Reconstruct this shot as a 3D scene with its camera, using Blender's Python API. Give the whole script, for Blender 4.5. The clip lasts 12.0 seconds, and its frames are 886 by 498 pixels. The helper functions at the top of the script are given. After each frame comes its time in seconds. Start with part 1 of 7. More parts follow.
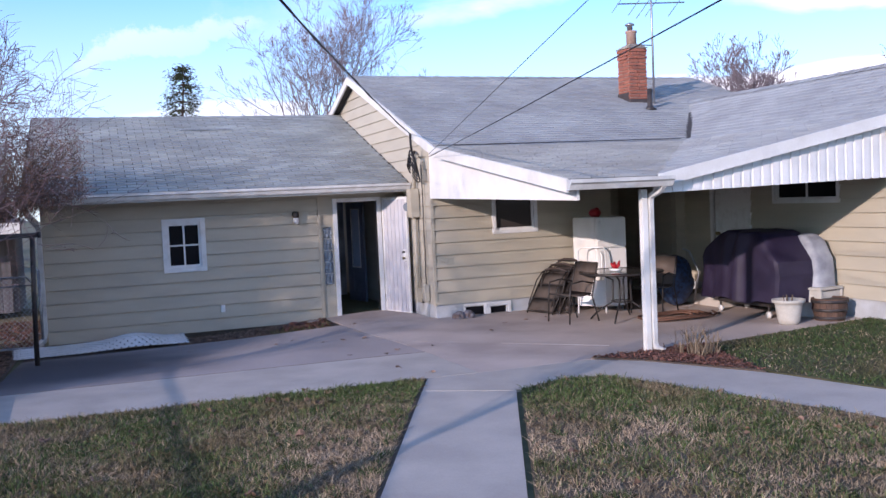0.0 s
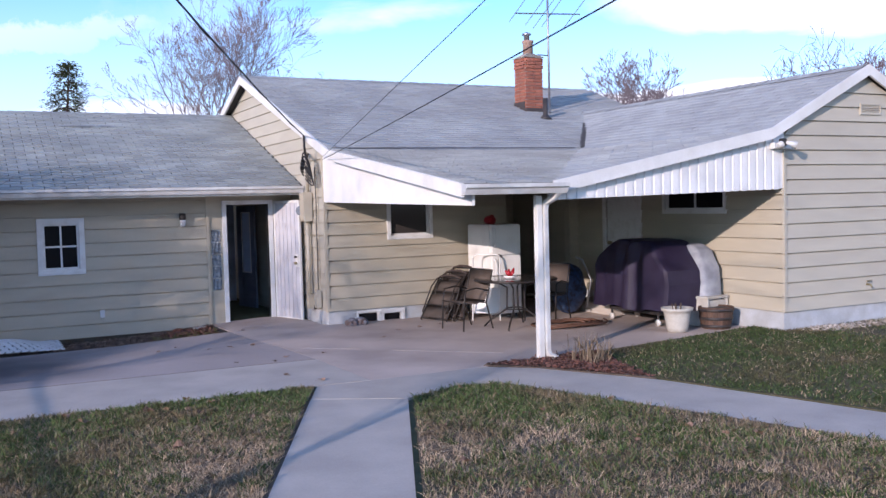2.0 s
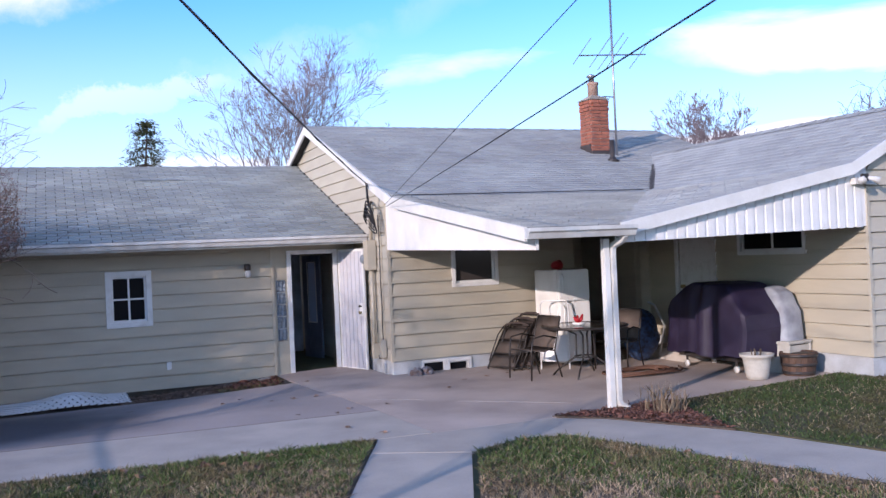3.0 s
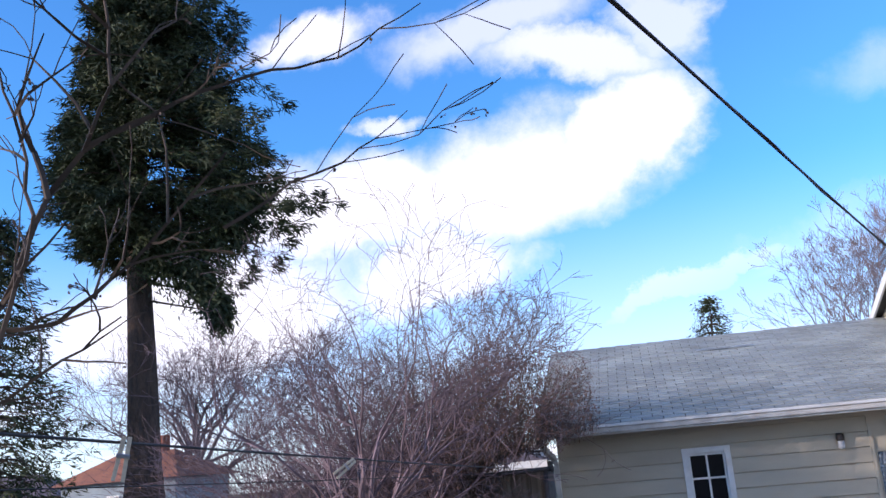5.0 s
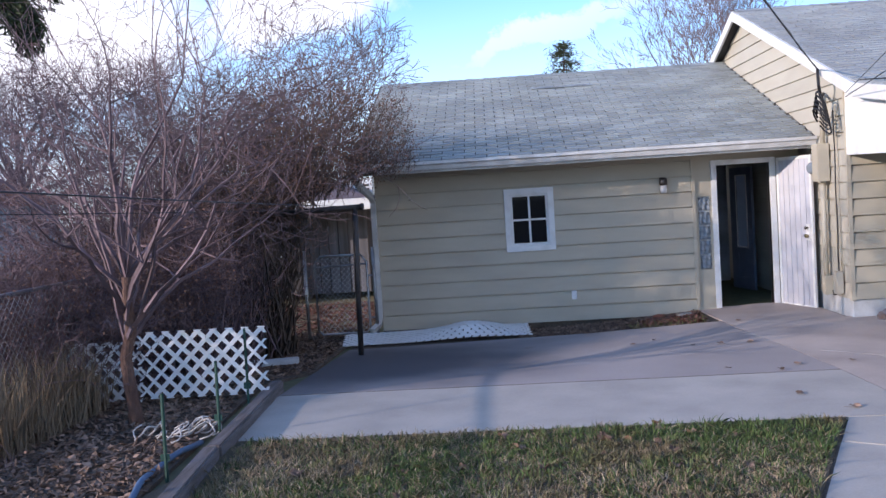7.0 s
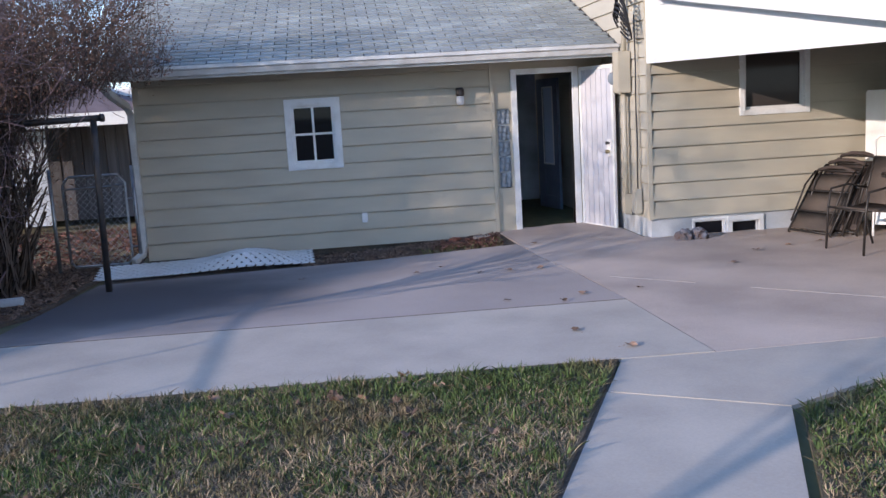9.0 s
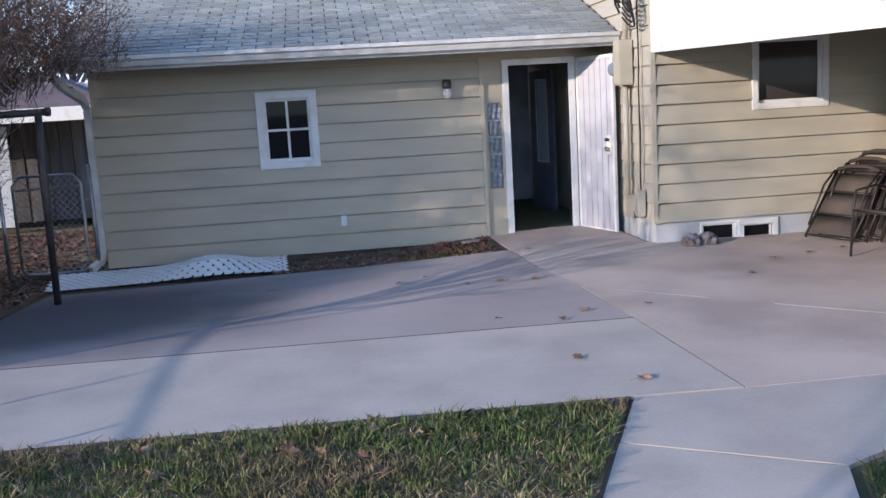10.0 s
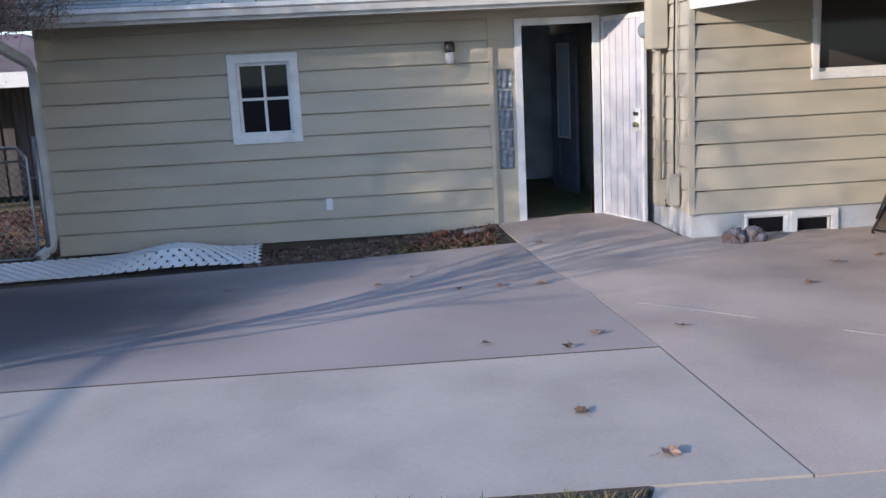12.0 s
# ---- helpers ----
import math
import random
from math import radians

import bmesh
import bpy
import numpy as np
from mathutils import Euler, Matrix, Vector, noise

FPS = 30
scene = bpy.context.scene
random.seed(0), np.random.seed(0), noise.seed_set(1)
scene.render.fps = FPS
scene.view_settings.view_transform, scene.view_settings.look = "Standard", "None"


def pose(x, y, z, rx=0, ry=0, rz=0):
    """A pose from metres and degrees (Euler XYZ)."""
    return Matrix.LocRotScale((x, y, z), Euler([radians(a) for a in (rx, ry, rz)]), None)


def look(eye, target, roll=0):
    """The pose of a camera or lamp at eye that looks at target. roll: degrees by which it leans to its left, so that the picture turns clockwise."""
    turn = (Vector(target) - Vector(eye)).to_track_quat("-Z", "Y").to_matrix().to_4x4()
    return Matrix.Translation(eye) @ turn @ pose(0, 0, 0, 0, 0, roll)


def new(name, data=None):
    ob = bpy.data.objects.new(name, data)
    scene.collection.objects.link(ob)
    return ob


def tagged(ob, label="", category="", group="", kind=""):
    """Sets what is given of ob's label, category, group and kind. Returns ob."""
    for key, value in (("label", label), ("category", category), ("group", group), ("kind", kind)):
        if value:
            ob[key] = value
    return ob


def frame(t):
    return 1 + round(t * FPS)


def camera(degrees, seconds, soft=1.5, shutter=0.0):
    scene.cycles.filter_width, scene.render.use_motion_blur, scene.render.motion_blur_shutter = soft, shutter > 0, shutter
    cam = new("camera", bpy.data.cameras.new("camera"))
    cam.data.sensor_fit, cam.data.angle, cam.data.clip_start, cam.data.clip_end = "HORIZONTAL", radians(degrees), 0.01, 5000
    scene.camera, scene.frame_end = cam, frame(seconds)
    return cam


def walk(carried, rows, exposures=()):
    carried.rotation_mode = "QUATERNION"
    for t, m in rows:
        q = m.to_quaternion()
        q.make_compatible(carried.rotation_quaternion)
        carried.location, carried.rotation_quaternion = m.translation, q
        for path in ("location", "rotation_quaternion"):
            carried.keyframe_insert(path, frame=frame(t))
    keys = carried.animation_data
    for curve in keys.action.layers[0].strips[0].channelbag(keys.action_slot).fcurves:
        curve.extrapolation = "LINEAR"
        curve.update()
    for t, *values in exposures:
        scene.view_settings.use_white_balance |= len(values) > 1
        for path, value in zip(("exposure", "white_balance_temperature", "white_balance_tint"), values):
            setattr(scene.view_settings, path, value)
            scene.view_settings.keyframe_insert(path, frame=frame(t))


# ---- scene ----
cam = camera(51.5, 12.0)
PATH = [
    (0, (-4.01, -15.792, 2.019), (-3.303, -13.925, 1.909), -2.6),
    (0.5, (-4.088, -15.787, 1.978), (-3.298, -13.953, 1.865), -2.5),
    (1, (-4.138, -15.779, 1.984), (-3.275, -13.979, 1.863), -2.0),
    (1.5, (-4.014, -15.712, 1.961), (-3.104, -13.935, 1.84), -1.5),
    (2, (-3.89, -15.59, 1.958), (-2.976, -13.814, 1.859), -1.5),
    (2.5, (-3.772, -15.486, 1.954), (-2.872, -13.701, 1.893), -1.9),
    (4.5, (-3.548, -14.694, 1.845), (-3.648, -12.732, 2.22), -4.4),
    (5, (-3.58, -14.375, 1.849), (-3.939, -12.465, 2.319), -5.0),
    (5.5, (-3.514, -14.084, 1.846), (-4.022, -12.196, 2.271), -4.0),
    (6, (-3.287, -13.74, 1.819), (-3.78, -11.822, 2.096), -4.0),
    (6.5, (-3.197, -13.437, 1.761), (-3.481, -11.458, 1.815), -3.7),
    (7, (-3.179, -13.036, 1.804), (-3.285, -11.042, 1.695), -3.6),
    (7.5, (-2.955, -12.731, 1.761), (-2.96, -10.742, 1.553), -3.8),
    (9.5, (-2.303, -11.375, 1.674), (-2.061, -9.415, 1.362), -3.2),
    (10, (-2.215, -10.899, 1.657), (-1.977, -8.938, 1.34), -3.3),
    (10.5, (-2.048, -10.569, 1.657), (-1.831, -8.608, 1.33), -3.8),
    (11, (-1.957, -10.297, 1.652), (-1.793, -8.336, 1.292), -3.7),
    (11.5, (-1.885, -9.824, 1.63), (-1.726, -7.869, 1.242), -3.1),
    (12, (-1.695, -9.481, 1.605), (-1.532, -7.524, 1.228), -2.9),
]
walk(cam, [(t, look(eye, target, roll)) for t, eye, target, roll in PATH], exposures=[(0.0, 0.08, 6300, 28), (5.0, 0.08, 6250, 24), (7.0, 0.25, 6330, 22), (9.5, 0.32, 6480, 20), (12.0, 0.38, 6630, 18)])
CLOUD_X, CLOUD_Y = 0.3, 0.6
SKY_TINT = (0.95, 2.15, 2.95, 1)
CLOUD = (10.5, 10.8, 11.2, 1)

# ---------- light ----------
SUN_TO = Vector((-3.57, -2.08, 1.06)).normalized()      # towards the low winter sun
sun_data = bpy.data.lights.new("sun", "SUN")
sun_data.energy, sun_data.angle, sun_data.color = 4.2, radians(0.6), (1.0, 0.88, 0.74)
sun = new("sun", sun_data)
sun.matrix_world = look((0, 0, 30), Vector((0, 0, 30)) - SUN_TO)

world = bpy.data.worlds.new("sky")
scene.world = world
world.use_nodes = True
wn, wl = world.node_tree.nodes, world.node_tree.links
wn.clear()
w_out, w_bg = wn.new("ShaderNodeOutputWorld"), wn.new("ShaderNodeBackground")
sky = wn.new("ShaderNodeTexSky")
sky.sky_type, sky.sun_disc = "NISHITA", False
sky.sun_elevation = math.asin(SUN_TO.z)
sky.sun_rotation = math.atan2(SUN_TO.x, SUN_TO.y)
sky.altitude, sky.air_density, sky.dust_density, sky.ozone_density = 300, 1.0, 0.4, 2.5
coords = wn.new("ShaderNodeTexCoord")
split = wn.new("ShaderNodeSeparateXYZ")
wl.new(coords.outputs["Generated"], split.inputs[0])


def wmath(op, a, b=0.0):
    n = wn.new("ShaderNodeMath")
    n.operation = op
    for i, v in enumerate((a, b)):
        if isinstance(v, (int, float)):
            n.inputs[i].default_value = v
        else:
            wl.new(v, n.inputs[i])
    return n.outputs[0]


above = wmath("ADD", wmath("MAXIMUM", split.outputs["Z"], 0.0), 0.16)
flat = wn.new("ShaderNodeCombineXYZ")                    # the direction laid on a flat cloud deck
wl.new(wmath("DIVIDE", split.outputs["X"], above), flat.inputs[0])
wl.new(wmath("DIVIDE", split.outputs["Y"], above), flat.inputs[1])
turn = wn.new("ShaderNodeMapping")
turn.inputs["Rotation"].default_value = (0, 0, radians(29))
wl.new(flat.outputs[0], turn.inputs[0])
drawn = wn.new("ShaderNodeMapping")                      # wind-drawn streaks
drawn.inputs["Location"].default_value = (CLOUD_X, CLOUD_Y, 0.0)
drawn.inputs["Scale"].default_value = (0.55, 1.0, 1.0)
wl.new(turn.outputs[0], drawn.inputs[0])
puffs = wn.new("ShaderNodeTexNoise")
puffs.inputs["Scale"].default_value, puffs.inputs["Detail"].default_value = 1.3, 9.0
puffs.inputs["Roughness"].default_value, puffs.inputs["Distortion"].default_value = 0.55, 0.6
wl.new(drawn.outputs[0], puffs.inputs["Vector"])
across = wn.new("ShaderNodeSeparateXYZ")
wl.new(turn.outputs[0], across.inputs[0])
bank = wmath("COSINE", wmath("MULTIPLY", wmath("SUBTRACT", across.outputs["Y"], 1.56), 2 * math.pi / 1.08))
ends = wmath("COSINE", wmath("MULTIPLY", wmath("ADD", across.outputs["X"], 0.12), 2 * math.pi / 2.5))   # banks break up downwind
cover = wn.new("ShaderNodeMapRange")
cover.interpolation_type = "SMOOTHSTEP"
cover.inputs["From Min"].default_value, cover.inputs["From Max"].default_value = 0.455, 0.71
wl.new(wmath("ADD", puffs.outputs["Fac"], wmath("SUBTRACT", wmath("MULTIPLY", bank, 0.15), wmath("MULTIPLY", ends, 0.12))), cover.inputs["Value"])
haze = wn.new("ShaderNodeMapRange")                      # thin white near the horizon
haze.interpolation_type = "SMOOTHSTEP"
haze.inputs["From Min"].default_value, haze.inputs["From Max"].default_value = 0.30, 0.02
wl.new(split.outputs["Z"], haze.inputs["Value"])
# the sweep of cloud over the garage: soft banks in slope coordinates (x / y, z / y), frayed by noise
ahead = wmath("MAXIMUM", split.outputs["Y"], 0.05)
slope = wn.new("ShaderNodeCombineXYZ")
wl.new(wmath("DIVIDE", split.outputs["X"], ahead), slope.inputs[0])
wl.new(wmath("DIVIDE", split.outputs["Z"], ahead), slope.inputs[1])
fray = wn.new("ShaderNodeTexNoise")
fray.inputs["Scale"].default_value, fray.inputs["Detail"].default_value, fray.inputs["Roughness"].default_value = 5.0, 8.0, 0.62
wl.new(slope.outputs[0], fray.inputs["Vector"])
fray_by = wn.new("ShaderNodeVectorMath")
fray_by.operation = "MULTIPLY_ADD"
fray_by.inputs[1].default_value, fray_by.inputs[2].default_value = (0.24, 0.16, 0.0), (-0.12, -0.08, 0.0)
wl.new(fray.outputs["Color"], fray_by.inputs[0])
frayed = wn.new("ShaderNodeVectorMath")
wl.new(slope.outputs[0], frayed.inputs[0]), wl.new(fray_by.outputs[0], frayed.inputs[1])


def bank_of(cu, cv, a, b, angle, inner=0.45, outer=1.25, source=None):
    """1 inside a soft ellipse round (cu, cv), 0 outside."""
    m = wn.new("ShaderNodeMapping")
    m.vector_type = "TEXTURE"
    m.inputs["Location"].default_value, m.inputs["Rotation"].default_value = (cu, cv, 0), (0, 0, radians(angle))
    m.inputs["Scale"].default_value = (a, b, 1)
    wl.new((source or frayed).outputs[0], m.inputs[0])
    length = wn.new("ShaderNodeVectorMath")
    length.operation = "LENGTH"
    wl.new(m.outputs[0], length.inputs[0])
    r = wn.new("ShaderNodeMapRange")
    r.interpolation_type = "SMOOTHSTEP"
    r.inputs["From Min"].default_value, r.inputs["From Max"].default_value = outer, inner
    wl.new(length.outputs["Value"], r.inputs["Value"])
    return r.outputs[0]


sweep = None
for cu, cv, a, b, angle, weight in ((-0.29, 0.305, 0.19, 0.075, -3, 1.0), (-0.10, 0.312, 0.18, 0.080, 8, 1.0), (0.03, 0.355, 0.10, 0.065, 42, 1.0),
                                    (-0.02, 0.450, 0.13, 0.036, -8, 0.75), (-0.10, 0.510, 0.12, 0.045, 5, 0.6), (0.08, 0.485, 0.055, 0.055, 0, 0.6),
                                    (-0.33, 0.540, 0.10, 0.040, 0, 0.9), (-0.24, 0.416, 0.05, 0.016, 0, 0.7), (-0.50, 0.190, 0.26, 0.095, 0, 1.0),
                                    (-0.20, 0.215, 0.12, 0.060, 0, 0.95), (0.08, 0.168, 0.17, 0.017, 11, 0.6), (0.46, 0.290, 0.16, 0.028, 18, 0.45),
                                    (0.31, 0.395, 0.07, 0.026, 10, 0.28), (0.34, 0.215, 0.30, 0.045, 12, 0.5)):
    one = wmath("MULTIPLY", bank_of(cu, cv, a, b, angle, *((0.45, 1.25) if weight > 0.5 else (0.0, 1.6))), weight)
    sweep = one if sweep is None else wmath("MAXIMUM", sweep, one)
zone = bank_of(-0.30, 0.50, 0.85, 0.46, 0, 0.75, 1.1, slope)
loose = wmath("MULTIPLY", cover.outputs[0], wmath("SUBTRACT", 1.0, zone))
veil = wmath("MAXIMUM", wmath("MAXIMUM", loose, wmath("MULTIPLY", sweep, zone)), wmath("MULTIPLY", haze.outputs[0], 0.62))
blue = wn.new("ShaderNodeMix")
blue.data_type, blue.blend_type = "RGBA", "MULTIPLY"
blue.inputs["Factor"].default_value = 1.0
blue.inputs[7].default_value = SKY_TINT
wl.new(sky.outputs[0], blue.inputs[6])
mix = wn.new("ShaderNodeMix")
mix.data_type = "RGBA"
mix.inputs[7].default_value = CLOUD
wl.new(veil, mix.inputs["Factor"])
wl.new(blue.outputs[2], mix.inputs[6])
wl.new(mix.outputs[2], w_bg.inputs["Color"])
w_bg.inputs["Strength"].default_value = 0.11
wl.new(w_bg.outputs[0], w_out.inputs[0])


# ---------- materials ----------
def material(name, color, rough=0.8, metal=0.0, second=None, scale=3.0, fine=60.0, bump=0.2, depth=0.004, spread=0.10,
             stretch=(1, 1, 1), ior=1.45, each=0.0, contrast=(0.35, 0.65), island=0.0):
    """Two-scale procedural surface: broad patches towards `second`, fine grain, relief; each: lightness spread from object to object."""
    m = bpy.data.materials.new(name)
    m.use_nodes = True
    n, l = m.node_tree.nodes, m.node_tree.links
    b = n["Principled BSDF"]
    b.inputs["Metallic"].default_value, b.inputs["IOR"].default_value = metal, ior
    second = second or tuple(c * 0.72 for c in color)
    tc = n.new("ShaderNodeTexCoord")
    geo = n.new("ShaderNodeNewGeometry")
    mp = n.new("ShaderNodeMapping")
    mp.inputs["Scale"].default_value = stretch
    l.new(geo.outputs["Position"], mp.inputs[0])
    n1, n2 = n.new("ShaderNodeTexNoise"), n.new("ShaderNodeTexNoise")
    for node, s, d in ((n1, scale, 5.0), (n2, fine, 3.0)):
        node.inputs["Scale"].default_value, node.inputs["Detail"].default_value = s, d
        l.new(mp.outputs[0], node.inputs["Vector"])
    r1 = n.new("ShaderNodeMapRange")
    r1.inputs["From Min"].default_value, r1.inputs["From Max"].default_value = contrast
    l.new(n1.outputs["Fac"], r1.inputs["Value"])
    mx = n.new("ShaderNodeMix")
    mx.data_type = "RGBA"
    mx.inputs[6].default_value, mx.inputs[7].default_value = (*color, 1), (*second, 1)
    l.new(r1.outputs[0], mx.inputs["Factor"])
    hsv = n.new("ShaderNodeHueSaturation")
    l.new(mx.outputs[2], hsv.inputs["Color"])
    r2 = n.new("ShaderNodeMapRange")
    r2.inputs["From Min"].default_value, r2.inputs["From Max"].default_value = 0.25, 0.75
    r2.inputs["To Min"].default_value, r2.inputs["To Max"].default_value = 1 - spread, 1 + spread
    l.new(n2.outputs["Fac"], r2.inputs["Value"])
    value = r2.outputs[0]
    for amount, source in ((each, "object"), (island, "island")):
        if amount:
            if source == "object":
                oi = n.new("ShaderNodeObjectInfo")
                out = oi.outputs["Random"]
            else:
                out = geo.outputs["Random Per Island"]
            r3 = n.new("ShaderNodeMapRange")
            r3.inputs["To Min"].default_value, r3.inputs["To Max"].default_value = 1 - amount, 1 + amount
            l.new(out, r3.inputs["Value"])
            mu = n.new("ShaderNodeMath")
            mu.operation = "MULTIPLY"
            l.new(value, mu.inputs[0]), l.new(r3.outputs[0], mu.inputs[1])
            value = mu.outputs[0]
    l.new(value, hsv.inputs["Value"])
    l.new(hsv.outputs[0], b.inputs["Base Color"])
    rr = n.new("ShaderNodeMapRange")
    rr.inputs["To Min"].default_value, rr.inputs["To Max"].default_value = max(rough - 0.12, 0.02), min(rough + 0.12, 1)
    l.new(n1.outputs["Fac"], rr.inputs["Value"])
    l.new(rr.outputs[0], b.inputs["Roughness"])
    if bump:
        bp = n.new("ShaderNodeBump")
        bp.inputs["Strength"].default_value, bp.inputs["Distance"].default_value = bump, depth
        l.new(n2.outputs["Fac"], bp.inputs["Height"])
        l.new(bp.outputs[0], b.inputs["Normal"])
    return m


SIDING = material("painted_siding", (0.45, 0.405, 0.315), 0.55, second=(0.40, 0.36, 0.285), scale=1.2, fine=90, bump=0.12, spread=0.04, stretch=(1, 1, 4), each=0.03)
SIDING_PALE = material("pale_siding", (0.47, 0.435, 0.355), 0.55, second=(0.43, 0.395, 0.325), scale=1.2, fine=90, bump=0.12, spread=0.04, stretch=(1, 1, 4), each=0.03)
TRIM = material("white_trim_paint", (0.72, 0.72, 0.70), 0.5, second=(0.62, 0.61, 0.58), scale=2.5, fine=60, bump=0.1, spread=0.04)
WHITE = material("white_vinyl", (0.78, 0.78, 0.78), 0.4, second=(0.70, 0.70, 0.69), scale=3, fine=50, bump=0.05, spread=0.03)
GUTTER = material("white_gutter_paint", (0.62, 0.62, 0.60), 0.42, second=(0.48, 0.47, 0.45), scale=4, fine=40, bump=0.08, spread=0.05)
SHINGLE = material("grey_green_asphalt_shingle", (0.33, 0.35, 0.335), 0.93, second=(0.25, 0.27, 0.265), scale=0.9, fine=220, bump=0.7, depth=0.004, spread=0.22, each=0.16, island=0.12)
SHINGLE2 = material("grey_asphalt_shingle", (0.365, 0.38, 0.375), 0.93, second=(0.285, 0.295, 0.295), scale=0.7, fine=220, bump=0.7, depth=0.004, spread=0.22, each=0.12, island=0.10)
CONCRETE = material("pale_walk_concrete", (0.45, 0.407, 0.36), 0.85, second=(0.365, 0.33, 0.295), scale=1.6, fine=70, bump=0.3, depth=0.002, spread=0.06)
CONCRETE_OLD = material("worn_tan_concrete", (0.53, 0.44, 0.385), 0.88, second=(0.365, 0.30, 0.265), scale=0.8, fine=110, bump=0.4, depth=0.003, spread=0.10)
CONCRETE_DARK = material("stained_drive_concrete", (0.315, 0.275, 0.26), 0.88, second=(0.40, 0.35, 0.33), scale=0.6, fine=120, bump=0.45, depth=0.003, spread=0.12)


def add_painted_shade(m, centre, reach, colour):
    """A ragged patch of shade painted on a paved surface round a point of the plan."""
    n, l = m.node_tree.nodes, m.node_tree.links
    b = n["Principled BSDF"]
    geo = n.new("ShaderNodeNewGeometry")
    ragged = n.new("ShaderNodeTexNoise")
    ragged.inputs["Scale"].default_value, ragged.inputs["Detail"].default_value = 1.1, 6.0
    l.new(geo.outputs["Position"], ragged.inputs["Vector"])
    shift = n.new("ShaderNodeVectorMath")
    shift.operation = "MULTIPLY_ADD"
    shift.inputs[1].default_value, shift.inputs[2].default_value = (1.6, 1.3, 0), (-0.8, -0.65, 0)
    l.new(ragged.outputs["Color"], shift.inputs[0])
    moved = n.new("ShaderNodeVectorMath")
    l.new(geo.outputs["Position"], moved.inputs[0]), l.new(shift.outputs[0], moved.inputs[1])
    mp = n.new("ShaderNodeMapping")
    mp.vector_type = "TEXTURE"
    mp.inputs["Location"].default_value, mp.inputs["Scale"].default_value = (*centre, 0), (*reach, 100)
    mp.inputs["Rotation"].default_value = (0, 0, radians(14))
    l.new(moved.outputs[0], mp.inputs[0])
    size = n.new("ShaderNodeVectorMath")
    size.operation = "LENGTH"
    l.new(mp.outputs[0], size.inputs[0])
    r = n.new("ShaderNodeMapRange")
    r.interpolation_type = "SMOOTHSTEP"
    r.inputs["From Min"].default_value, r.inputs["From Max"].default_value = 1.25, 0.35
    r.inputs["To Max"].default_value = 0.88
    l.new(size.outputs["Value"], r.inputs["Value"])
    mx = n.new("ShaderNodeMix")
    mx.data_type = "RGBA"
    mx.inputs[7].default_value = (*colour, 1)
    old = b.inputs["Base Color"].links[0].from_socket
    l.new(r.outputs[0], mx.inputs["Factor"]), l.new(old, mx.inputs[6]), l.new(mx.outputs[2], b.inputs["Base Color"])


# bush shade over the drive's left end, painted into the concrete colour
add_painted_shade(CONCRETE_DARK, (-4.75, -2.75), (2.7, 2.0), (0.055, 0.052, 0.060))
FOUNDATION = material("pale_blue_foundation_paint", (0.47, 0.50, 0.53), 0.8, second=(0.38, 0.39, 0.40), scale=4, fine=60, bump=0.5, spread=0.08)
SOIL = material("dark_soil", (0.085, 0.062, 0.048), 0.95, second=(0.13, 0.10, 0.075), scale=5, fine=90, bump=1.0, depth=0.02, spread=0.35)
LAWN = material("winter_lawn_ground", (0.075, 0.062, 0.036), 0.95, second=(0.15, 0.11, 0.075), scale=1.1, fine=80, bump=0.8, depth=0.02, spread=0.35, contrast=(0.42, 0.60))
FAR_GROUND = material("far_dry_ground", (0.085, 0.095, 0.042), 0.95, second=(0.15, 0.125, 0.075), scale=0.15, fine=8, bump=0.3, spread=0.2)
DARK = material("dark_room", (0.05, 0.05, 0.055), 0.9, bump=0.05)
ROOM_WALL = material("garage_inner_wall", (0.55, 0.62, 0.72), 0.85, bump=0.05)
BRICK = material("red_chimney_brick", (0.36, 0.125, 0.075), 0.88, second=(0.24, 0.09, 0.065), scale=9, fine=120, bump=0.6, spread=0.15, each=0.16)
MORTAR = material("grey_mortar", (0.36, 0.33, 0.30), 0.95, scale=12, fine=150, bump=0.6)
METAL = material("galvanised_metal", (0.42, 0.43, 0.45), 0.42, metal=0.85, scale=8, fine=120, bump=0.1, spread=0.1)
BLACK_METAL = material("dark_painted_metal", (0.025, 0.024, 0.026), 0.5, second=(0.05, 0.04, 0.035), scale=9, fine=120, bump=0.15, spread=0.15)
CABLE = material("black_cable", (0.015, 0.015, 0.018), 0.6, bump=0.0)


def glass(name, tint=(0.008, 0.009, 0.012), rough=0.03):
    m = bpy.data.materials.new(name)
    m.use_nodes = True
    b = m.node_tree.nodes["Principled BSDF"]
    b.inputs["Base Color"].default_value = (*tint, 1)
    b.inputs["Roughness"].default_value, b.inputs["IOR"].default_value = rough, 1.5
    b.inputs["Specular IOR Level"].default_value = 0.18
    return m


PANE = glass("dark_window_glass")


# ---------- mesh helpers ----------
def hexa(bm, pts):
    """A box from eight corners: four below, four above, each ring in order."""
    v = [bm.verts.new(p) for p in pts]
    fs = [bm.faces.new([v[i] for i in q]) for q in ((3, 2, 1, 0), (4, 5, 6, 7), (0, 1, 5, 4), (1, 2, 6, 5), (2, 3, 7, 6), (3, 0, 4, 7))]
    return fs


def box(bm, x0, x1, y0, y1, z0, z1):
    return hexa(bm, [(x0, y0, z0), (x1, y0, z0), (x1, y1, z0), (x0, y1, z0), (x0, y0, z1), (x1, y0, z1), (x1, y1, z1), (x0, y1, z1)])


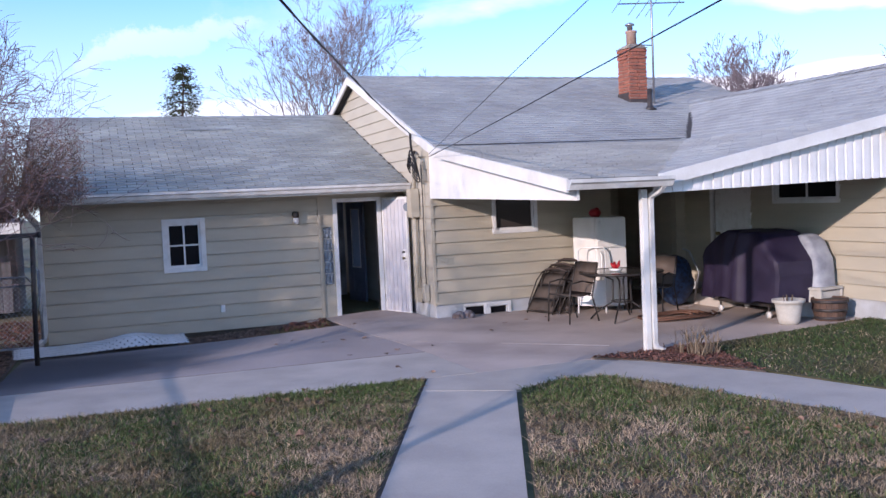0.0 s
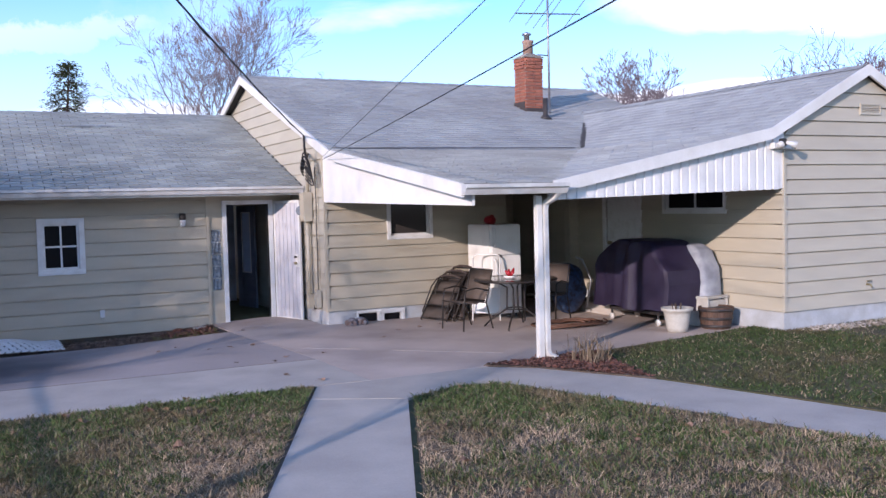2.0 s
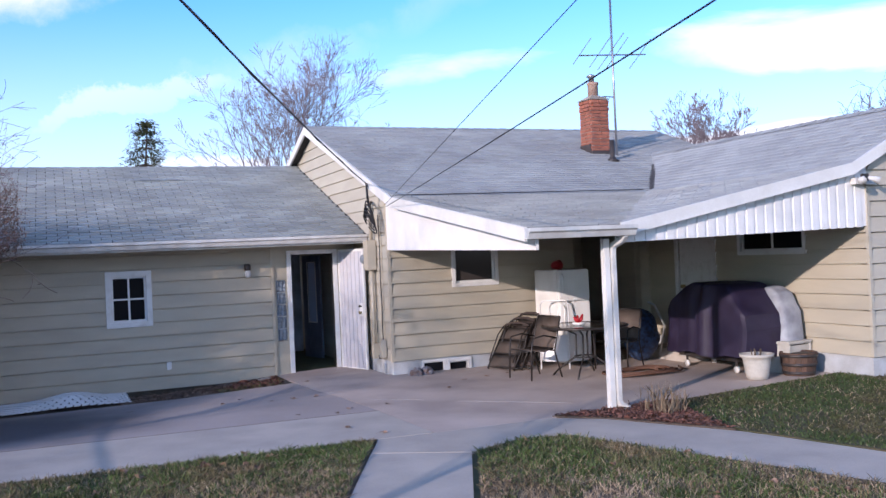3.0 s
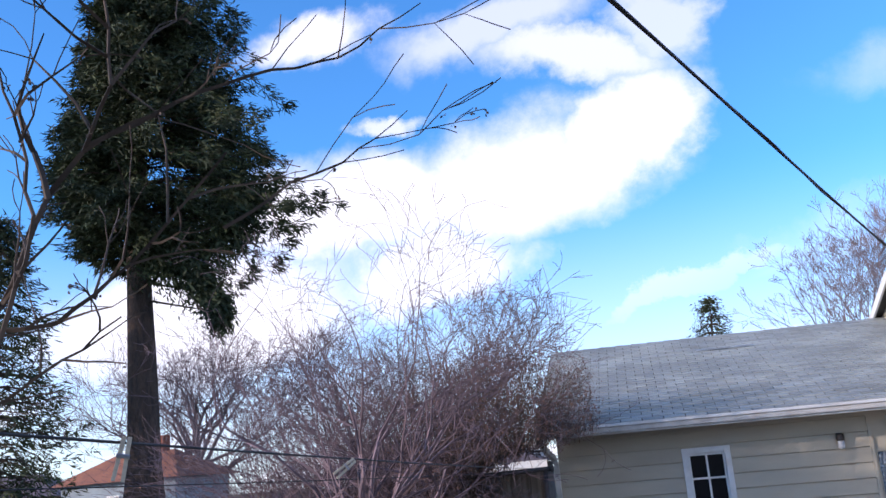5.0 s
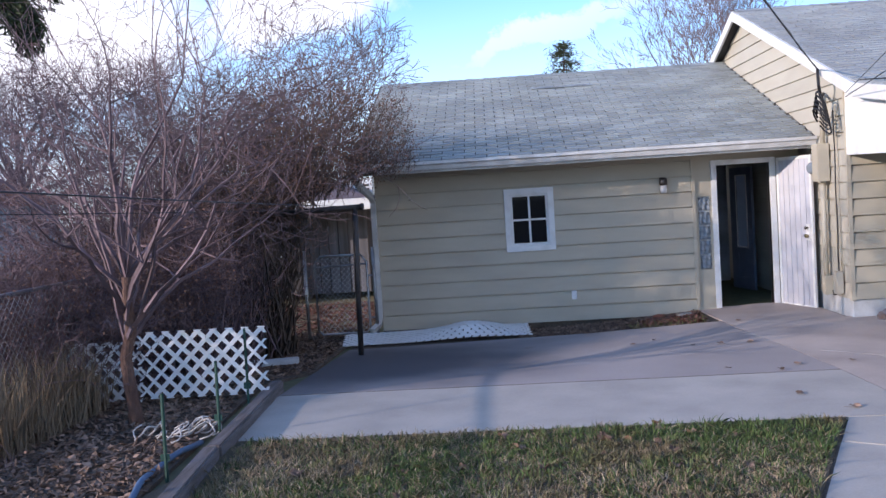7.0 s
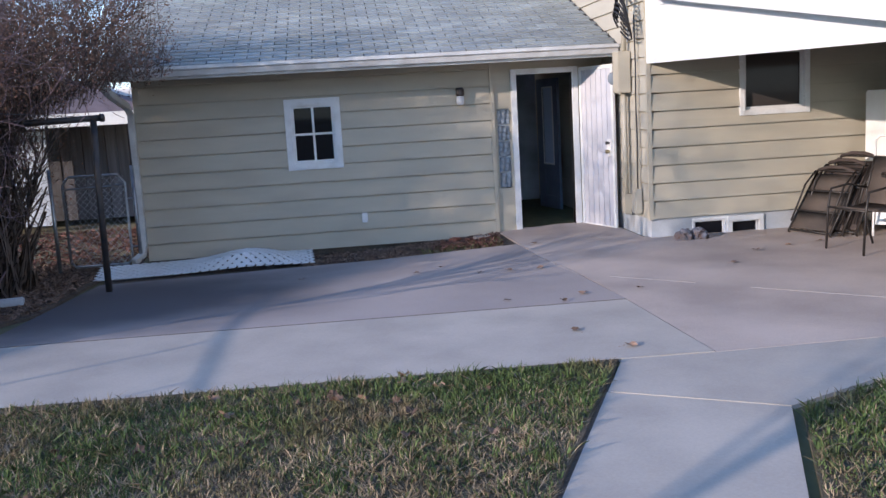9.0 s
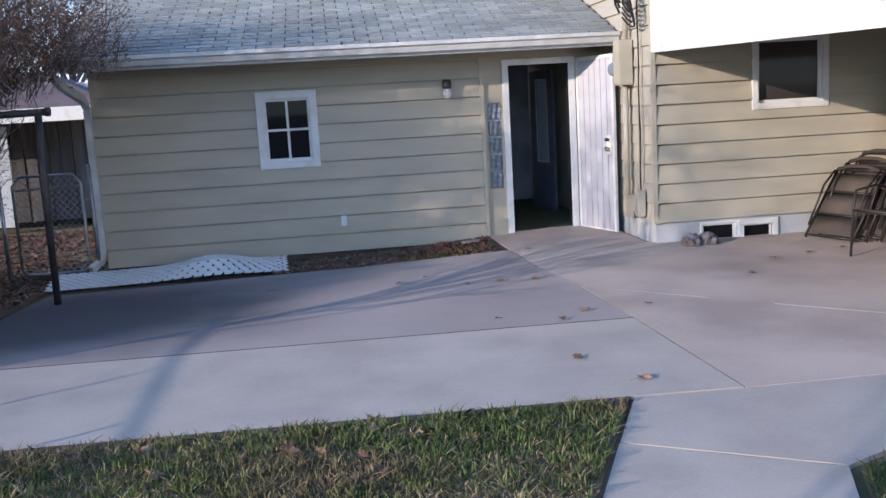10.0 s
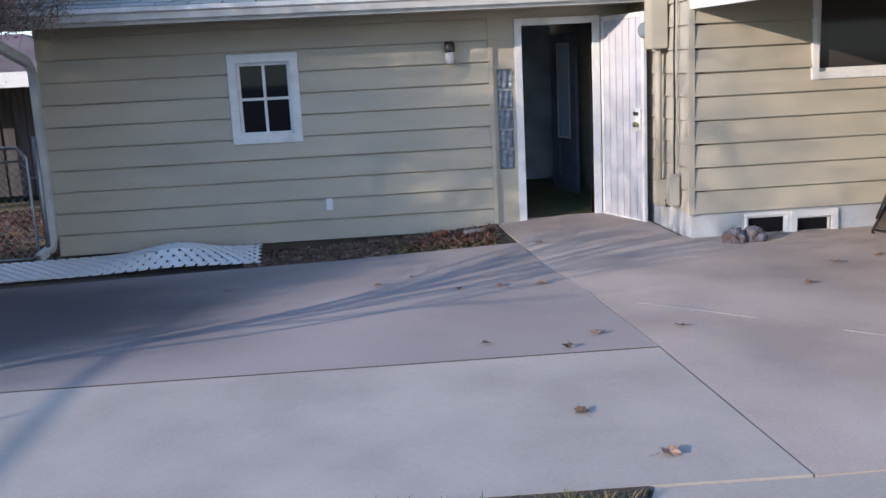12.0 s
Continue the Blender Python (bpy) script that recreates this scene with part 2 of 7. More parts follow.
def tube(bm, path, radius, sides=8, cap=True):
    """A round bar along points; radius is one number or one for each point."""
    path = [Vector(p) for p in path]
    rings = []
    side = None
    for i, p in enumerate(path):
        d = (path[min(i + 1, len(path) - 1)] - path[max(i - 1, 0)]).normalized()
        if side is None:
            side = d.orthogonal().normalized()
        side = (side - d * side.dot(d)).normalized()
        up = d.cross(side)
        r = radius[i] if isinstance(radius, (list, tuple)) else radius
        rings.append([bm.verts.new(p + (side * math.cos(a) + up * math.sin(a)) * r) for a in (2 * math.pi * k / sides for k in range(sides))])
    for a, b in zip(rings, rings[1:]):
        for k in range(sides):
            bm.faces.new((a[k], a[(k + 1) % sides], b[(k + 1) % sides], b[k]))
    if cap:
        bm.faces.new(rings[0][::-1]), bm.faces.new(rings[-1])


def lathe(bm, profile, sides=24, centre=(0, 0)):
    """A turned body from (radius, z) pairs."""
    rings = [[bm.verts.new((centre[0] + r * math.cos(a), centre[1] + r * math.sin(a), z)) for a in (2 * math.pi * k / sides for k in range(sides))] for r, z in profile]
    for a, b in zip(rings, rings[1:]):
        for k in range(sides):
            bm.faces.new((a[k], a[(k + 1) % sides], b[(k + 1) % sides], b[k]))
    bm.faces.new(rings[0][::-1]), bm.faces.new(rings[-1])


def mesh_of(name, bm, mat, smooth=False, bevel=0.0):
    if bevel:
        bmesh.ops.bevel(bm, geom=list(bm.edges), offset=bevel, segments=2, affect="EDGES", clamp_overlap=True)
    bmesh.ops.recalc_face_normals(bm, faces=list(bm.faces))
    me = bpy.data.meshes.new(name)
    bm.to_mesh(me)
    bm.free()
    me.materials.append(mat)
    if smooth:
        me.shade_smooth()
    return me


def part(name, bm, mat, parent=None, label="", smooth=False, bevel=0.0):
    ob = new(name, mesh_of(name, bm, mat, smooth, bevel))
    if parent:
        ob.parent = parent
    if label:
        tagged(ob, label)
    return ob


def structure(name, bm, mat, label="", category="", smooth=False, bevel=0.0):
    return tagged(part(name, bm, mat, None, "", smooth, bevel), label, category, "", "structure")


def thing(name, place, label, category, group="", rz=0.0):
    e = new(name)
    e.empty_display_size = 0.1
    e.matrix_world = pose(*place, 0, 0, rz)
    return tagged(e, label, category, group)


def raw(name, verts, faces, mat, parent=None, smooth=False):
    me = bpy.data.meshes.new(name)
    me.from_pydata(verts, [], faces)
    me.materials.append(mat)
    me.validate()
    if smooth:
        me.shade_smooth()
    ob = new(name, me)
    if parent:
        ob.parent = parent
    return ob


# ---------- plan ----------
XG, YH = 1.163, -1.711             # gable wall and rear wall of the house
XW, YW = 6.07, -6.50               # side and front of the wing
GX0 = -4.79                        # free corner of the garage


def clamp01(v):
    return max(0.0, min(1.0, v))


def gz(x, y):
    """Height of the ground: it falls gently towards the garage wall."""
    return 0.06 - 0.17 * clamp01((y + 4.6) / 4.2) * clamp01((0.4 - x) / 2.6)


def house_roof(y):
    s = 0.362 if y > -2.42 else 0.152
    return min(2.81 + s * (y + 2.42), 4.56 - 0.362 * (y - 2.42) if y > 2.42 else 9)


def wing_roof(x):
    if x > 7.66:
        return 3.78 - 0.484 * (x - 7.66)
    return 2.85 + (0.484 if x > 5.74 else 0.19) * (x - 5.74)


def garage_roof(y):
    return 2.32 + 0.357 * (y + 0.70) if y < 3.75 else 3.91 - 0.357 * (y - 3.75)


# ---------- walls with lapped siding ----------
def bands(z0, z1, cuts):
    zs = sorted({z0, z1, *(z for c in cuts for z in c[2:4] if z0 < z < z1)})
    return list(zip(zs, zs[1:]))


def runs(u0, u1, z, cuts):
    """The stretches of u0..u1 that no opening takes at height z."""
    out = [(u0, u1)]
    for a, b, lo, hi in cuts:
        if lo < z < hi:
            out = [r for s, e in out for r in ((s, min(e, a)), (max(s, b), e)) if r[1] - r[0] > 0.01]
    return out


def wall(name, at, u0, u1, z0, z1, cuts, mat, label, thick=0.12, top=None):
    """A wall with its openings cut through; at(u, w, z) maps along, outwards, up. top: height of a sloping head over u."""
    bm = bmesh.new()
    for a, b in bands(z0, z1, cuts):
        for s, e in runs(u0, u1, (a + b) / 2, cuts):
            hexa(bm, [at(s, 0, a), at(e, 0, a), at(e, -thick, a), at(s, -thick, a), at(s, 0, b), at(e, 0, b), at(e, -thick, b), at(s, -thick, b)])
    if top:
        steps = np.linspace(u0, u1, 40)
        for s, e in zip(steps, steps[1:]):
            hs, he = max(top(s), z1 + 0.001), max(top(e), z1 + 0.001)
            if hs > z1 + 0.01 or he > z1 + 0.01:
                hexa(bm, [at(s, 0, z1), at(e, 0, z1), at(e, -thick, z1), at(s, -thick, z1), at(s, 0, hs), at(e, 0, he), at(e, -thick, he), at(s, -thick, hs)])
    return structure(name, bm, mat, label, "wall")


def siding(parent, at, z0, step, count, limits, cuts, mat, proud=0.038):
    """Lapped boards, one object each; limits(z) gives the ends of a board at that height."""
    for i in range(count):
        lo, hi = z0 + i * step, z0 + (i + 1) * step
        for a, b in bands(lo, hi, cuts):
            sa, ea = limits(a)
            sb, eb = limits(b)
            for s, e in runs(sa, ea, (a + b) / 2, cuts):
                s2, e2 = (sb if s == sa else s), (eb if e == ea else e)
                if e2 - s2 < 0.03:
                    continue
                gap = lo + step - 0.016                      # the head of each board sits back under the next lap
                t = min(b, gap)
                if t - a < 0.01:
                    continue
                wa, wb = (proud - (proud - 0.010) * (z - lo) / step for z in (a, t))
                bm = bmesh.new()
                hexa(bm, [at(s, wa, a), at(e, wa, a), at(e, 0.001, a), at(s, 0.001, a), at(s2, wb, t), at(e2, wb, t), at(e2, 0.001, t), at(s2, 0.001, t)])
                part("siding_board", bm, mat, parent)


def on_garage(u, w, z): return (u, -w, z)
def on_house(u, w, z): return (u, YH - w, z)
def on_gable(u, w, z): return (XG - w, u, z)
def on_front(u, w, z): return (u, YW - w, z)
def on_side(u, w, z): return (XW - w, u, z)

# ---------- garage ----------
DOOR = (0.0, 0.73, -0.05, 2.03)
GWIN = (-2.91, -2.33, 1.06, 1.82)
GBLK = (-0.265, -0.105, 0.585, 1.61)
g_cuts = [DOOR, GWIN, GBLK]
garage_wall = wall("wall_garage", on_garage, GX0, XG, -0.25, 2.35, g_cuts, SIDING, "pale olive painted garage wall with lapped siding")
siding(garage_wall, on_garage, -0.03, 0.2155, 11, lambda z: (GX0, -0.33), [GWIN], SIDING)
house_wall = wall("wall_house", on_house, XG, XW, -0.3, 2.7, [(2.27, 3.0, 1.43, 2.25), (1.66, 2.44, 0.0, 0.235), (4.5, 5.85, -0.3, 2.32)], SIDING, "pale olive rear house wall with lapped siding")
siding(house_wall, on_house, 0.276, 0.2035, 11, lambda z: (XG, XW), [(2.22, 3.05, 1.38, 2.3), (4.5, 5.85, 0.1, 2.32)], SIDING)
gable = wall("wall_gable", on_gable, YH, 6.55, 0.0, 2.6, [], SIDING, "sunlit gable wall of the house with lapped siding", top=lambda u: house_roof(u) - 0.1)


def gable_ends(z):
    top = (6.4, YH) if z < 2.9 else (2.42 + (4.45 - z) / 0.362, 2.42 - (4.45 - z) / 0.362)
    return (min(YH if z < 2.9 else top[1], 2.3), max(top[0], 2.5))


# paler siding colour carries the bright sun on these boards
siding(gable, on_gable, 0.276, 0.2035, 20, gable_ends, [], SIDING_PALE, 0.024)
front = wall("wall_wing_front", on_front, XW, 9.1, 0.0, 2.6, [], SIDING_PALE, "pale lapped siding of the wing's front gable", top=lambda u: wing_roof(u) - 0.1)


def front_ends(z):
    if z < 2.85:
        return (XW, 9.1)
    return (7.66 - (3.66 - z) / 0.484, 7.66 + (3.66 - z) / 0.484)


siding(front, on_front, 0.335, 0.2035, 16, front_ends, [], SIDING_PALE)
side = wall("wall_wing_side", on_side, YW, YH, 0.0, 2.7, [(-5.40, -4.10, 1.76, 2.2), (-3.45, -2.55, 0.3, 2.35)], SIDING, "shaded lapped siding of the wing's side wall")
siding(side, on_side, 0.335, 0.2035, 11, lambda z: (YW, YH), [(-5.45, -4.05, 1.7, 2.6), (-3.53, -2.47, 0.1, 2.7)], SIDING)
for nm, b in (("wall_garage_end", (GX0, GX0 + 0.12, 0.001, 7.6, -0.25, 2.3)), ("wall_garage_back", (GX0, XG, 7.5, 7.6, -0.25, 2.4)),
              ("wall_house_back", (XG, 9.1, 6.5, 6.6, 0, 3.0)), ("wall_wing_end", (9.0, 9.1, YW, 6.6, 0, 3.0))):
    bm = bmesh.new()
    box(bm, *b)
    structure(nm, bm, SIDING, "plain painted outer wall", "wall")
for nm, b, at in (("foundation_house", (XG - 0.004, XW, -0.35, 0.27), on_house), ("foundation_gable", (YH + 0.136, -0.02, -0.35, 0.27), on_gable),
                  ("foundation_wing", (XW - 0.004, 9.1, -0.35, 0.33), on_front), ("foundation_wing_side", (YW + 0.136, YH, -0.35, 0.33), on_side)):
    u0, u1, z0, z1 = b
    bm = bmesh.new()
    cuts = [(1.66, 2.44, 0.0, 0.235), (4.5, 5.85, -0.4, 0.4)] if nm == "foundation_house" else []
    for a, c in bands(z0, z1, cuts):
        for s, e in runs(u0, u1, (a + c) / 2, cuts):
            hexa(bm, [at(s, -0.0, a), at(e, -0.0, a), at(e, -0.14, a), at(s, -0.14, a), at(s, -0.0, c), at(e, -0.0, c), at(e, -0.14, c), at(s, -0.14, c)])
    for v in bm.verts:
        v.co += Vector(at(0, 0.004, 0)) - Vector(at(0, 0, 0))
    structure(nm, bm, FOUNDATION, "pale blue painted concrete foundation", "foundation")


bm = bmesh.new()                                           # alcove added behind the patio wall to make its back corner dark
box(bm, 4.38, 4.50, YH + 0.13, 0.2, -0.1, 2.5)
box(bm, 5.85, 5.97, YH + 0.13, 0.2, -0.1, 2.5)
box(bm, 4.38, 5.97, 0.2, 0.32, -0.1, 2.5)
structure("wall_porch", bm, SIDING, "walls of an alcove added to darken the patio corner", "wall")
bm = bmesh.new()
box(bm, 4.38, 5.97, YH + 0.13, 0.32, 2.32, 2.40)
structure("ceiling_porch", bm, SIDING, "low ceiling of the alcove added off the patio", "ceiling")
bm = bmesh.new()
box(bm, 4.50, 5.85, YH - 0.1, 0.2, -0.05, 0.062)
structure("floor_porch", bm, CONCRETE_OLD, "tan concrete floor of the alcove added off the patio", "floor")
# dark strip below the lowest board: the shade there put into its colour
bm = bmesh.new()
box(bm, GX0 - 0.002, -0.31, -0.006, 0.0, -0.3, -0.034)
structure("foundation_garage", bm, SOIL, "dark base strip painted as the shade under the garage siding", "foundation")
# ---------- roofs ----------
DECK = material("dark_roof_deck", (0.055, 0.05, 0.048), 0.95, bump=0.2)
def roof_sheet(name, xs, ys, height, label, mat, thick=0.10, keep=None):
    vs, fs, ids = [], [], {}
    for i, x in enumerate(xs):
        for j, y in enumerate(ys):
            z = height(x, y)
            ids[i, j] = len(vs)
            vs += [(x, y, z), (x, y, z - thick)]
    for i in range(len(xs) - 1):
        for j in range(len(ys) - 1):
            if keep and not keep((xs[i] + xs[i + 1]) / 2, (ys[j] + ys[j + 1]) / 2):
                continue
            a, b, c, d = ids[i, j], ids[i + 1, j], ids[i + 1, j + 1], ids[i, j + 1]
            fs += [(a, b, c, d), (a + 1, d + 1, c + 1, b + 1)]
            for (p, q), (ni, nj) in (((a, b), (i, j - 1)), ((b, c), (i + 1, j)), ((c, d), (i, j + 1)), ((d, a), (i - 1, j))):
                inside = 0 <= ni < len(xs) - 1 and 0 <= nj < len(ys) - 1
                if not inside or (keep and not keep((xs[ni] + xs[ni + 1]) / 2, (ys[nj] + ys[nj + 1]) / 2)):
                    fs.append((p, p + 1, q + 1, q))
    return tagged(raw(name, vs, fs, mat), label, "roof", "", "structure")


def span(a, b, n):
    return list(np.linspace(a, b, n))


g_roof = roof_sheet("roof_garage", [-5.02, XG], [-0.70, 3.75, 8.2], lambda x, y: garage_roof(y), "grey-green shingled garage roof", DECK, 0.09)
h_xs = sorted({*span(1.0, 9.4, 43), 5.74, 7.66})
h_ys = sorted({*span(-6.6, 6.9, 55), -2.42, 2.42})
h_roof = roof_sheet("roof_house", h_xs, h_ys, lambda x, y: max(house_roof(y), wing_roof(x) if y < 2.4 else -9), "grey shingled house roof with a valley over the patio", DECK, 0.09,
                    keep=lambda x, y: y > -6.61)


def shingles(parent, mat, u0, u1, row0, rows, place, step=0.135, tab=0.305, near=None, clip=None, lip=1.0):
    """Courses of three-tab shingles; place(u, s, lift) maps along the eave, up the slope and off the deck."""
    rng = random.Random(len(parent.name))
    singles = 0
    vs, fs = [], []
    for r in range(row0, row0 + rows):
        s0, s1 = r * step, (r + 1) * step + 0.02
        u = u0 - (r % 2) * tab / 2
        while u < u1:
            a, b = max(u + 0.007, u0), min(u + tab - 0.007, u1)
            u += tab
            if b - a < 0.04 or (clip and not clip((a + b) / 2, s0)):
                continue
            j, k = rng.uniform(-0.009, 0.009), rng.uniform(0.014, 0.026) * lip
            pts = [place(a, s0 + j, k), place(b, s0 + j, k), place(b, s1, 0.003), place(a, s1, 0.003),
                   place(a, s0 + j, 0.001), place(b, s0 + j, 0.001)]
            quads = [(0, 1, 2, 3), (4, 5, 1, 0), (4, 0, 3), (5, 2, 1)]
            if near and near((a + b) / 2, r) and singles < 300:
                singles += 1
                raw("shingle", pts, quads, mat, parent)
            else:
                o = len(vs)
                vs += pts
                fs += [tuple(i + o for i in q) for q in quads]
    ob = raw("shingles", vs, fs, mat, parent)
    tagged(ob, "", "", "", "stuff")
    return ob


C36 = math.cos(math.atan(0.357))
S36 = math.sin(math.atan(0.357))
shingles(g_roof, SHINGLE, -5.0, XG - 0.03, 0, 35, lambda u, s, h: (u, -0.72 + s * C36 - h * S36, 2.313 + s * S36 + h * C36), near=lambda u, r: r < 15 and u > -5)


def deck(height, along):
    def place(u, s, h):
        x, y = along(u, s)
        return (x, y, height(x, y) + h)
    return place


house_h = lambda x, y: max(house_roof(y), wing_roof(x))
shingles(h_roof, SHINGLE2, 1.0, 9.4, 0, 69, lambda u, s, h: (u, -6.62 + s * 0.965, house_roof(-6.62 + s * 0.965) + h),
         clip=lambda u, s: house_roof(-6.62 + s * 0.965) >= wing_roof(u) - 0.09 and s * 0.965 < 9.0)
shingles(h_roof, SHINGLE2, -6.62, 1.2, 0, 44, lambda u, s, h: (1.9 + s * 0.95, u, wing_roof(1.9 + s * 0.95) + h),
         clip=lambda u, s: wing_roof(1.9 + s * 0.95) > house_roof(u) - 0.09 and 1.9 + s * 0.95 < 7.62, lip=0.5)
for nm, a, b, lift in (("garage", (-5.0, 3.75), (XG, 3.75), 3.93), ("house", (1.0, 2.42), (9.3, 2.42), 4.585), ("wing", (7.66, -6.6), (7.66, 0.4), 3.80)):
    n = int((abs(b[0] - a[0]) + abs(b[1] - a[1])) / 0.3)
    parent = g_roof if nm == "garage" else h_roof
    for k in range(n):                                   # bent cap shingles along the ridge
        f0, f1 = k / n, (k + 1.12) / n
        p, q = [(a[0] + (b[0] - a[0]) * f, a[1] + (b[1] - a[1]) * f) for f in (f0, f1)]
        ox, oy = (0, 0.14) if nm != "wing" else (0.14, 0)
        d = 0.05 if nm != "wing" else 0.067
        raw("ridge_cap", [(p[0] - ox, p[1] - oy, lift - d), (p[0], p[1], lift + 0.006), (p[0] + ox, p[1] + oy, lift - d),
                          (q[0] - ox, q[1] - oy, lift - d - 0.008), (q[0], q[1], lift - 0.004), (q[0] + ox, q[1] + oy, lift - d - 0.008)],
            [(0, 1, 4, 3), (1, 2, 5, 4)], SHINGLE if nm == "garage" else SHINGLE2, parent)
# ---------- fascias, panels, gutters ----------
def strip(name, at, points, height, thick, mat, label, category="trim", drop=0.0):
    """A board that follows points (u, z of its top edge) in a wall's plane."""
    bm = bmesh.new()
    for (a, za), (b, zb) in zip(points, points[1:]):
        hexa(bm, [at(a, 0, za - height), at(b, 0, zb - height), at(b, -thick, zb - height), at(a, -thick, za - height),
                  at(a, 0, za), at(b, 0, zb), at(b, -thick, zb), at(a, -thick, za)])
    return structure(name, bm, mat, label, category)


def rake_at(u, w, z): return (0.962 - w, u, z)
def fore_at(u, w, z): return (u, -6.64 - w, z)


strip("trim_rake_house", rake_at, [(6.3, house_roof(6.3) + 0.005), (2.42, 4.565), (-2.42, 2.815), (-6.64, 2.175)], 0.155, 0.035, TRIM, "white painted rake board on the house gable")
strip("trim_rake_wing", fore_at, [(2.2, 2.19), (5.74, 2.86), (7.66, 3.79), (9.3, 3.0)], 0.155, 0.035, TRIM, "white painted rake board on the wing gable")
strip("trim_frieze_house", on_gable, [(2.42, 4.38), (-1.70, 2.88)], 0.12, 0.03, TRIM, "white trim under the gable rake")
bm = bmesh.new()                                          # panel closing the patio roof's end
outline = [(YH, 2.025), (-6.55, 1.925), (-6.55, house_roof(-6.55) - 0.095), (-2.42, 2.71), (YH, house_roof(YH) - 0.10)]
rings = [[bm.verts.new((x, u, z)) for u, z in outline] for x in (XG - 0.02, XG + 0.02)]
bm.faces.new(rings[0]), bm.faces.new(rings[1][::-1])
for i in range(5):
    bm.faces.new((rings[0][i], rings[0][(i + 1) % 5], rings[1][(i + 1) % 5], rings[1][i]))
side_panel = structure("patio_side_panel", bm, WHITE, "smooth white panel under the patio roof edge", "panel")
bm = bmesh.new()
hexa(bm, [(2.2, YW - 0.02, 1.965), (XW, YW - 0.02, 2.045), (XW, YW + 0.01, 2.045), (2.2, YW + 0.01, 1.965),
          (2.2, YW - 0.02, 2.10), (XW, YW - 0.02, 2.80), (XW, YW + 0.01, 2.80), (2.2, YW + 0.01, 2.10)])
front_panel = structure("patio_front_panel", bm, WHITE, "white ribbed vinyl panel over the patio opening", "panel")
for k in range(26):                                        # ribs of the vinyl panel
    u = 2.45 + k * 0.148
    if u + 0.10 > XW - 0.02:
        break
    lo, hi = 1.965 + (u - 2.2) * 0.0173, 2.10 + (u - 2.2) * 0.188
    bm = bmesh.new()
    box(bm, u, u + 0.10, YW - 0.034, YW - 0.019, lo + 0.004, hi - 0.01)
    part("panel_rib", bm, WHITE, front_panel)

def gutter(name, at, u0, u1, z, label, size=0.11):
    """An open K-shaped trough."""
    prof = [(0, 0.0), (0.0, -size), (size * 0.55, -size), (size * 0.75, -size * 0.5), (size, -size * 0.35), (size, 0.0), (size - 0.012, 0.0), (size - 0.012, -size * 0.3), (size * 0.7, -size * 0.45), (size * 0.5, -size * 0.92), (0.01, -size * 0.92), (0.01, 0)]
    bm = bmesh.new()
    rings = [[bm.verts.new(at(u, w, z + h)) for w, h in prof] for u in (u0, u1)]
    k = len(prof)
    for i in range(k):
        bm.faces.new((rings[0][i], rings[0][(i + 1) % k], rings[1][(i + 1) % k], rings[1][i]))
    for r in rings:
        bm.faces.new(r[:2] + r[-2:]), bm.faces.new(r[1:6] + r[6:11])
    return structure(name, bm, GUTTER, label, "gutter")


def eave_at(u, w, z): return (u, -0.70 - w, z)


gutter("gutter_garage", eave_at, -5.05, XG - 0.04, 2.315, "white aluminium gutter along the garage eave")
strip("trim_fascia_garage", eave_at, [(-5.02, 2.31), (XG, 2.31)], 0.14, 0.02, GUTTER, "white garage fascia board")
gutter("gutter_patio", fore_at, 0.97, 2.34, 2.165, "short white gutter at the foot of the roof valley", 0.12)
bm = bmesh.new()                                           # soffit under the garage eave
box(bm, -5.0, XG - 0.02, -0.68, -0.03, 2.195, 2.205)
structure("ceiling_garage_soffit", bm, SIDING, "olive painted soffit board", "soffit")

# ---------- ground ----------
LAWN_GREEN = material("green_lawn_ground", (0.055, 0.058, 0.026), 0.95, second=(0.10, 0.08, 0.045), scale=1.4, fine=80, bump=0.8, depth=0.02, spread=0.3, contrast=(0.45, 0.65))

def patch(name, outline, mat, label, category, lift=0.0, step=0.5, thick=0.12):
    """A ground piece inside an outline, draped over the ground and raised by lift."""
    bm = bmesh.new()
    f = bm.faces.new([bm.verts.new((x, y, 0)) for x, y in outline])
    xs, ys = [p[0] for p in outline], [p[1] for p in outline]
    for lo, hi, ax in ((min(xs), max(xs), 0), (min(ys), max(ys), 1)):
        k = math.ceil(lo / step)
        while k * step < hi:
            co, no = [0, 0, 0], [0, 0, 0]
            co[ax], no[ax] = k * step, 1
            bmesh.ops.bisect_plane(bm, geom=[*bm.verts, *bm.edges, *bm.faces], plane_co=co, plane_no=no)
            k += 1
    up = bmesh.ops.extrude_face_region(bm, geom=list(bm.faces))["geom"]
    tops = {v for v in up if isinstance(v, bmesh.types.BMVert)}
    for v in bm.verts:
        v.co.z = gz(v.co.x, v.co.y) + (lift if v in tops else lift - thick)
    return structure(name, bm, mat, label, category)


def ground_sheet():
    xs = sorted({*span(-14, 12, 53), *span(-300, -14, 12), *span(12, 300, 12)})
    ys = sorted({*span(-20, 4, 49), *span(-300, -20, 12), *span(4, 400, 16)})
    vs = [(x, y, gz(x, y) - 0.02) for x in xs for y in ys]
    n = len(ys)
    fs = [(i * n + j, (i + 1) * n + j, (i + 1) * n + j + 1, i * n + j + 1) for i in range(len(xs) - 1) for j in range(n - 1)]
    return tagged(raw("ground", vs, fs, FAR_GROUND), "dry winter ground reaching to the horizon", "ground", "", "structure")


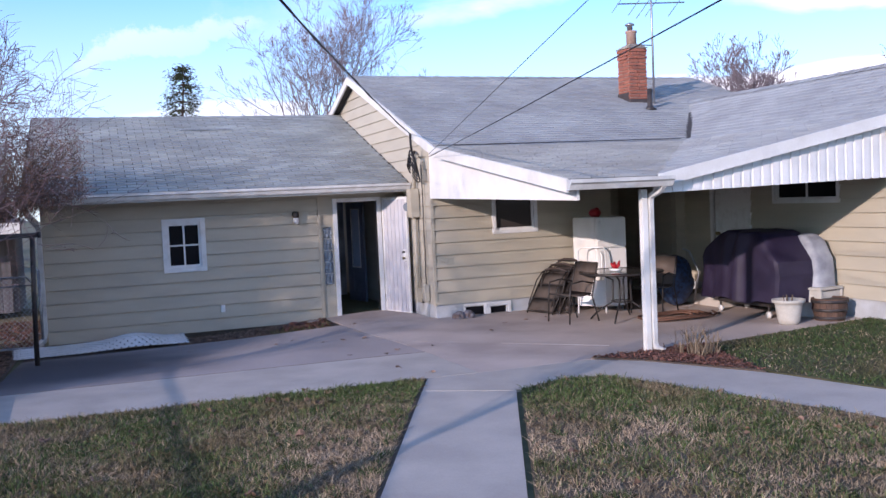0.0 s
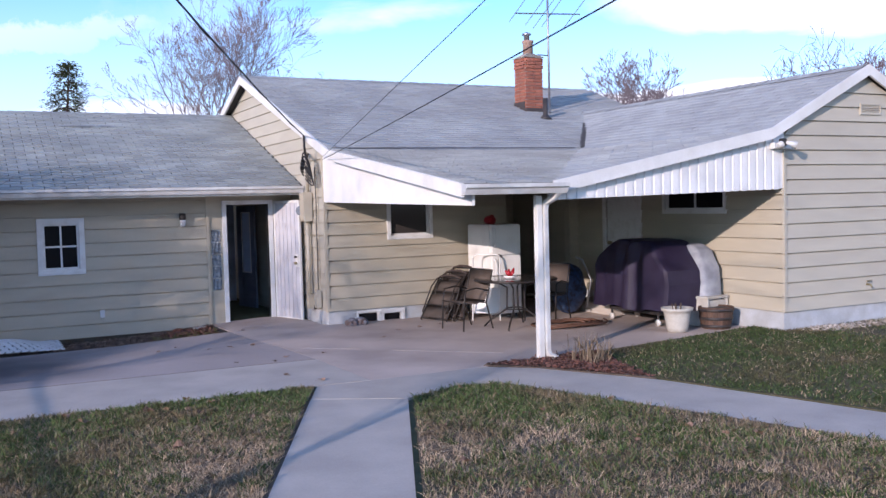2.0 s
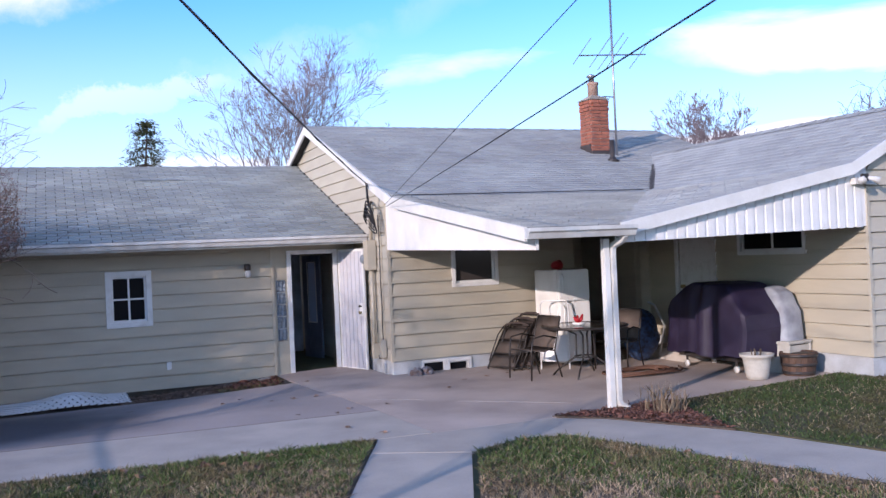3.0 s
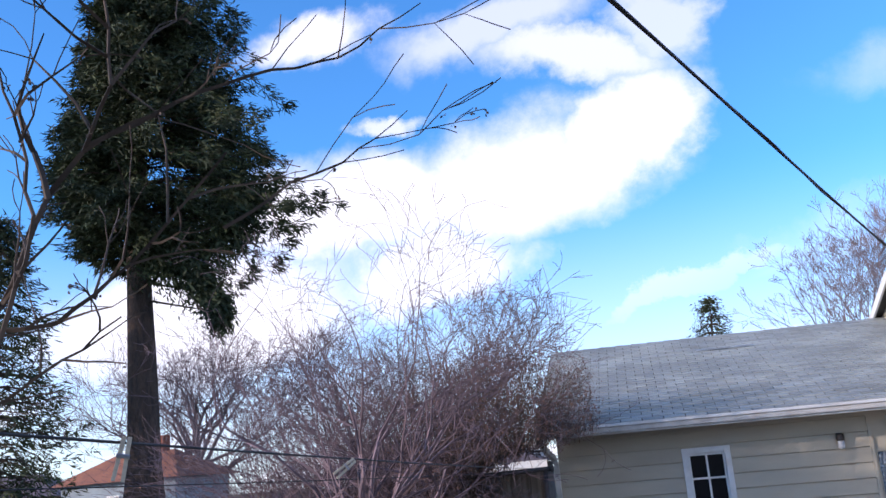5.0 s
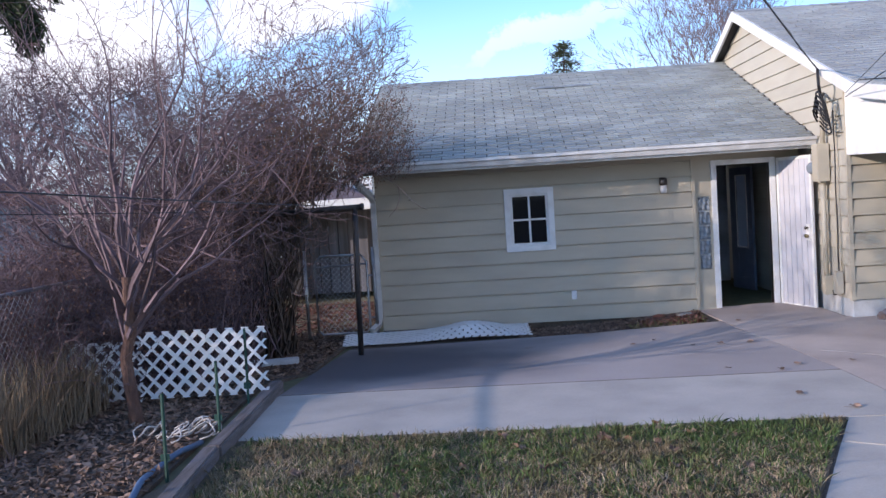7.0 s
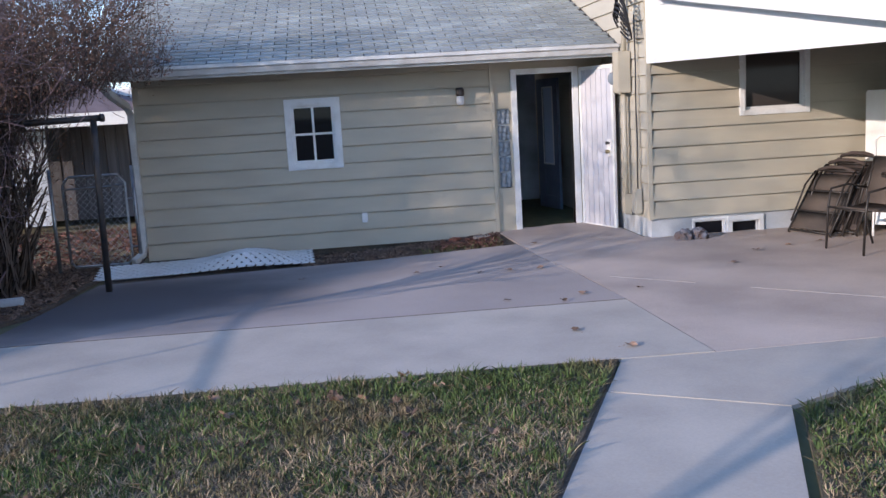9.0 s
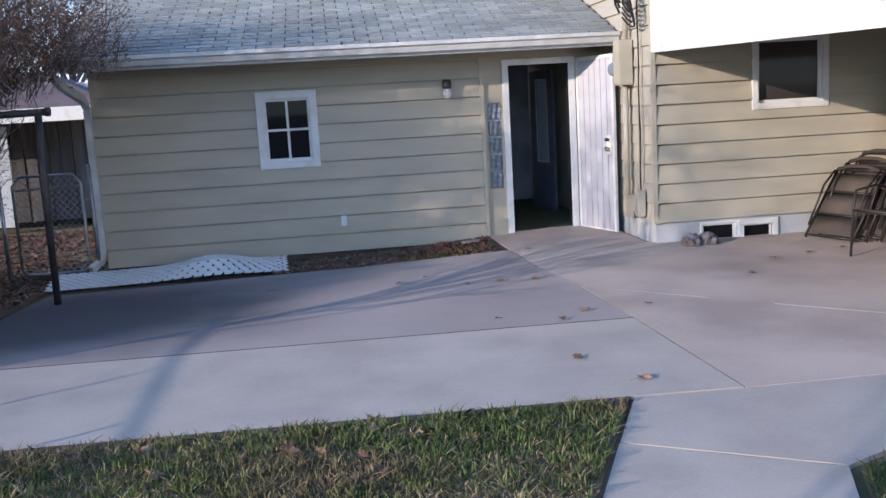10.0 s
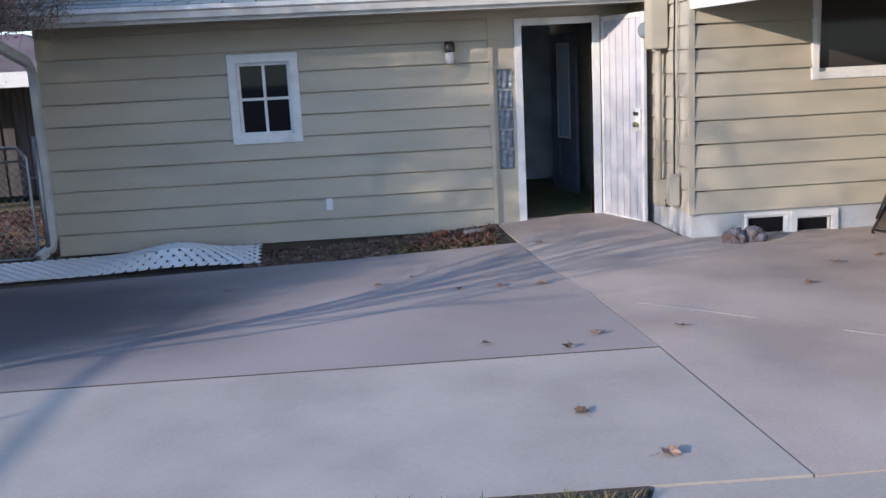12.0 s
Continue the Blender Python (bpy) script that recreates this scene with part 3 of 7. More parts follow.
ground = ground_sheet()
patch("pavement_walk", [(-5.3, -6.22), (-0.70, -6.375), (-0.095, -6.405), (-0.135, -4.745), (-5.3, -4.635)], CONCRETE, "pale concrete walk beside the lawn", "walk", 0.003)
patch("pavement_fork", [(-0.97, -6.99), (-0.145, -7.49), (0.5, -7.20), (1.0, -7.33), (2.3, -11.2), (3.2, -11.0), (2.45, -8.2), (1.75, -6.85), (1.3, -6.432), (-0.10, -6.432), (-0.70, -6.40)], CONCRETE, "pale concrete fork where two garden paths meet", "path", 0.004)
patch("pavement_path", [(-9.4, -25.6), (-8.5, -26.1), (-0.155, -7.505), (-0.98, -7.005)], CONCRETE, "pale concrete garden path", "path", 0.004)
patch("pavement_patio", [(-0.085, -6.41), (3.0, -6.405), (6.07, -5.85), (6.07, -1.6), (1.1, -1.6), (1.1, 0.02), (-0.32, 0.02), (-0.29, -1.2), (-0.275, -2.27), (-0.165, -3.48), (-0.122, -4.727)], CONCRETE_OLD, "worn tan concrete patio slab", "patio", 0.0)
patch("pavement_drive", [(-5.25, -4.612), (-0.125, -4.722), (-0.18, -3.48), (-0.29, -2.27), (-0.305, -1.2), (-2.4, -0.95), (-5.1, -1.3)], CONCRETE_DARK, "concrete drive by the garage with dark shade painted on its left", "drive", 0.0)
patch("ground_bed_garage", [(-5.1, -1.31), (-2.4, -0.96), (-0.31, -1.19), (-0.31, -0.01), (-5.1, -0.01)], SOIL, "soil bed under the garage wall", "soil", -0.012)
PALE_JOINT = material("pale_joint_filler", (0.34, 0.31, 0.29), 0.9, second=(0.28, 0.25, 0.235), scale=14, fine=120, bump=0.4, contrast=(0.45, 0.6))


def joint(points, width, label, mat=PALE_JOINT):
    """A thin worn line of filler along a slab joint."""
    bm = bmesh.new()
    for (x0, y0), (x1, y1) in zip(points, points[1:]):
        d = Vector((x1 - x0, y1 - y0, 0)).normalized()
        n = Vector((-d.y, d.x, 0)) * width / 2
        a, b = Vector((x0, y0, gz(x0, y0))), Vector((x1, y1, gz(x1, y1)))
        hexa(bm, [a - n, b - n, b + n, a + n, *[p + Vector((0, 0, 0.003)) for p in (a - n, b - n, b + n, a + n)]])
    structure("trim_slab_joint", bm, mat, label, "joint")


joint([(-0.292, -1.9), (-0.292, -2.27), (-0.172, -3.48)], 0.011, "pale worn joint filler between slabs")
joint([(-5.25, -4.6235), (-0.13, -4.7335)], 0.018, "dark soil-filled joint between drive and walk", SOIL)
joint([(0.05, -3.74), (0.39, -4.09), (0.62, -4.33)], 0.008, "pale worn filler in a patio joint")
joint([(0.96, -4.68), (2.0, -5.7)], 0.006, "pale worn filler in a patio joint")
patch("ground_lawn_edge", [(-5.3, -6.20), (-0.71, -6.37), (-0.97, -6.99), (-4.9, -15.7), (-5.4, -15.7)], SOIL, "thin dark soil margin along the lawn", "soil", 0.0015)
patch("lawn_by_walk", [(-5.15, -6.28), (-0.74, -6.44), (-1.01, -7.03), (-5.0, -15.7), (-9.4, -25.5), (-9.6, -25.5)], LAWN, "patchy winter lawn between walk and path", "lawn", 0.015)
patch("lawn_by_path", [(-0.12, -7.55), (0.5, -7.26), (0.97, -7.39), (2.28, -11.2), (4.0, -26), (-8.4, -26)], LAWN, "patchy winter lawn between the paths", "lawn", 0.015)
patch("lawn_by_wing", [(2.47, -8.2), (3.22, -11.0), (12, -14), (12, -5.9), (9.1, -6.4), (6.3, -5.88), (3.0, -6.38), (2.6, -7.4)], LAWN_GREEN, "green winter lawn before the wing", "lawn", 0.015)
patch("ground_bed_post", [(1.35, -6.37), (3.0, -6.37), (2.6, -7.42), (2.44, -8.1), (1.78, -6.87)], SOIL, "mulched bed round the patio post", "mulch", 0.015)
patch("ground_bed_garden", [(-7.3, -9), (-5.42, -9), (-5.55, -3.9), (-5.2, -3.2), (-5.2, 0.5), (-8, 1), (-7.4, -3)], SOIL, "leaf-strewn garden bed along the fence", "soil", 0.01)

# ---------- fittings of the walls ----------
CLEAR_WHITE = material("aged_white_frame_paint", (0.70, 0.70, 0.69), 0.5, second=(0.55, 0.54, 0.51), scale=6, fine=50, bump=0.12, spread=0.05, contrast=(0.5, 0.8))
SCREEN = material("white_perforated_screen", (0.56, 0.56, 0.60), 0.55, second=(0.46, 0.46, 0.50), scale=3, fine=400, bump=0.3, spread=0.10)
BLUE_DOOR = material("slate_blue_door", (0.17, 0.20, 0.26), 0.5, bump=0.08)
CHROME = material("worn_brass", (0.45, 0.36, 0.20), 0.3, metal=0.9, bump=0.05)
CURTAIN = material("brown_curtain", (0.12, 0.075, 0.05), 0.9, second=(0.06, 0.045, 0.035), scale=8, fine=60, stretch=(4, 4, 0.5), bump=0.3)
GLASS_BLOCK = glass("glass_block", (0.20, 0.23, 0.26), 0.12)


def frame_bars(bm, at, u0, u1, z0, z1, width, w0, w1):
    for a, b, c, d in ((u0, u1, z0, z0 + width), (u0, u1, z1 - width, z1), (u0, u0 + width, z0 + width, z1 - width), (u1 - width, u1, z0 + width, z1 - width)):
        hexa(bm, [at(a, w1, c), at(b, w1, c), at(b, w0, c), at(a, w0, c), at(a, w1, d), at(b, w1, d), at(b, w0, d), at(a, w0, d)])


def slab(bm, at, u0, u1, z0, z1, w0, w1):
    hexa(bm, [at(u0, w1, z0), at(u1, w1, z0), at(u1, w0, z0), at(u0, w0, z0), at(u0, w1, z1), at(u1, w1, z1), at(u1, w0, z1), at(u0, w0, z1)])


def window(name, at, u0, u1, z0, z1, label, rows=1, cols=1, casing=0.07, sill=True, proud=0.04, curtain=False, sash=0.03, pane=None):
    """A framed window: casing, sash, bars, panes, sill and a slab coloured as the unlit room behind."""
    e = tagged(new(name), label, "window", "", "structure")
    bm = bmesh.new()
    frame_bars(bm, at, u0, u1, z0, z1, casing, -0.05, proud)
    part("window_frame", bm, CLEAR_WHITE, e, bevel=0.004)
    a, b, c, d = u0 + casing, u1 - casing, z0 + casing, z1 - casing
    bm = bmesh.new()
    frame_bars(bm, at, a, b, c, d, sash, -0.05, -0.01)
    part("sash", bm, CLEAR_WHITE, e)
    if sill:
        bm = bmesh.new()
        slab(bm, at, u0 - 0.02, u1 + 0.02, z0 - 0.035, z0 + 0.004, -0.02, proud + 0.03)
        part("window_sill", bm, CLEAR_WHITE, e, bevel=0.004)
    us, zs = np.linspace(a + sash, b - sash, cols + 1), np.linspace(c + sash, d - sash, rows + 1)
    for u in us[1:-1]:
        bm = bmesh.new()
        slab(bm, at, u - 0.014, u + 0.014, c + sash, d - sash, -0.05, -0.012)
        part("glazing_bar", bm, CLEAR_WHITE, e)
    for z in zs[1:-1]:
        bm = bmesh.new()
        slab(bm, at, a + sash, b - sash, z - 0.014, z + 0.014, -0.049, -0.013)
        part("glazing_bar", bm, CLEAR_WHITE, e)
    for i in range(cols):
        for j in range(rows):
            bm = bmesh.new()
            slab(bm, at, us[i], us[i + 1], zs[j], zs[j + 1], -0.036, -0.031)
            part("pane", bm, pane or PANE, e, "dark window glass")
    # curtain slab, else a dark one with the room's shade in its colour
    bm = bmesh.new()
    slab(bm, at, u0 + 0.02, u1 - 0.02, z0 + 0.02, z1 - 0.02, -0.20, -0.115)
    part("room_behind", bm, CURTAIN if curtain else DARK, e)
    return e


window("window_1", on_garage, -2.968, -2.272, 0.99, 1.878, "small four-pane garage window in a white frame", 2, 2, 0.085, sill=False)
window("window_2", on_house, 2.214, 3.055, 1.385, 2.33, "house window with white frame and brown curtain", 1, 1, 0.065, sill=False, curtain=True, pane=glass("curtained_window_glass", (0.050, 0.043, 0.040), 0.06))
bm = bmesh.new()
slab(bm, on_house, 2.28, 2.99, 2.07, 2.11, -0.045, -0.005)
part("meeting_rail", bm, CLEAR_WHITE, bpy.data.objects["window_2"])
window("window_3", on_side, -5.45, -4.05, 1.70, 2.28, "wide sliding window high in the shaded wing wall", 1, 2, 0.06, sill=False)
window("window_4", on_house, 1.64, 2.06, -0.02, 0.245, "dark basement window light at ground level", 1, 1, 0.03, False, 0.012, sash=0.015)
window("window_5", on_house, 2.06, 2.50, -0.02, 0.245, "basement window light with a thick white frame", 1, 1, 0.06, False, 0.03, sash=0.015)

# entrance of the garage
door = tagged(new("door_1"), "white framed garage doorway standing open", "doorway", "", "structure")
bm = bmesh.new()
slab(bm, on_garage, -0.075, 0.0, -0.05, 2.10, -0.12, 0.03)
part("door_jamb", bm, CLEAR_WHITE, door, bevel=0.004)
bm = bmesh.new()
slab(bm, on_garage, 0.73, 0.81, -0.05, 2.10, -0.12, 0.03)
part("door_jamb", bm, CLEAR_WHITE, door, bevel=0.004)
bm = bmesh.new()
slab(bm, on_garage, 0.0, 0.73, 2.03, 2.10, -0.12, 0.028)
part("door_head", bm, CLEAR_WHITE, door, bevel=0.004)
bm = bmesh.new()
slab(bm, on_garage, 0.0, 0.73, -0.06, 0.028, -0.14, 0.05)
part("threshold", bm, CONCRETE_OLD, door)
bm = bmesh.new()
slab(bm, on_garage, -0.35, -0.305, -0.1, 2.2, -0.01, 0.037)
structure("trim_corner_garage", bm, SIDING, "olive corner board beside the glass blocks", "trim")
bm = bmesh.new()
box(bm, XG - 0.037, XG + 0.012, YH - 0.037, YH - 0.002, 0.265, 2.03)
box(bm, XG - 0.037, XG - 0.003, YH - 0.002, YH + 0.012, 0.265, 2.9)
structure("trim_corner_house", bm, SIDING, "pale olive corner board of the house", "trim")
bm = bmesh.new()
box(bm, XW - 0.03, XW + 0.02, YW - 0.042, YW - 0.002, 0.335, 2.62)
structure("trim_corner_wing", bm, SIDING_PALE, "pale corner board of the wing", "trim")
bm = bmesh.new()
box(bm, XW - 0.30, XW + 0.02, YW - 0.13, YW - 0.045, 2.58, 2.66)
structure("trim_eave_return", bm, TRIM, "white boxed eave return at the wing corner", "trim")

# security door, swung out towards the house
gate = thing("security_door", (0.83, -0.035, 0.03), "white steel security door with perforated screen, open", "door", rz=-72)
bm = bmesh.new()
for a in ((0, 0.045, 0, 2.05), (0.70, 0.745, 0, 2.05), (0.045, 0.70, 0, 0.045), (0.045, 0.70, 2.005, 2.05)):
    box(bm, a[0], a[1], -0.018, 0.018, a[2], a[3])
part("door_frame", bm, CLEAR_WHITE, gate, bevel=0.004)
bm = bmesh.new()
box(bm, 0.045, 0.70, -0.004, 0.004, 0.045, 2.005)
part("screen", bm, SCREEN, gate, "white perforated metal screen")
for k in range(5):
    bm = bmesh.new()
    box(bm, 0.135 + k * 0.115, 0.147 + k * 0.115, -0.014, -0.005, 0.045, 2.005)
    part("bar", bm, SCREEN, gate)
for z in (0.55, 1.12, 1.66):
    bm = bmesh.new()
    box(bm, 0.045, 0.70, -0.012, -0.0045, z, z + 0.014)
    part("crossbar", bm, SCREEN, gate)
bm = bmesh.new()
box(bm, 0.615, 0.705, -0.032, -0.016, 0.92, 1.14)
lock = part("lock_plate", bm, CLEAR_WHITE, gate, bevel=0.006)
for z, r in ((1.09, 0.022), (0.985, 0.028)):
    bm = bmesh.new()
    tube(bm, [(0.66, -0.03, z), (0.66, -0.05, z), (0.66, -0.075, z)], [r * 0.6, r * 0.7, r], 12)
    part("knob", bm, CHROME if r > 0.025 else BLACK_METAL, lock, "", True)

# room seen through the doorway
bm = bmesh.new()
box(bm, GX0 + 0.12, XG, 0.001, 7.5, -0.10, 0.005)
structure("floor_garage", bm, material("grey_painted_floor", (0.40, 0.43, 0.48), 0.35, second=(0.30, 0.32, 0.36), scale=2, fine=60, bump=0.1), "dark concrete garage floor", "floor")
bm = bmesh.new()
box(bm, -0.55, -0.45, 0.13, 3.6, 0.005, 2.3)
box(bm, -0.45, XG - 0.13, 3.5, 3.6, 0.005, 2.3)
structure("wall_garage_inner", bm, ROOM_WALL, "blue-grey inner wall of the garage entry", "wall")
bm = bmesh.new()
box(bm, -0.55, XG, 0.13, 3.6, 2.30, 2.34)
structure("ceiling_garage", bm, ROOM_WALL, "dim ceiling over the garage entry", "ceiling")
inner = thing("inner_door", (0.98, 1.75, 0.01), "slate blue inner door with a tall glass light, ajar", "door", rz=102)
bm = bmesh.new()
for a in ((0, 0.16, 0, 2.0), (0.5, 0.72, 0, 2.0), (0.16, 0.5, 0, 0.22), (0.16, 0.5, 0.62, 0.72), (0.16, 0.5, 1.86, 2.0)):
    box(bm, a[0], a[1], -0.02, 0.02, a[2], a[3])
box(bm, 0.16, 0.5, -0.008, 0.008, 0.22, 0.62)
part("door_leaf", bm, BLUE_DOOR, inner)
# pale blue tint puts the daylight reflected in this pane into its colour
bm = bmesh.new()
box(bm, 0.16, 0.5, -0.005, 0.005, 0.72, 1.86)
part("pane", bm, glass("inner_door_glass", (0.50, 0.60, 0.75), 0.04), inner)
bm = bmesh.new()
for s in (-1, 1):
    frame_bars(bm, lambda u, w, z: (u, w, z), 0.15, 0.51, 0.70, 1.88, 0.02, s * 0.02, s * 0.03)
part("glass_moulding", bm, CLEAR_WHITE, inner)
mat_rug = material("brown_door_mat", (0.10, 0.06, 0.04), 0.98, fine=200, bump=0.8, depth=0.01)
bm = bmesh.new()
box(bm, 0.0, 0.62, 0.9, 1.4, 0.006, 0.02)
tagged(part("door_mat", bm, mat_rug, bevel=0.004), "brown fibre mat lying on the garage floor", "mat")

blocks = thing("glass_block_panel", (-0.185, 0.0, 0.59), "narrow column of wavy glass blocks in the wall", "window")
bm = bmesh.new()
box(bm, -0.08, 0.08, 0.03, 0.10, 0, 1.02)
part("mortar_bed", bm, FOUNDATION, blocks)
for k in range(5):
    bm = bmesh.new()
    bmesh.ops.create_grid(bm, x_segments=8, y_segments=8, size=0.5)
    for v in bm.verts:
        x, y = v.co.x, v.co.y
        v.co = Vector((x * 0.145, 0.0 + 0.03 * math.sin(x * 9 + y * 7 + k) * math.cos(y * 9 - x * 5), 0.10 + k * 0.204 + y * 0.18))
    part("glass_block", bm, GLASS_BLOCK, blocks, smooth=True)

lamp = thing("wall_lamp", (-0.745, -0.02, 1.74), "dark wall lamp with a clear jar globe", "lamp")
bm = bmesh.new()
lathe(bm, [(0.05, 0.06), (0.055, 0.09), (0.05, 0.15), (0.02, 0.165)], 16, (0, -0.07))
part("cap", bm, BLACK_METAL, lamp, "", True)
bm = bmesh.new()
lathe(bm, [(0.02, -0.055), (0.042, -0.045), (0.052, 0.0), (0.045, 0.06)], 16, (0, -0.07))
part("globe", bm, glass("lamp_globe", (0.55, 0.56, 0.58), 0.08), lamp, "clear glass globe", True)
bm = bmesh.new()
box(bm, -0.045, 0.045, -0.03, 0.0, 0.08, 0.17)
part("wall_plate", bm, BLACK_METAL, lamp, bevel=0.005)
outlet = thing("outlet_cover", (-2.054, -0.022, 0.27), "white weatherproof outlet cover on the siding", "outlet")
bm = bmesh.new()
box(bm, -0.036, 0.036, -0.03, 0.004, 0.0, 0.125)
part("cover", bm, WHITE, outlet, bevel=0.008)
bm = bmesh.new()
box(bm, -0.03, 0.03, -0.036, -0.03, 0.066, 0.118)
part("flap", bm, WHITE, outlet, bevel=0.002)


def downspout(name, points, label, size=(0.035, 0.045)):
    bm = bmesh.new()
    pts = [Vector(p) for p in points]
    rings = []
    for i, p in enumerate(pts):
        d = (pts[min(i + 1, len(pts) - 1)] - pts[max(i - 1, 0)]).normalized()
        a = Vector((1, 0, 0)) if abs(d.x) < 0.9 else Vector((0, 1, 0))
        a = (a - d * a.dot(d)).normalized()
        b = d.cross(a)
        rings.append([bm.verts.new(p + a * sx * size[0] + b * sy * size[1]) for sx, sy in ((-1, -1), (1, -1), (1, 1), (-1, 1))])
    for r, q in zip(rings, rings[1:]):
        for k in range(4):
            bm.faces.new((r[k], r[(k + 1) % 4], q[(k + 1) % 4], q[k]))
    bm.faces.new(rings[0][::-1]), bm.faces.new(rings[-1])
    ob = part(name, bm, GUTTER, bevel=0.006)
    return tagged(ob, label, "downspout")


downspout("downspout", [(-4.97, -0.76, 2.22), (-4.97, -0.74, 2.14), (-4.93, -0.55, 2.04), (-4.84, -0.14, 1.90), (-4.82, -0.07, 1.80), (-4.82, -0.07, 0.20), (-4.84, -0.10, 0.08), (-4.93, -0.26, 0.0)], "white garage downspout with elbows at both ends")
bm = bmesh.new()
box(bm, 2.075, 2.155, -6.45, -6.37, 0.0, 2.02)
post = structure("patio_post", bm, TRIM, "white painted patio post", "post", bevel=0.008)
downspout("downspout", [(2.22, -6.68, 2.06), (2.22, -6.62, 2.0), (2.20, -6.46, 1.94), (2.192, -6.44, 1.85), (2.192, -6.44, 0.18), (2.20, -6.47, 0.11), (2.26, -6.55, 0.08)], "white downspout beside the patio post", (0.03, 0.036))

# service entrance on the gable wall
meter = thing("electric_service", (XG - 0.034, -1.1, 0.3), "olive painted meter box with conduits on the gable wall", "meter")
bm = bmesh.new()
box(bm, -0.15, 0.0, -0.10, 0.12, 1.42, 1.90)
part("meter_box", bm, SIDING, meter, bevel=0.008)
bm = bmesh.new()
tube(bm, [(-0.06, 0.0, 1.42), (-0.06, 0.0, 0.05)], 0.032, 12)
part("conduit", bm, SIDING, meter, "", True)
bm = bmesh.new()
tube(bm, [(-0.05, -0.02, 1.9), (-0.05, -0.02, 2.55)], 0.03, 12)
part("conduit", bm, SIDING, meter, "", True)
bm = bmesh.new()
box(bm, -0.10, 0.0, -0.06, 0.05, -0.02, 0.22)
part("junction_box", bm, SIDING, meter, bevel=0.006)
bm = bmesh.new()
box(bm, -0.09, 0.0, -0.42, -0.29, 0.02, 0.30)
part("phone_box", bm, SIDING_PALE, meter, bevel=0.012)
for k, (y0, top) in enumerate(((-0.30, 2.3), (-0.36, 2.35), (-0.27, 1.2))):
    bm = bmesh.new()
    tube(bm, [(-0.012, y0 + 0.012 * math.sin(i * 1.7 + k), 0.28 + (top - 0.28) * i / 9) for i in range(10)], 0.008, 6)
    part("wire", bm, CABLE if k == 0 else SIDING, meter)
bm = bmesh.new()
tube(bm, [(-0.03, -0.30, 0.10), (-0.04, -0.25, 0.0), (-0.05, -0.20, -0.01), (-0.03, -0.12, 0.04)], 0.009, 6)
part("wire", bm, CABLE, meter)
flood = thing("flood_lamp", (1.12, -0.80, 1.90), "round glass flood lamp on the gable wall", "lamp")
bm = bmesh.new()
tube(bm, [(0.03, 0, 0), (-0.06, -0.02, 0.0), (-0.10, -0.04, 0.0)], [0.03, 0.035, 0.075], 14)
part("housing", bm, METAL, flood, "", True)
bm = bmesh.new()
tube(bm, [(-0.10, -0.04, 0), (-0.115, -0.048, 0), (-0.125, -0.052, 0)], [0.078, 0.07, 0.04], 14)
part("lens", bm, GLASS_BLOCK, flood, "", True)
bm = bmesh.new()
for k in range(5):
    tube(bm, [(0.93 - 0.05 * math.sin(a) * (1 + 0.2 * k), -1.55 + 0.11 * math.cos(a) * (1 + 0.12 * k), 2.66 - 0.05 * k + 0.16 * math.sin(a)) for a in np.linspace(0, 6.0, 12)], 0.011, 6)
tube(bm, [(0.93, -1.456, 3.098), (0.9, -1.56, 2.9), (0.96, -1.45, 2.74), (1.1, -1.15, 2.82)], 0.02, 8)
tagged(part("drip_loop", bm, CABLE), "black looped service wires at the gable", "cable")


def cable(name, points, radius, label, sag=0.0, twist=False):
    bm = bmesh.new()
    a, b = Vector(points[0]), Vector(points[-1])
    line = []
    for i in range(25):
        f = i / 24
        line.append(a.lerp(b, f) - Vector((0, 0, sag * 4 * f * (1 - f))))
    tube(bm, line, radius, 6)
    if twist:
        tube(bm, [p + Vector((math.cos(i * 2.1), 0, math.sin(i * 2.1))) * radius * 1.5 for i, p in enumerate(line)], radius * 0.7, 5)
    return tagged(part(name, bm, CABLE, None, "", True), label, "cable")


SERVICE = Vector((0.93, -1.456, 3.098))
cable("service_cable", [SERVICE, SERVICE + Vector((-0.4056, -0.9127, 0.050)) * 24], 0.0072, "black twisted service cable to the house gable", 0.234, True)
cable("overhead_wire", [(0.93, -2.311, 2.716), Vector((0.93, -2.311, 2.716)) + Vector((-0.149, -0.980, 0.130)) * 24], 0.004, "thin dark overhead wire to the roof edge", 0.028)
cable("overhead_wire", [(0.93, -2.306, 2.673), Vector((0.93, -2.306, 2.673)) + Vector((-0.186, -0.981, 0.040)) * 24], 0.005, "dark overhead wire crossing the roof", 0.07)
cable("roof_wire", [(1.05, -2.42, 2.84), (5.5, -2.44, 2.86)], 0.008, "thin wire lying along the roof crease")

# ---------- chimney and aerial ----------
chimney = thing("chimney", (6.42, 0.42, 3.2), "red brick chimney with clay flue on the roof", "chimney")
bm = bmesh.new()
box(bm, -0.225, 0.225, -0.225, 0.225, 0, 1.66)
part("core", bm, MORTAR, chimney)
half = bmesh.new()
box(half, -0.10, 0.10, -0.05, 0.05, 0, 0.058)
brick_mesh = mesh_of("brick", half, BRICK)
for row in range(23):
    z = 0.05 + row * 0.070
    grow = 0.02 if row > 19 else 0.0
    for s in range(4):
        for k in (-1, 1):
            off = 0.052 if row % 2 else -0.052
            m = pose(0, 0, 0, 0, 0, 90 * s) @ pose(k * 0.105 + off * 0.5, -0.193 - grow, z)
            ob = new("brick", brick_mesh)
            ob.parent, ob.matrix_local = chimney, m
bm = bmesh.new()
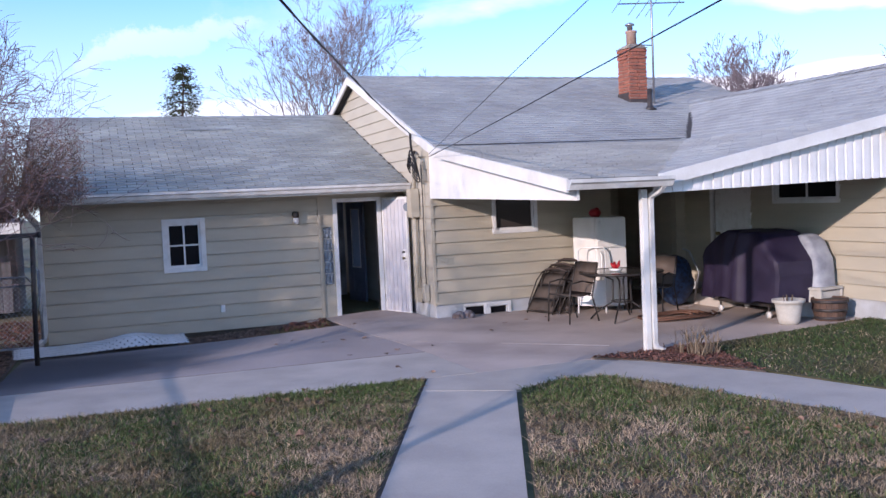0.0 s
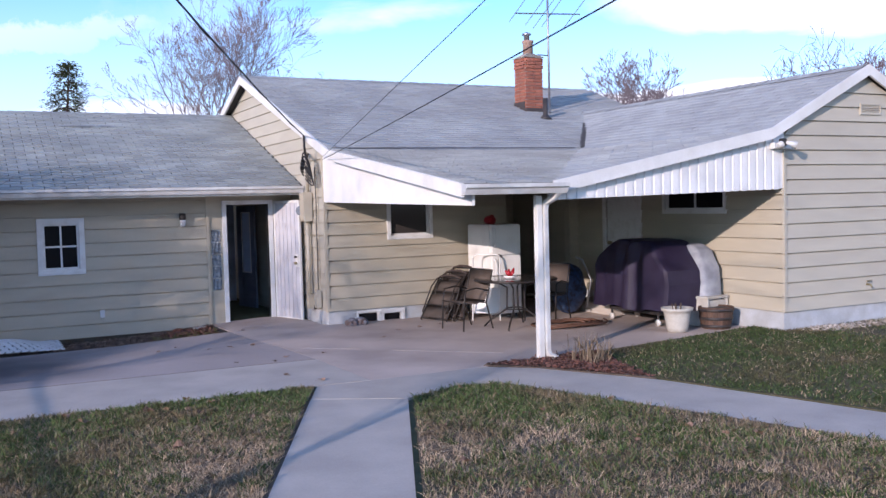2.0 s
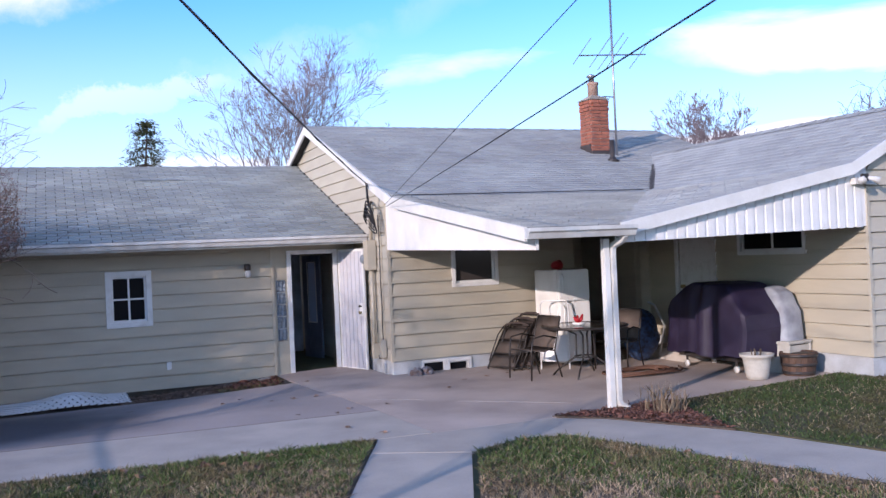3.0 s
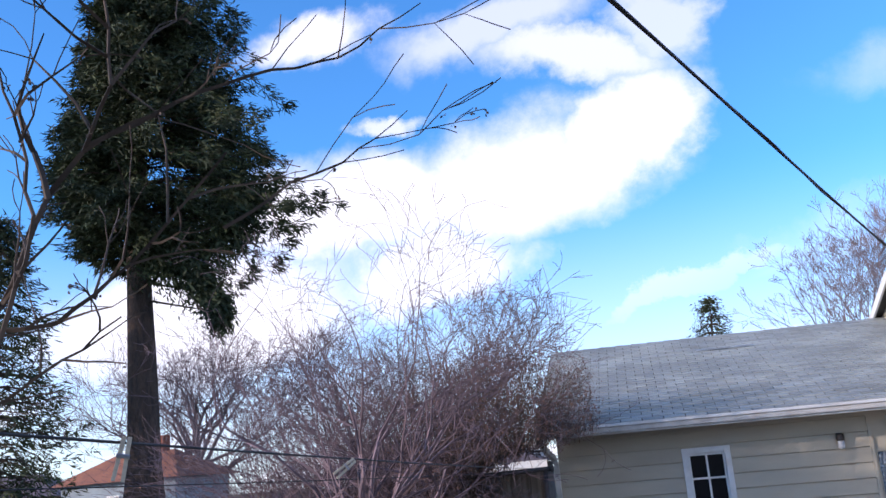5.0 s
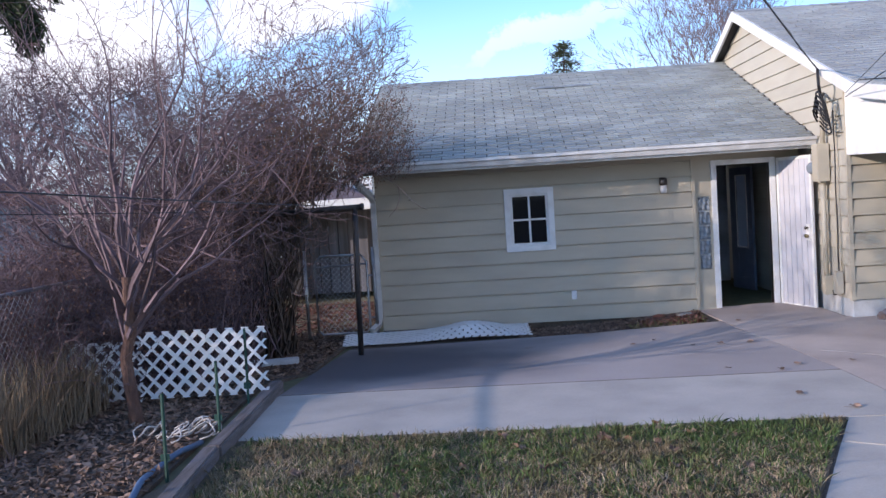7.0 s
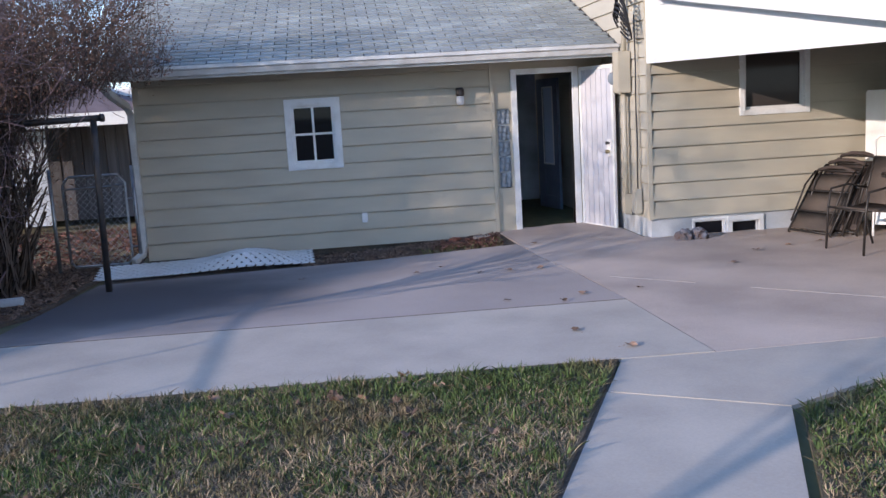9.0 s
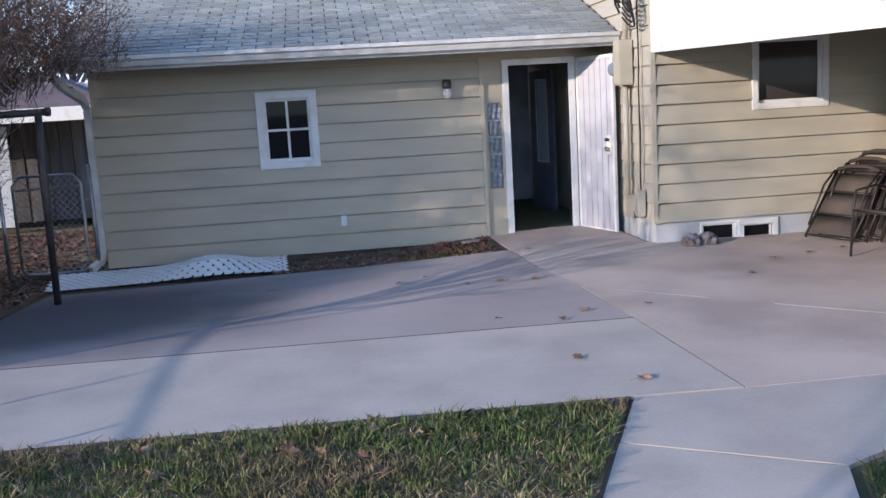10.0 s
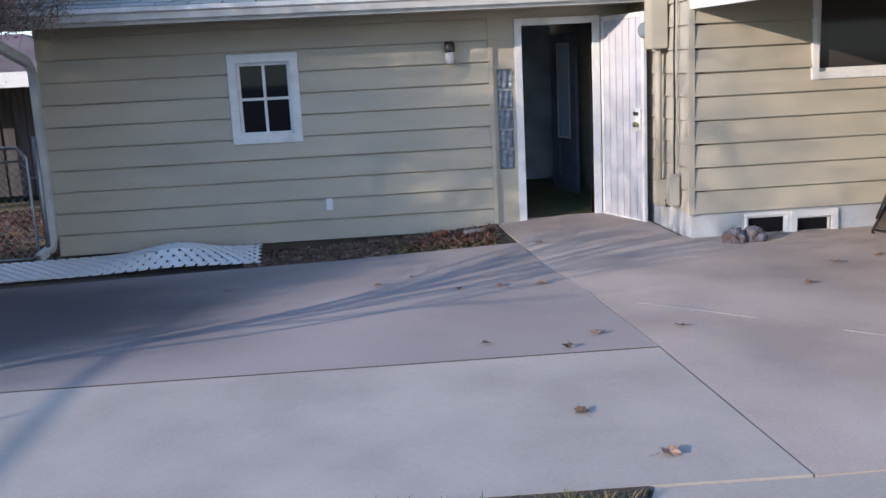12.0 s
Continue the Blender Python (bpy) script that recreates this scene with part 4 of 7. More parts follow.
for s in range(5):
    r = 0.27 - s * 0.05
    box(bm, -r, r, -r, r, 1.66 + s * 0.025, 1.66 + (s + 1) * 0.025)
part("cement_crown", bm, MORTAR, chimney, bevel=0.01)
bm = bmesh.new()
box(bm, -0.262, 0.262, -0.30, 0.24, 0.42, 0.64)
box(bm, -0.258, 0.258, -0.20, 0.26, 0.5, 0.78)
part("flashing", bm, material("dark_tarred_flashing", (0.06, 0.05, 0.05), 0.8, bump=0.5), chimney, "dark tarred flashing at the roof", bevel=0.01)
bm = bmesh.new()
lathe(bm, [(0.12, 1.76), (0.12, 1.98), (0.135, 1.99), (0.135, 2.03), (0.10, 2.03)], 16)
part("flue", bm, material("clay_flue", (0.42, 0.28, 0.22), 0.8), chimney, "", True)
bm = bmesh.new()
lathe(bm, [(0.065, 2.0), (0.065, 2.13), (0.11, 2.14), (0.11, 2.17), (0.03, 2.2)], 14, (-0.03, 0))
part("flue_cap", bm, METAL, chimney, "", True)
chimney.scale = (0.87, 0.87, 1.0)
pipe = thing("vent_pipe", (6.35, -0.28, house_roof(-0.28) - 0.02), "dark plumbing vent with flashing on the roof", "pipe")
bm = bmesh.new()
lathe(bm, [(0.14, 0.0), (0.08, 0.06), (0.05, 0.10), (0.05, 0.42), (0.038, 0.42)], 12)
part("stack", bm, BLACK_METAL, pipe, "", True)
aerial = thing("tv_aerial", (6.72, 0.12, 3.5), "old television aerial on a mast beside the chimney", "aerial")
bm = bmesh.new()
tube(bm, [(0, 0, 0), (0.0, 0, 3.4)], 0.022, 8)
part("mast", bm, METAL, aerial, "", True)
bm = bmesh.new()
tube(bm, [(-0.72, 0.1, 2.22), (0.72, -0.1, 2.26)], 0.014, 6)
part("boom", bm, METAL, aerial)
for k, x in enumerate((-0.7, -0.28, -0.04, 0.12, 0.66)):
    L = (0.35, 0.42, 0.5, 0.42, 0.4)[k]
    bm = bmesh.new()
    tube(bm, [(x - 0.25 * L, 0.6 * L, 2.24 - 0.5 * L), (x + 0.25 * L, -0.6 * L, 2.24 + 0.75 * L)], 0.008, 5)
    part("element", bm, METAL, aerial)
bm = bmesh.new()
tube(bm, [(-0.28, -0.02, 1.4), (0, 0, 1.4)], 0.012, 6)
part("bracket", bm, METAL, aerial)
spot = thing("spot_lamp", (5.86, -6.69, 2.66), "twin spot lamp under the wing eave", "lamp")
for sx in (-1, 1):
    bm = bmesh.new()
    tube(bm, [(sx * 0.02, 0, 0), (sx * 0.09, -0.05, -0.02), (sx * 0.15, -0.10, -0.05)], [0.02, 0.03, 0.055], 12)
    part("spot", bm, GUTTER, spot, "", True)
bm = bmesh.new()
box(bm, -0.05, 0.05, -0.03, 0.03, -0.05, 0.05)
part("base", bm, BLACK_METAL, spot, bevel=0.01)
gv = thing("gable_vent", (7.80, YW - 0.03, 3.08), "pale louvred vent in the wing gable", "vent")
bm = bmesh.new()
frame_bars(bm, lambda u, w, z: (u, -w, z), -0.22, 0.22, 0.0, 0.16, 0.02, -0.01, 0.02)
part("vent_frame", bm, SIDING_PALE, gv)
for k in range(5):
    bm = bmesh.new()
    hexa(bm, [(-0.2, -0.015, 0.02 + k * 0.025), (0.2, -0.015, 0.02 + k * 0.025), (0.2, 0.0, 0.03 + k * 0.025), (-0.2, 0.0, 0.03 + k * 0.025),
              (-0.2, -0.015, 0.024 + k * 0.025), (0.2, -0.015, 0.024 + k * 0.025), (0.2, 0.0, 0.04 + k * 0.025), (-0.2, 0.0, 0.04 + k * 0.025)])
    part("slat", bm, SIDING_PALE, gv)
rv = thing("ridge_vent", (-1.85, 2.72, garage_roof(2.72) + 0.015), "long pale metal strip near the garage ridge", "vent")
bm = bmesh.new()
box(bm, -0.5, 0.5, -0.035, 0.035, 0.0, 0.03)
part("strip", bm, METAL, rv, bevel=0.006)
tap = thing("garden_tap", (7.72, YW - 0.03, 0.62), "small brass tap on the wing wall", "tap")
bm = bmesh.new()
tube(bm, [(0, 0.03, 0), (0, -0.06, 0.0), (0, -0.09, -0.04)], 0.014, 8)
part("spout", bm, CHROME, tap, "", True)
bm = bmesh.new()
tube(bm, [(-0.045, -0.04, 0.05), (0.045, -0.04, 0.05)], 0.012, 6)
part("handle", bm, CHROME, tap)

# side door of the wing with its stoop
wd = tagged(new("door_2"), "pale grey wing door in deep shade", "door", "", "structure")
bm = bmesh.new()
frame_bars(bm, on_side, -3.53, -2.47, 0.2, 2.42, 0.08, -0.05, 0.035)
part("door_casing", bm, CLEAR_WHITE, wd, bevel=0.004)
bm = bmesh.new()
slab(bm, on_side, -3.45, -2.55, 0.28, 2.34, -0.06, -0.02)
part("door_leaf", bm, CLEAR_WHITE, wd)
bm = bmesh.new()
tube(bm, [on_side(-2.65, -0.02, 1.2), on_side(-2.65, 0.05, 1.2)], 0.03, 10)
part("door_knob", bm, CHROME, wd, "", True)
bm = bmesh.new()
box(bm, 5.35, XW - 0.01, -3.6, -2.35, 0.0, 0.24)
structure("stoop", bm, CONCRETE, "pale concrete stoop before the wing door", "step", bevel=0.012)

# ---------- patio things ----------
FRIDGE = material("white_enamel", (0.80, 0.80, 0.78), 0.35, second=(0.74, 0.73, 0.70), scale=3, fine=60, bump=0.03, spread=0.02)
fridge = thing("refrigerator", (3.62, -2.72, 0.06), "old white refrigerator standing on the patio", "fridge")
bm = bmesh.new()
box(bm, 0, 0.56, 0.05, 0.80, 0.06, 1.53)
part("cabinet", bm, FRIDGE, fridge, bevel=0.015)
for z0, z1 in ((0.08, 1.02), (1.035, 1.52)):
    bm = bmesh.new()
    box(bm, 0.005, 0.555, 0.0, 0.045, z0, z1)
    d = part("door", bm, FRIDGE, fridge, bevel=0.012)
    bm = bmesh.new()
    tube(bm, [(0.06, 0.0, z1 - 0.35), (0.05, -0.05, z1 - 0.30), (0.05, -0.05, z1 - 0.10), (0.06, 0.0, z1 - 0.05)], 0.012, 8)
    part("handle", bm, FRIDGE, d, "", True)
for x, y in ((0.06, 0.1), (0.5, 0.1), (0.06, 0.72), (0.5, 0.72)):
    bm = bmesh.new()
    tube(bm, [(x, y, 0), (x, y, 0.065)], 0.02, 8)
    part("foot", bm, BLACK_METAL, fridge)
RED = material("red_plastic", (0.45, 0.02, 0.03), 0.4, bump=0.05)
bm = bmesh.new()
bmesh.ops.create_uvsphere(bm, u_segments=14, v_segments=10, radius=0.10)
for v in bm.verts:
    v.co.z = max(v.co.z * 0.8, -0.07)
    v.co += v.co.normalized() * 0.02 * math.sin(v.co.x * 40) * math.cos(v.co.y * 35)
ob = part("red_bucket_hat", bm, RED, None, "", True)
ob.name = "red_bundle"
ob.matrix_world = pose(3.82, -2.35, 1.66)
tagged(ob, "crumpled red bundle on top of the refrigerator", "bundle")

DARK_FRAME = material("dark_bronze_frame", (0.035, 0.03, 0.028), 0.45, metal=0.3, bump=0.05)
SLING = material("taupe_sling_fabric", (0.115, 0.088, 0.072), 0.85, second=(0.085, 0.065, 0.055), fine=300, bump=0.4)
SLING_DARK = material("faded_brown_sling", (0.085, 0.066, 0.055), 0.85, second=(0.06, 0.048, 0.042), fine=300, bump=0.4)
CREAM = material("dulled_cream_plastic", (0.50, 0.48, 0.43), 0.6, second=(0.40, 0.38, 0.34), scale=6, fine=80, bump=0.15)
STRAP = material("dark_strap_fabric", (0.055, 0.04, 0.035), 0.85, fine=200, bump=0.4)


def sheet(bm, pts, thick=0.012):
    """A thin cloth along a strip of (left, right) point pairs."""
    top = [[bm.verts.new(Vector(p) + Vector((0, 0, thick))) for p in pair] for pair in pts]
    low = [[bm.verts.new(Vector(p)) for p in pair] for pair in pts]
    n = len(pts)
    for i in range(n - 1):
        bm.faces.new((top[i][0], top[i][1], top[i + 1][1], top[i + 1][0]))
        bm.faces.new((low[i][1], low[i][0], low[i + 1][0], low[i + 1][1]))
        bm.faces.new((top[i][0], top[i + 1][0], low[i + 1][0], low[i][0]))
        bm.faces.new((top[i + 1][1], top[i][1], low[i][1], low[i + 1][1]))
    bm.faces.new((top[0][1], top[0][0], low[0][0], low[0][1])), bm.faces.new((top[-1][0], top[-1][1], low[-1][1], low[-1][0]))


table = thing("patio_table", (3.42, -3.75, 0.06), "round glass-topped patio table with dark metal legs", "table")
bm = bmesh.new()
lathe(bm, [(0.60, 0.715), (0.625, 0.718), (0.625, 0.738), (0.60, 0.741)], 36)
part("tabletop", bm, glass("smoked_table_glass", (0.06, 0.055, 0.05), 0.08), table, "smoked glass top", True)
bm = bmesh.new()
tube(bm, [(0.62 * math.cos(a), 0.62 * math.sin(a), 0.725) for a in np.linspace(0, 2 * math.pi, 33)], 0.018, 8, False)
part("rim", bm, DARK_FRAME, table, "", True)
for k in range(4):
    a = math.radians(45 + 90 * k)
    c, s = math.cos(a), math.sin(a)
    bm = bmesh.new()
    tube(bm, [(c * r, s * r, z) for r, z in ((0.50, 0.0), (0.40, 0.10), (0.14, 0.28), (0.13, 0.60), (0.34, 0.70), (0.5, 0.71))], 0.014, 8)
    part("leg", bm, DARK_FRAME, table, "", True)
bm = bmesh.new()
tube(bm, [(0.16 * math.cos(a), 0.16 * math.sin(a), 0.28) for a in np.linspace(0, 2 * math.pi, 17)], 0.012, 6, False)
part("ring", bm, DARK_FRAME, table, "", True)
vase = thing("table_ornament", (3.30, -3.80, 0.80), "small red ornament in a white dish on the table", "ornament")
bm = bmesh.new()
lathe(bm, [(0.05, 0.0), (0.09, 0.02), (0.10, 0.05), (0.085, 0.05), (0.04, 0.02)], 16)
part("dish", bm, WHITE, vase, "", True)
for k in range(5):
    bm = bmesh.new()
    a = k * 1.3
    tube(bm, [(0, 0, 0.03), (0.04 * math.cos(a), 0.04 * math.sin(a), 0.09), (0.07 * math.cos(a), 0.07 * math.sin(a), 0.16 - 0.015 * k)], [0.012, 0.028, 0.012], 6)
    part("petal", bm, RED, vase, "", True)


def patio_chair(place, rz):
    e = thing("patio_chair", place, "dark metal patio armchair with taupe sling seat", "chair", "chairs round the patio table", rz)
    for s in (-0.27, 0.27):
        bm = bmesh.new()
        tube(bm, [(s, -0.25, 0), (s, -0.23, 0.42), (s, -0.20, 0.60), (s, 0.0, 0.63), (s, 0.22, 0.58)], 0.012, 8)
        part("front_leg", bm, DARK_FRAME, e, "", True)
        bm = bmesh.new()
        tube(bm, [(s, 0.30, 0), (s, 0.18, 0.40), (s, 0.25, 0.66), (s, 0.31, 0.88)], 0.012, 8)
        part("rear_leg", bm, DARK_FRAME, e, "", True)
    for y, z in ((-0.23, 0.42), (0.18, 0.40), (0.31, 0.88)):
        bm = bmesh.new()
        tube(bm, [(-0.27, y, z), (0.27, y, z)], 0.011, 8)
        part("crossbar", bm, DARK_FRAME, e, "", True)
    bm = bmesh.new()
    sheet(bm, [((-0.25, y, z), (0.25, y, z)) for y, z in ((-0.23, 0.42), (0.0, 0.39), (0.18, 0.42))])
    part("seat", bm, SLING, e, "", True)
    bm = bmesh.new()
    sheet(bm, [((-0.25, y, z), (0.25, y, z)) for y, z in ((0.18, 0.43), (0.25, 0.66), (0.31, 0.88))])
    part("backrest", bm, SLING, e, "", True)
    return e


patio_chair((2.72, -3.45, 0.06), -82)
patio_chair((4.25, -3.35, 0.06), -60)


def lounger(place, rz, lean, mat, label, length=1.15):
    """A folded reclining chair that leans against the wall."""
    e = thing("folding_lounger", place, label, "lounge chair", "folded loungers by the wall", rz)
    c, s = math.cos(math.radians(lean)), math.sin(math.radians(lean))
    at = lambda u, d, h=0.0: (u, d * c - h * s, d * s + h * c + 0.02)
    for u in (-0.29, 0.29):
        bm = bmesh.new()
        tube(bm, [at(u, 0.0), at(u, length * 0.5), at(u, length)], 0.013, 8)
        part("side_rail", bm, DARK_FRAME, e, "", True)
        bm = bmesh.new()
        tube(bm, [at(u * 0.92, 0.1, 0.05), at(u * 0.92, 0.55, 0.10), at(u * 0.92, length * 0.95, 0.05)], 0.011, 8)
        part("folded_leg", bm, DARK_FRAME, e, "", True)
        bm = bmesh.new()
        tube(bm, [at(u, 0.0), at(u, -0.02, -0.10), at(u, 0.10, -0.16)], 0.011, 6)
        part("foot", bm, DARK_FRAME, e)
    for d in (0.02, length * 0.33, length * 0.66, length):
        bm = bmesh.new()
        tube(bm, [at(-0.29, d, 0.012 if 0.1 < d < length - 0.1 else 0), at(0.29, d, 0.012 if 0.1 < d < length - 0.1 else 0)], 0.012, 8)
        part("crossbar", bm, DARK_FRAME, e, "", True)
    for a, b in ((0.05, 0.31), (0.35, 0.64), (0.68, 0.93)):
        bm = bmesh.new()
        sheet(bm, [(at(-0.27, length * d, 0.0), at(0.27, length * d, 0.0)) for d in (a, (a + b) / 2, b)], 0.010)
        part("sling_panel", bm, mat, e, "", True)
    bm = bmesh.new()
    tube(bm, [at(-0.25, length * 0.98, 0.03), at(-0.1, length * 1.02, 0.05), at(0.1, length * 1.02, 0.05), at(0.25, length * 0.98, 0.03)], 0.02, 8)
    part("head_cushion", bm, STRAP, e, "", True)
    return e


lounger((2.72, -2.34, 0.06), -72, 55, SLING_DARK, "folded taupe lounger leaning on the house wall", 0.79)
lounger((2.87, -2.34, 0.06), -74, 61, STRAP, "folded dark lounger leaning behind another", 0.83)
lounger((3.0, -2.40, 0.06), -76, 66, STRAP, "folded dark lounger leaning by the refrigerator", 0.88)
wc = thing("folding_chair", (3.42, -2.85, 0.06), "white tubular folding chair folded upright", "chair", rz=-35)
for u in (-0.22, 0.22):
    bm = bmesh.new()
    tube(bm, [(u, 0.0, 0.0), (u, 0.12, 0.55), (u, 0.22, 1.0)], 0.013, 8)
    part("side_tube", bm, WHITE, wc, "", True)
bm = bmesh.new()
tube(bm, [(-0.22, 0.22, 1.0), (-0.18, 0.23, 1.05), (0.18, 0.23, 1.05), (0.22, 0.22, 1.0)], 0.013, 8)
part("top_rail", bm, WHITE, wc, "", True)
bm = bmesh.new()
sheet(bm, [((-0.2, y, z), (0.2, y, z)) for y, z in ((0.02, 0.12), (0.08, 0.36), (0.1, 0.5))], 0.02)
part("seat", bm, WHITE, wc)

COVER = material("purple_black_grill_cover", (0.017, 0.011, 0.030), 0.55, second=(0.027, 0.020, 0.046), scale=4, fine=120, bump=0.35, depth=0.006, spread=0.1)
COVER_END = material("pale_grey_fabric_cover", (0.36, 0.38, 0.42), 0.55, second=(0.20, 0.21, 0.245), scale=4, fine=120, bump=0.3)
grill = thing("covered_grill", (5.36, -4.46, 0.06), "gas grill under a dark purple vinyl cover", "grill")
ys = np.linspace(-0.92, 0.82, 34)


def cover_ring(y, n=34):
    f = (y + 0.92) / 1.74
    top = np.interp(f, (0, 0.03, 0.24, 0.30, 0.70, 0.76, 0.97, 1), (0.84, 0.90, 1.24, 1.27, 1.28, 1.25, 1.00, 0.90))
    wid = 0.36 + 0.05 * math.sin(math.pi * f)
    ring = []
    for k in range(n + 1):
        q = k / n
        a = math.pi * q
        ex = 0.16
        x = -math.copysign(abs(math.cos(a)) ** ex, math.cos(a)) * wid
        z = 0.24 + (top - 0.24) * (math.sin(a) ** 0.20 if 0 < q < 1 else 0)
        fold = 0.040 * math.sin(y * 13 + 5 * q + 2 * math.sin(y * 5)) * (1 - abs(q - 0.5) * 0.8) + 0.045 * noise.noise((y * 4.2, x * 3.0, z * 2.5))
        flare = 1 + 0.10 * (1 - (z - 0.24) / (top - 0.24))
        ring.append((x * flare + fold, y + 0.02 * math.sin(z * 9), z + 0.025 * noise.noise((y * 5, q * 6, 2.0)) + (0.03 * math.sin(y * 7) if k in (0, n) else 0)))
    return ring


for lo, hi, nm, mt, lb in ((0, 1, "hem", COVER, ""), (1, len(ys) - 1, "cover", COVER, "")):
    bm = bmesh.new()
    rings = [[bm.verts.new(p) for p in cover_ring(y)] for y in ys[lo:hi + 1]]
    for r, q in zip(rings, rings[1:]):
        for k in range(len(r) - 1):
            bm.faces.new((r[k], r[k + 1], q[k + 1], q[k]))
    if lo:
        bm.faces.new(rings[-1])
    part(nm, bm, mt, grill, lb, True)
ring0 = cover_ring(ys[0])
bm = bmesh.new()
bm.faces.new([bm.verts.new(p) for p in ring0])
part("end_panel", bm, COVER, grill)
smoker = thing("covered_smoker", (5.78, -5.10, 0.06), "tall narrow cooker under a pale grey fabric cover", "smoker")
bm = bmesh.new()
rings = []
for z, sx, sy0, sy1 in ((0.05, 0.235, -0.38, 0.30), (0.30, 0.225, -0.37, 0.30), (0.60, 0.215, -0.36, 0.29), (0.86, 0.20, -0.34, 0.28), (0.95, 0.185, -0.28, 0.26), (1.10, 0.175, -0.20, 0.25), (1.18, 0.15, -0.05, 0.22), (1.20, 0.08, 0.0, 0.16)):
    ring = []
    for k in range(24):
        a = 2 * math.pi * k / 24
        c, s = math.copysign(abs(math.cos(a)) ** 0.45, math.cos(a)), math.copysign(abs(math.sin(a)) ** 0.45, math.sin(a))
        wave = 1 + 0.05 * math.sin(4 * a + 3 * z) * (1.2 - z)
        ring.append(bm.verts.new((c * sx * wave, (sy0 + sy1) / 2 + s * (sy1 - sy0) / 2, z + 0.02 * noise.noise((c * 2, s * 2, z * 3)))))
    rings.append(ring)
for r, q in zip(rings, rings[1:]):
    for k in range(24):
        bm.faces.new((r[k], r[(k + 1) % 24], q[(k + 1) % 24], q[k]))
bm.faces.new(rings[-1])
part("cover", bm, COVER_END, smoker, "", True)
for x, y in ((-0.15, -0.35), (0.15, -0.35), (-0.15, 0.2), (0.15, 0.2)):
    bm = bmesh.new()
    tube(bm, [(x, y, 0.0), (x, y, 0.4)], 0.016, 8)
    part("leg", bm, BLACK_METAL, smoker)
for x, y in ((-0.25, -0.55), (0.25, -0.55), (-0.25, 0.55), (0.25, 0.55)):
    bm = bmesh.new()
    tube(bm, [(x, y, 0.06), (x, y, 0.5)], 0.018, 8)
    part("leg", bm, BLACK_METAL, grill)
    bm = bmesh.new()
    tube(bm, [(x - 0.02, y, 0.05), (x + 0.02, y, 0.05)], 0.05, 14)
    part("caster", bm, GUTTER, grill, "pale plastic caster wheel", True)
bm = bmesh.new()
box(bm, -0.27, 0.27, -0.6, 0.6, 0.16, 0.22)
part("base_shelf", bm, BLACK_METAL, grill, bevel=0.01)

pot = thing("plant_pot", (4.93, -5.62, 0.065), "large white plastic plant pot with dead stalks", "pot")
bm = bmesh.new()
lathe(bm, [(0.135, 0.0), (0.155, 0.08), (0.18, 0.24), (0.19, 0.29), (0.22, 0.30), (0.226, 0.34), (0.205, 0.34), (0.185, 0.29), (0.17, 0.27)], 32)
part("body", bm, CREAM, pot, "", True)
bm = bmesh.new()
lathe(bm, [(0.05, 0.27), (0.15, 0.275), (0.178, 0.28), (0.178, 0.29)], 24)
part("soil", bm, SOIL, pot)
for k in range(5):
    bm = bmesh.new()
    a = k * 1.26
    tube(bm, [(0.05 * math.cos(a), 0.05 * math.sin(a), 0.28), (0.07 * math.cos(a), 0.07 * math.sin(a), 0.40)], 0.008, 5)
    part("stalk", bm, SOIL, pot)
barrel = thing("barrel_planter", (5.62, -5.66, 0.065), "half wooden barrel planter with iron hoops", "planter")
WOOD = material("weathered_barrel_oak", (0.115, 0.065, 0.045), 0.8, second=(0.07, 0.045, 0.035), scale=6, fine=40, stretch=(8, 8, 0.7), bump=0.5, each=0.2)
for k in range(20):
    a0, a1 = 2 * math.pi * k / 20, 2 * math.pi * (k + 0.96) / 20
    bm = bmesh.new()
    for r0, r1, z0, z1 in ((0.20, 0.23, 0.0, 0.15), (0.23, 0.25, 0.15, 0.31)):
        hexa(bm, [(r0 * math.cos(a0), r0 * math.sin(a0), z0), (r0 * math.cos(a1), r0 * math.sin(a1), z0), ((r0 - 0.03) * math.cos(a1), (r0 - 0.03) * math.sin(a1), z0), ((r0 - 0.03) * math.cos(a0), (r0 - 0.03) * math.sin(a0), z0),
                  (r1 * math.cos(a0), r1 * math.sin(a0), z1), (r1 * math.cos(a1), r1 * math.sin(a1), z1), ((r1 - 0.03) * math.cos(a1), (r1 - 0.03) * math.sin(a1), z1), ((r1 - 0.03) * math.cos(a0), (r1 - 0.03) * math.sin(a0), z1)])
    part("stave", bm, WOOD, barrel)
for z, r in ((0.04, 0.214), (0.15, 0.236), (0.27, 0.252)):
    bm = bmesh.new()
    lathe(bm, [(r - 0.008, z - 0.02), (r, z - 0.02), (r + 0.004, z + 0.02), (r - 0.006, z + 0.02)], 28)
    part("hoop", bm, BLACK_METAL, barrel, "", True)
bm = bmesh.new()
lathe(bm, [(0.05, 0.26), (0.215, 0.265), (0.215, 0.275)], 20)
part("soil", bm, SOIL, barrel)
bench = thing("plastic_step_stool", (5.78, -5.35, 0.065), "small white plastic storage step by the wing wall", "stool", rz=8)
bm = bmesh.new()
box(bm, -0.28, 0.22, -0.20, 0.20, 0.40, 0.44)
part("top", bm, CREAM, bench, bevel=0.01)
for x0 in (-0.26, 0.17):
    bm = bmesh.new()
    box(bm, x0, x0 + 0.035, -0.19, 0.19, 0.0, 0.40)
    part("side", bm, CREAM, bench, bevel=0.006)
bm = bmesh.new()
box(bm, -0.225, 0.17, -0.175, -0.15, 0.10, 0.38)
part("front_panel", bm, CREAM, bench, bevel=0.006)

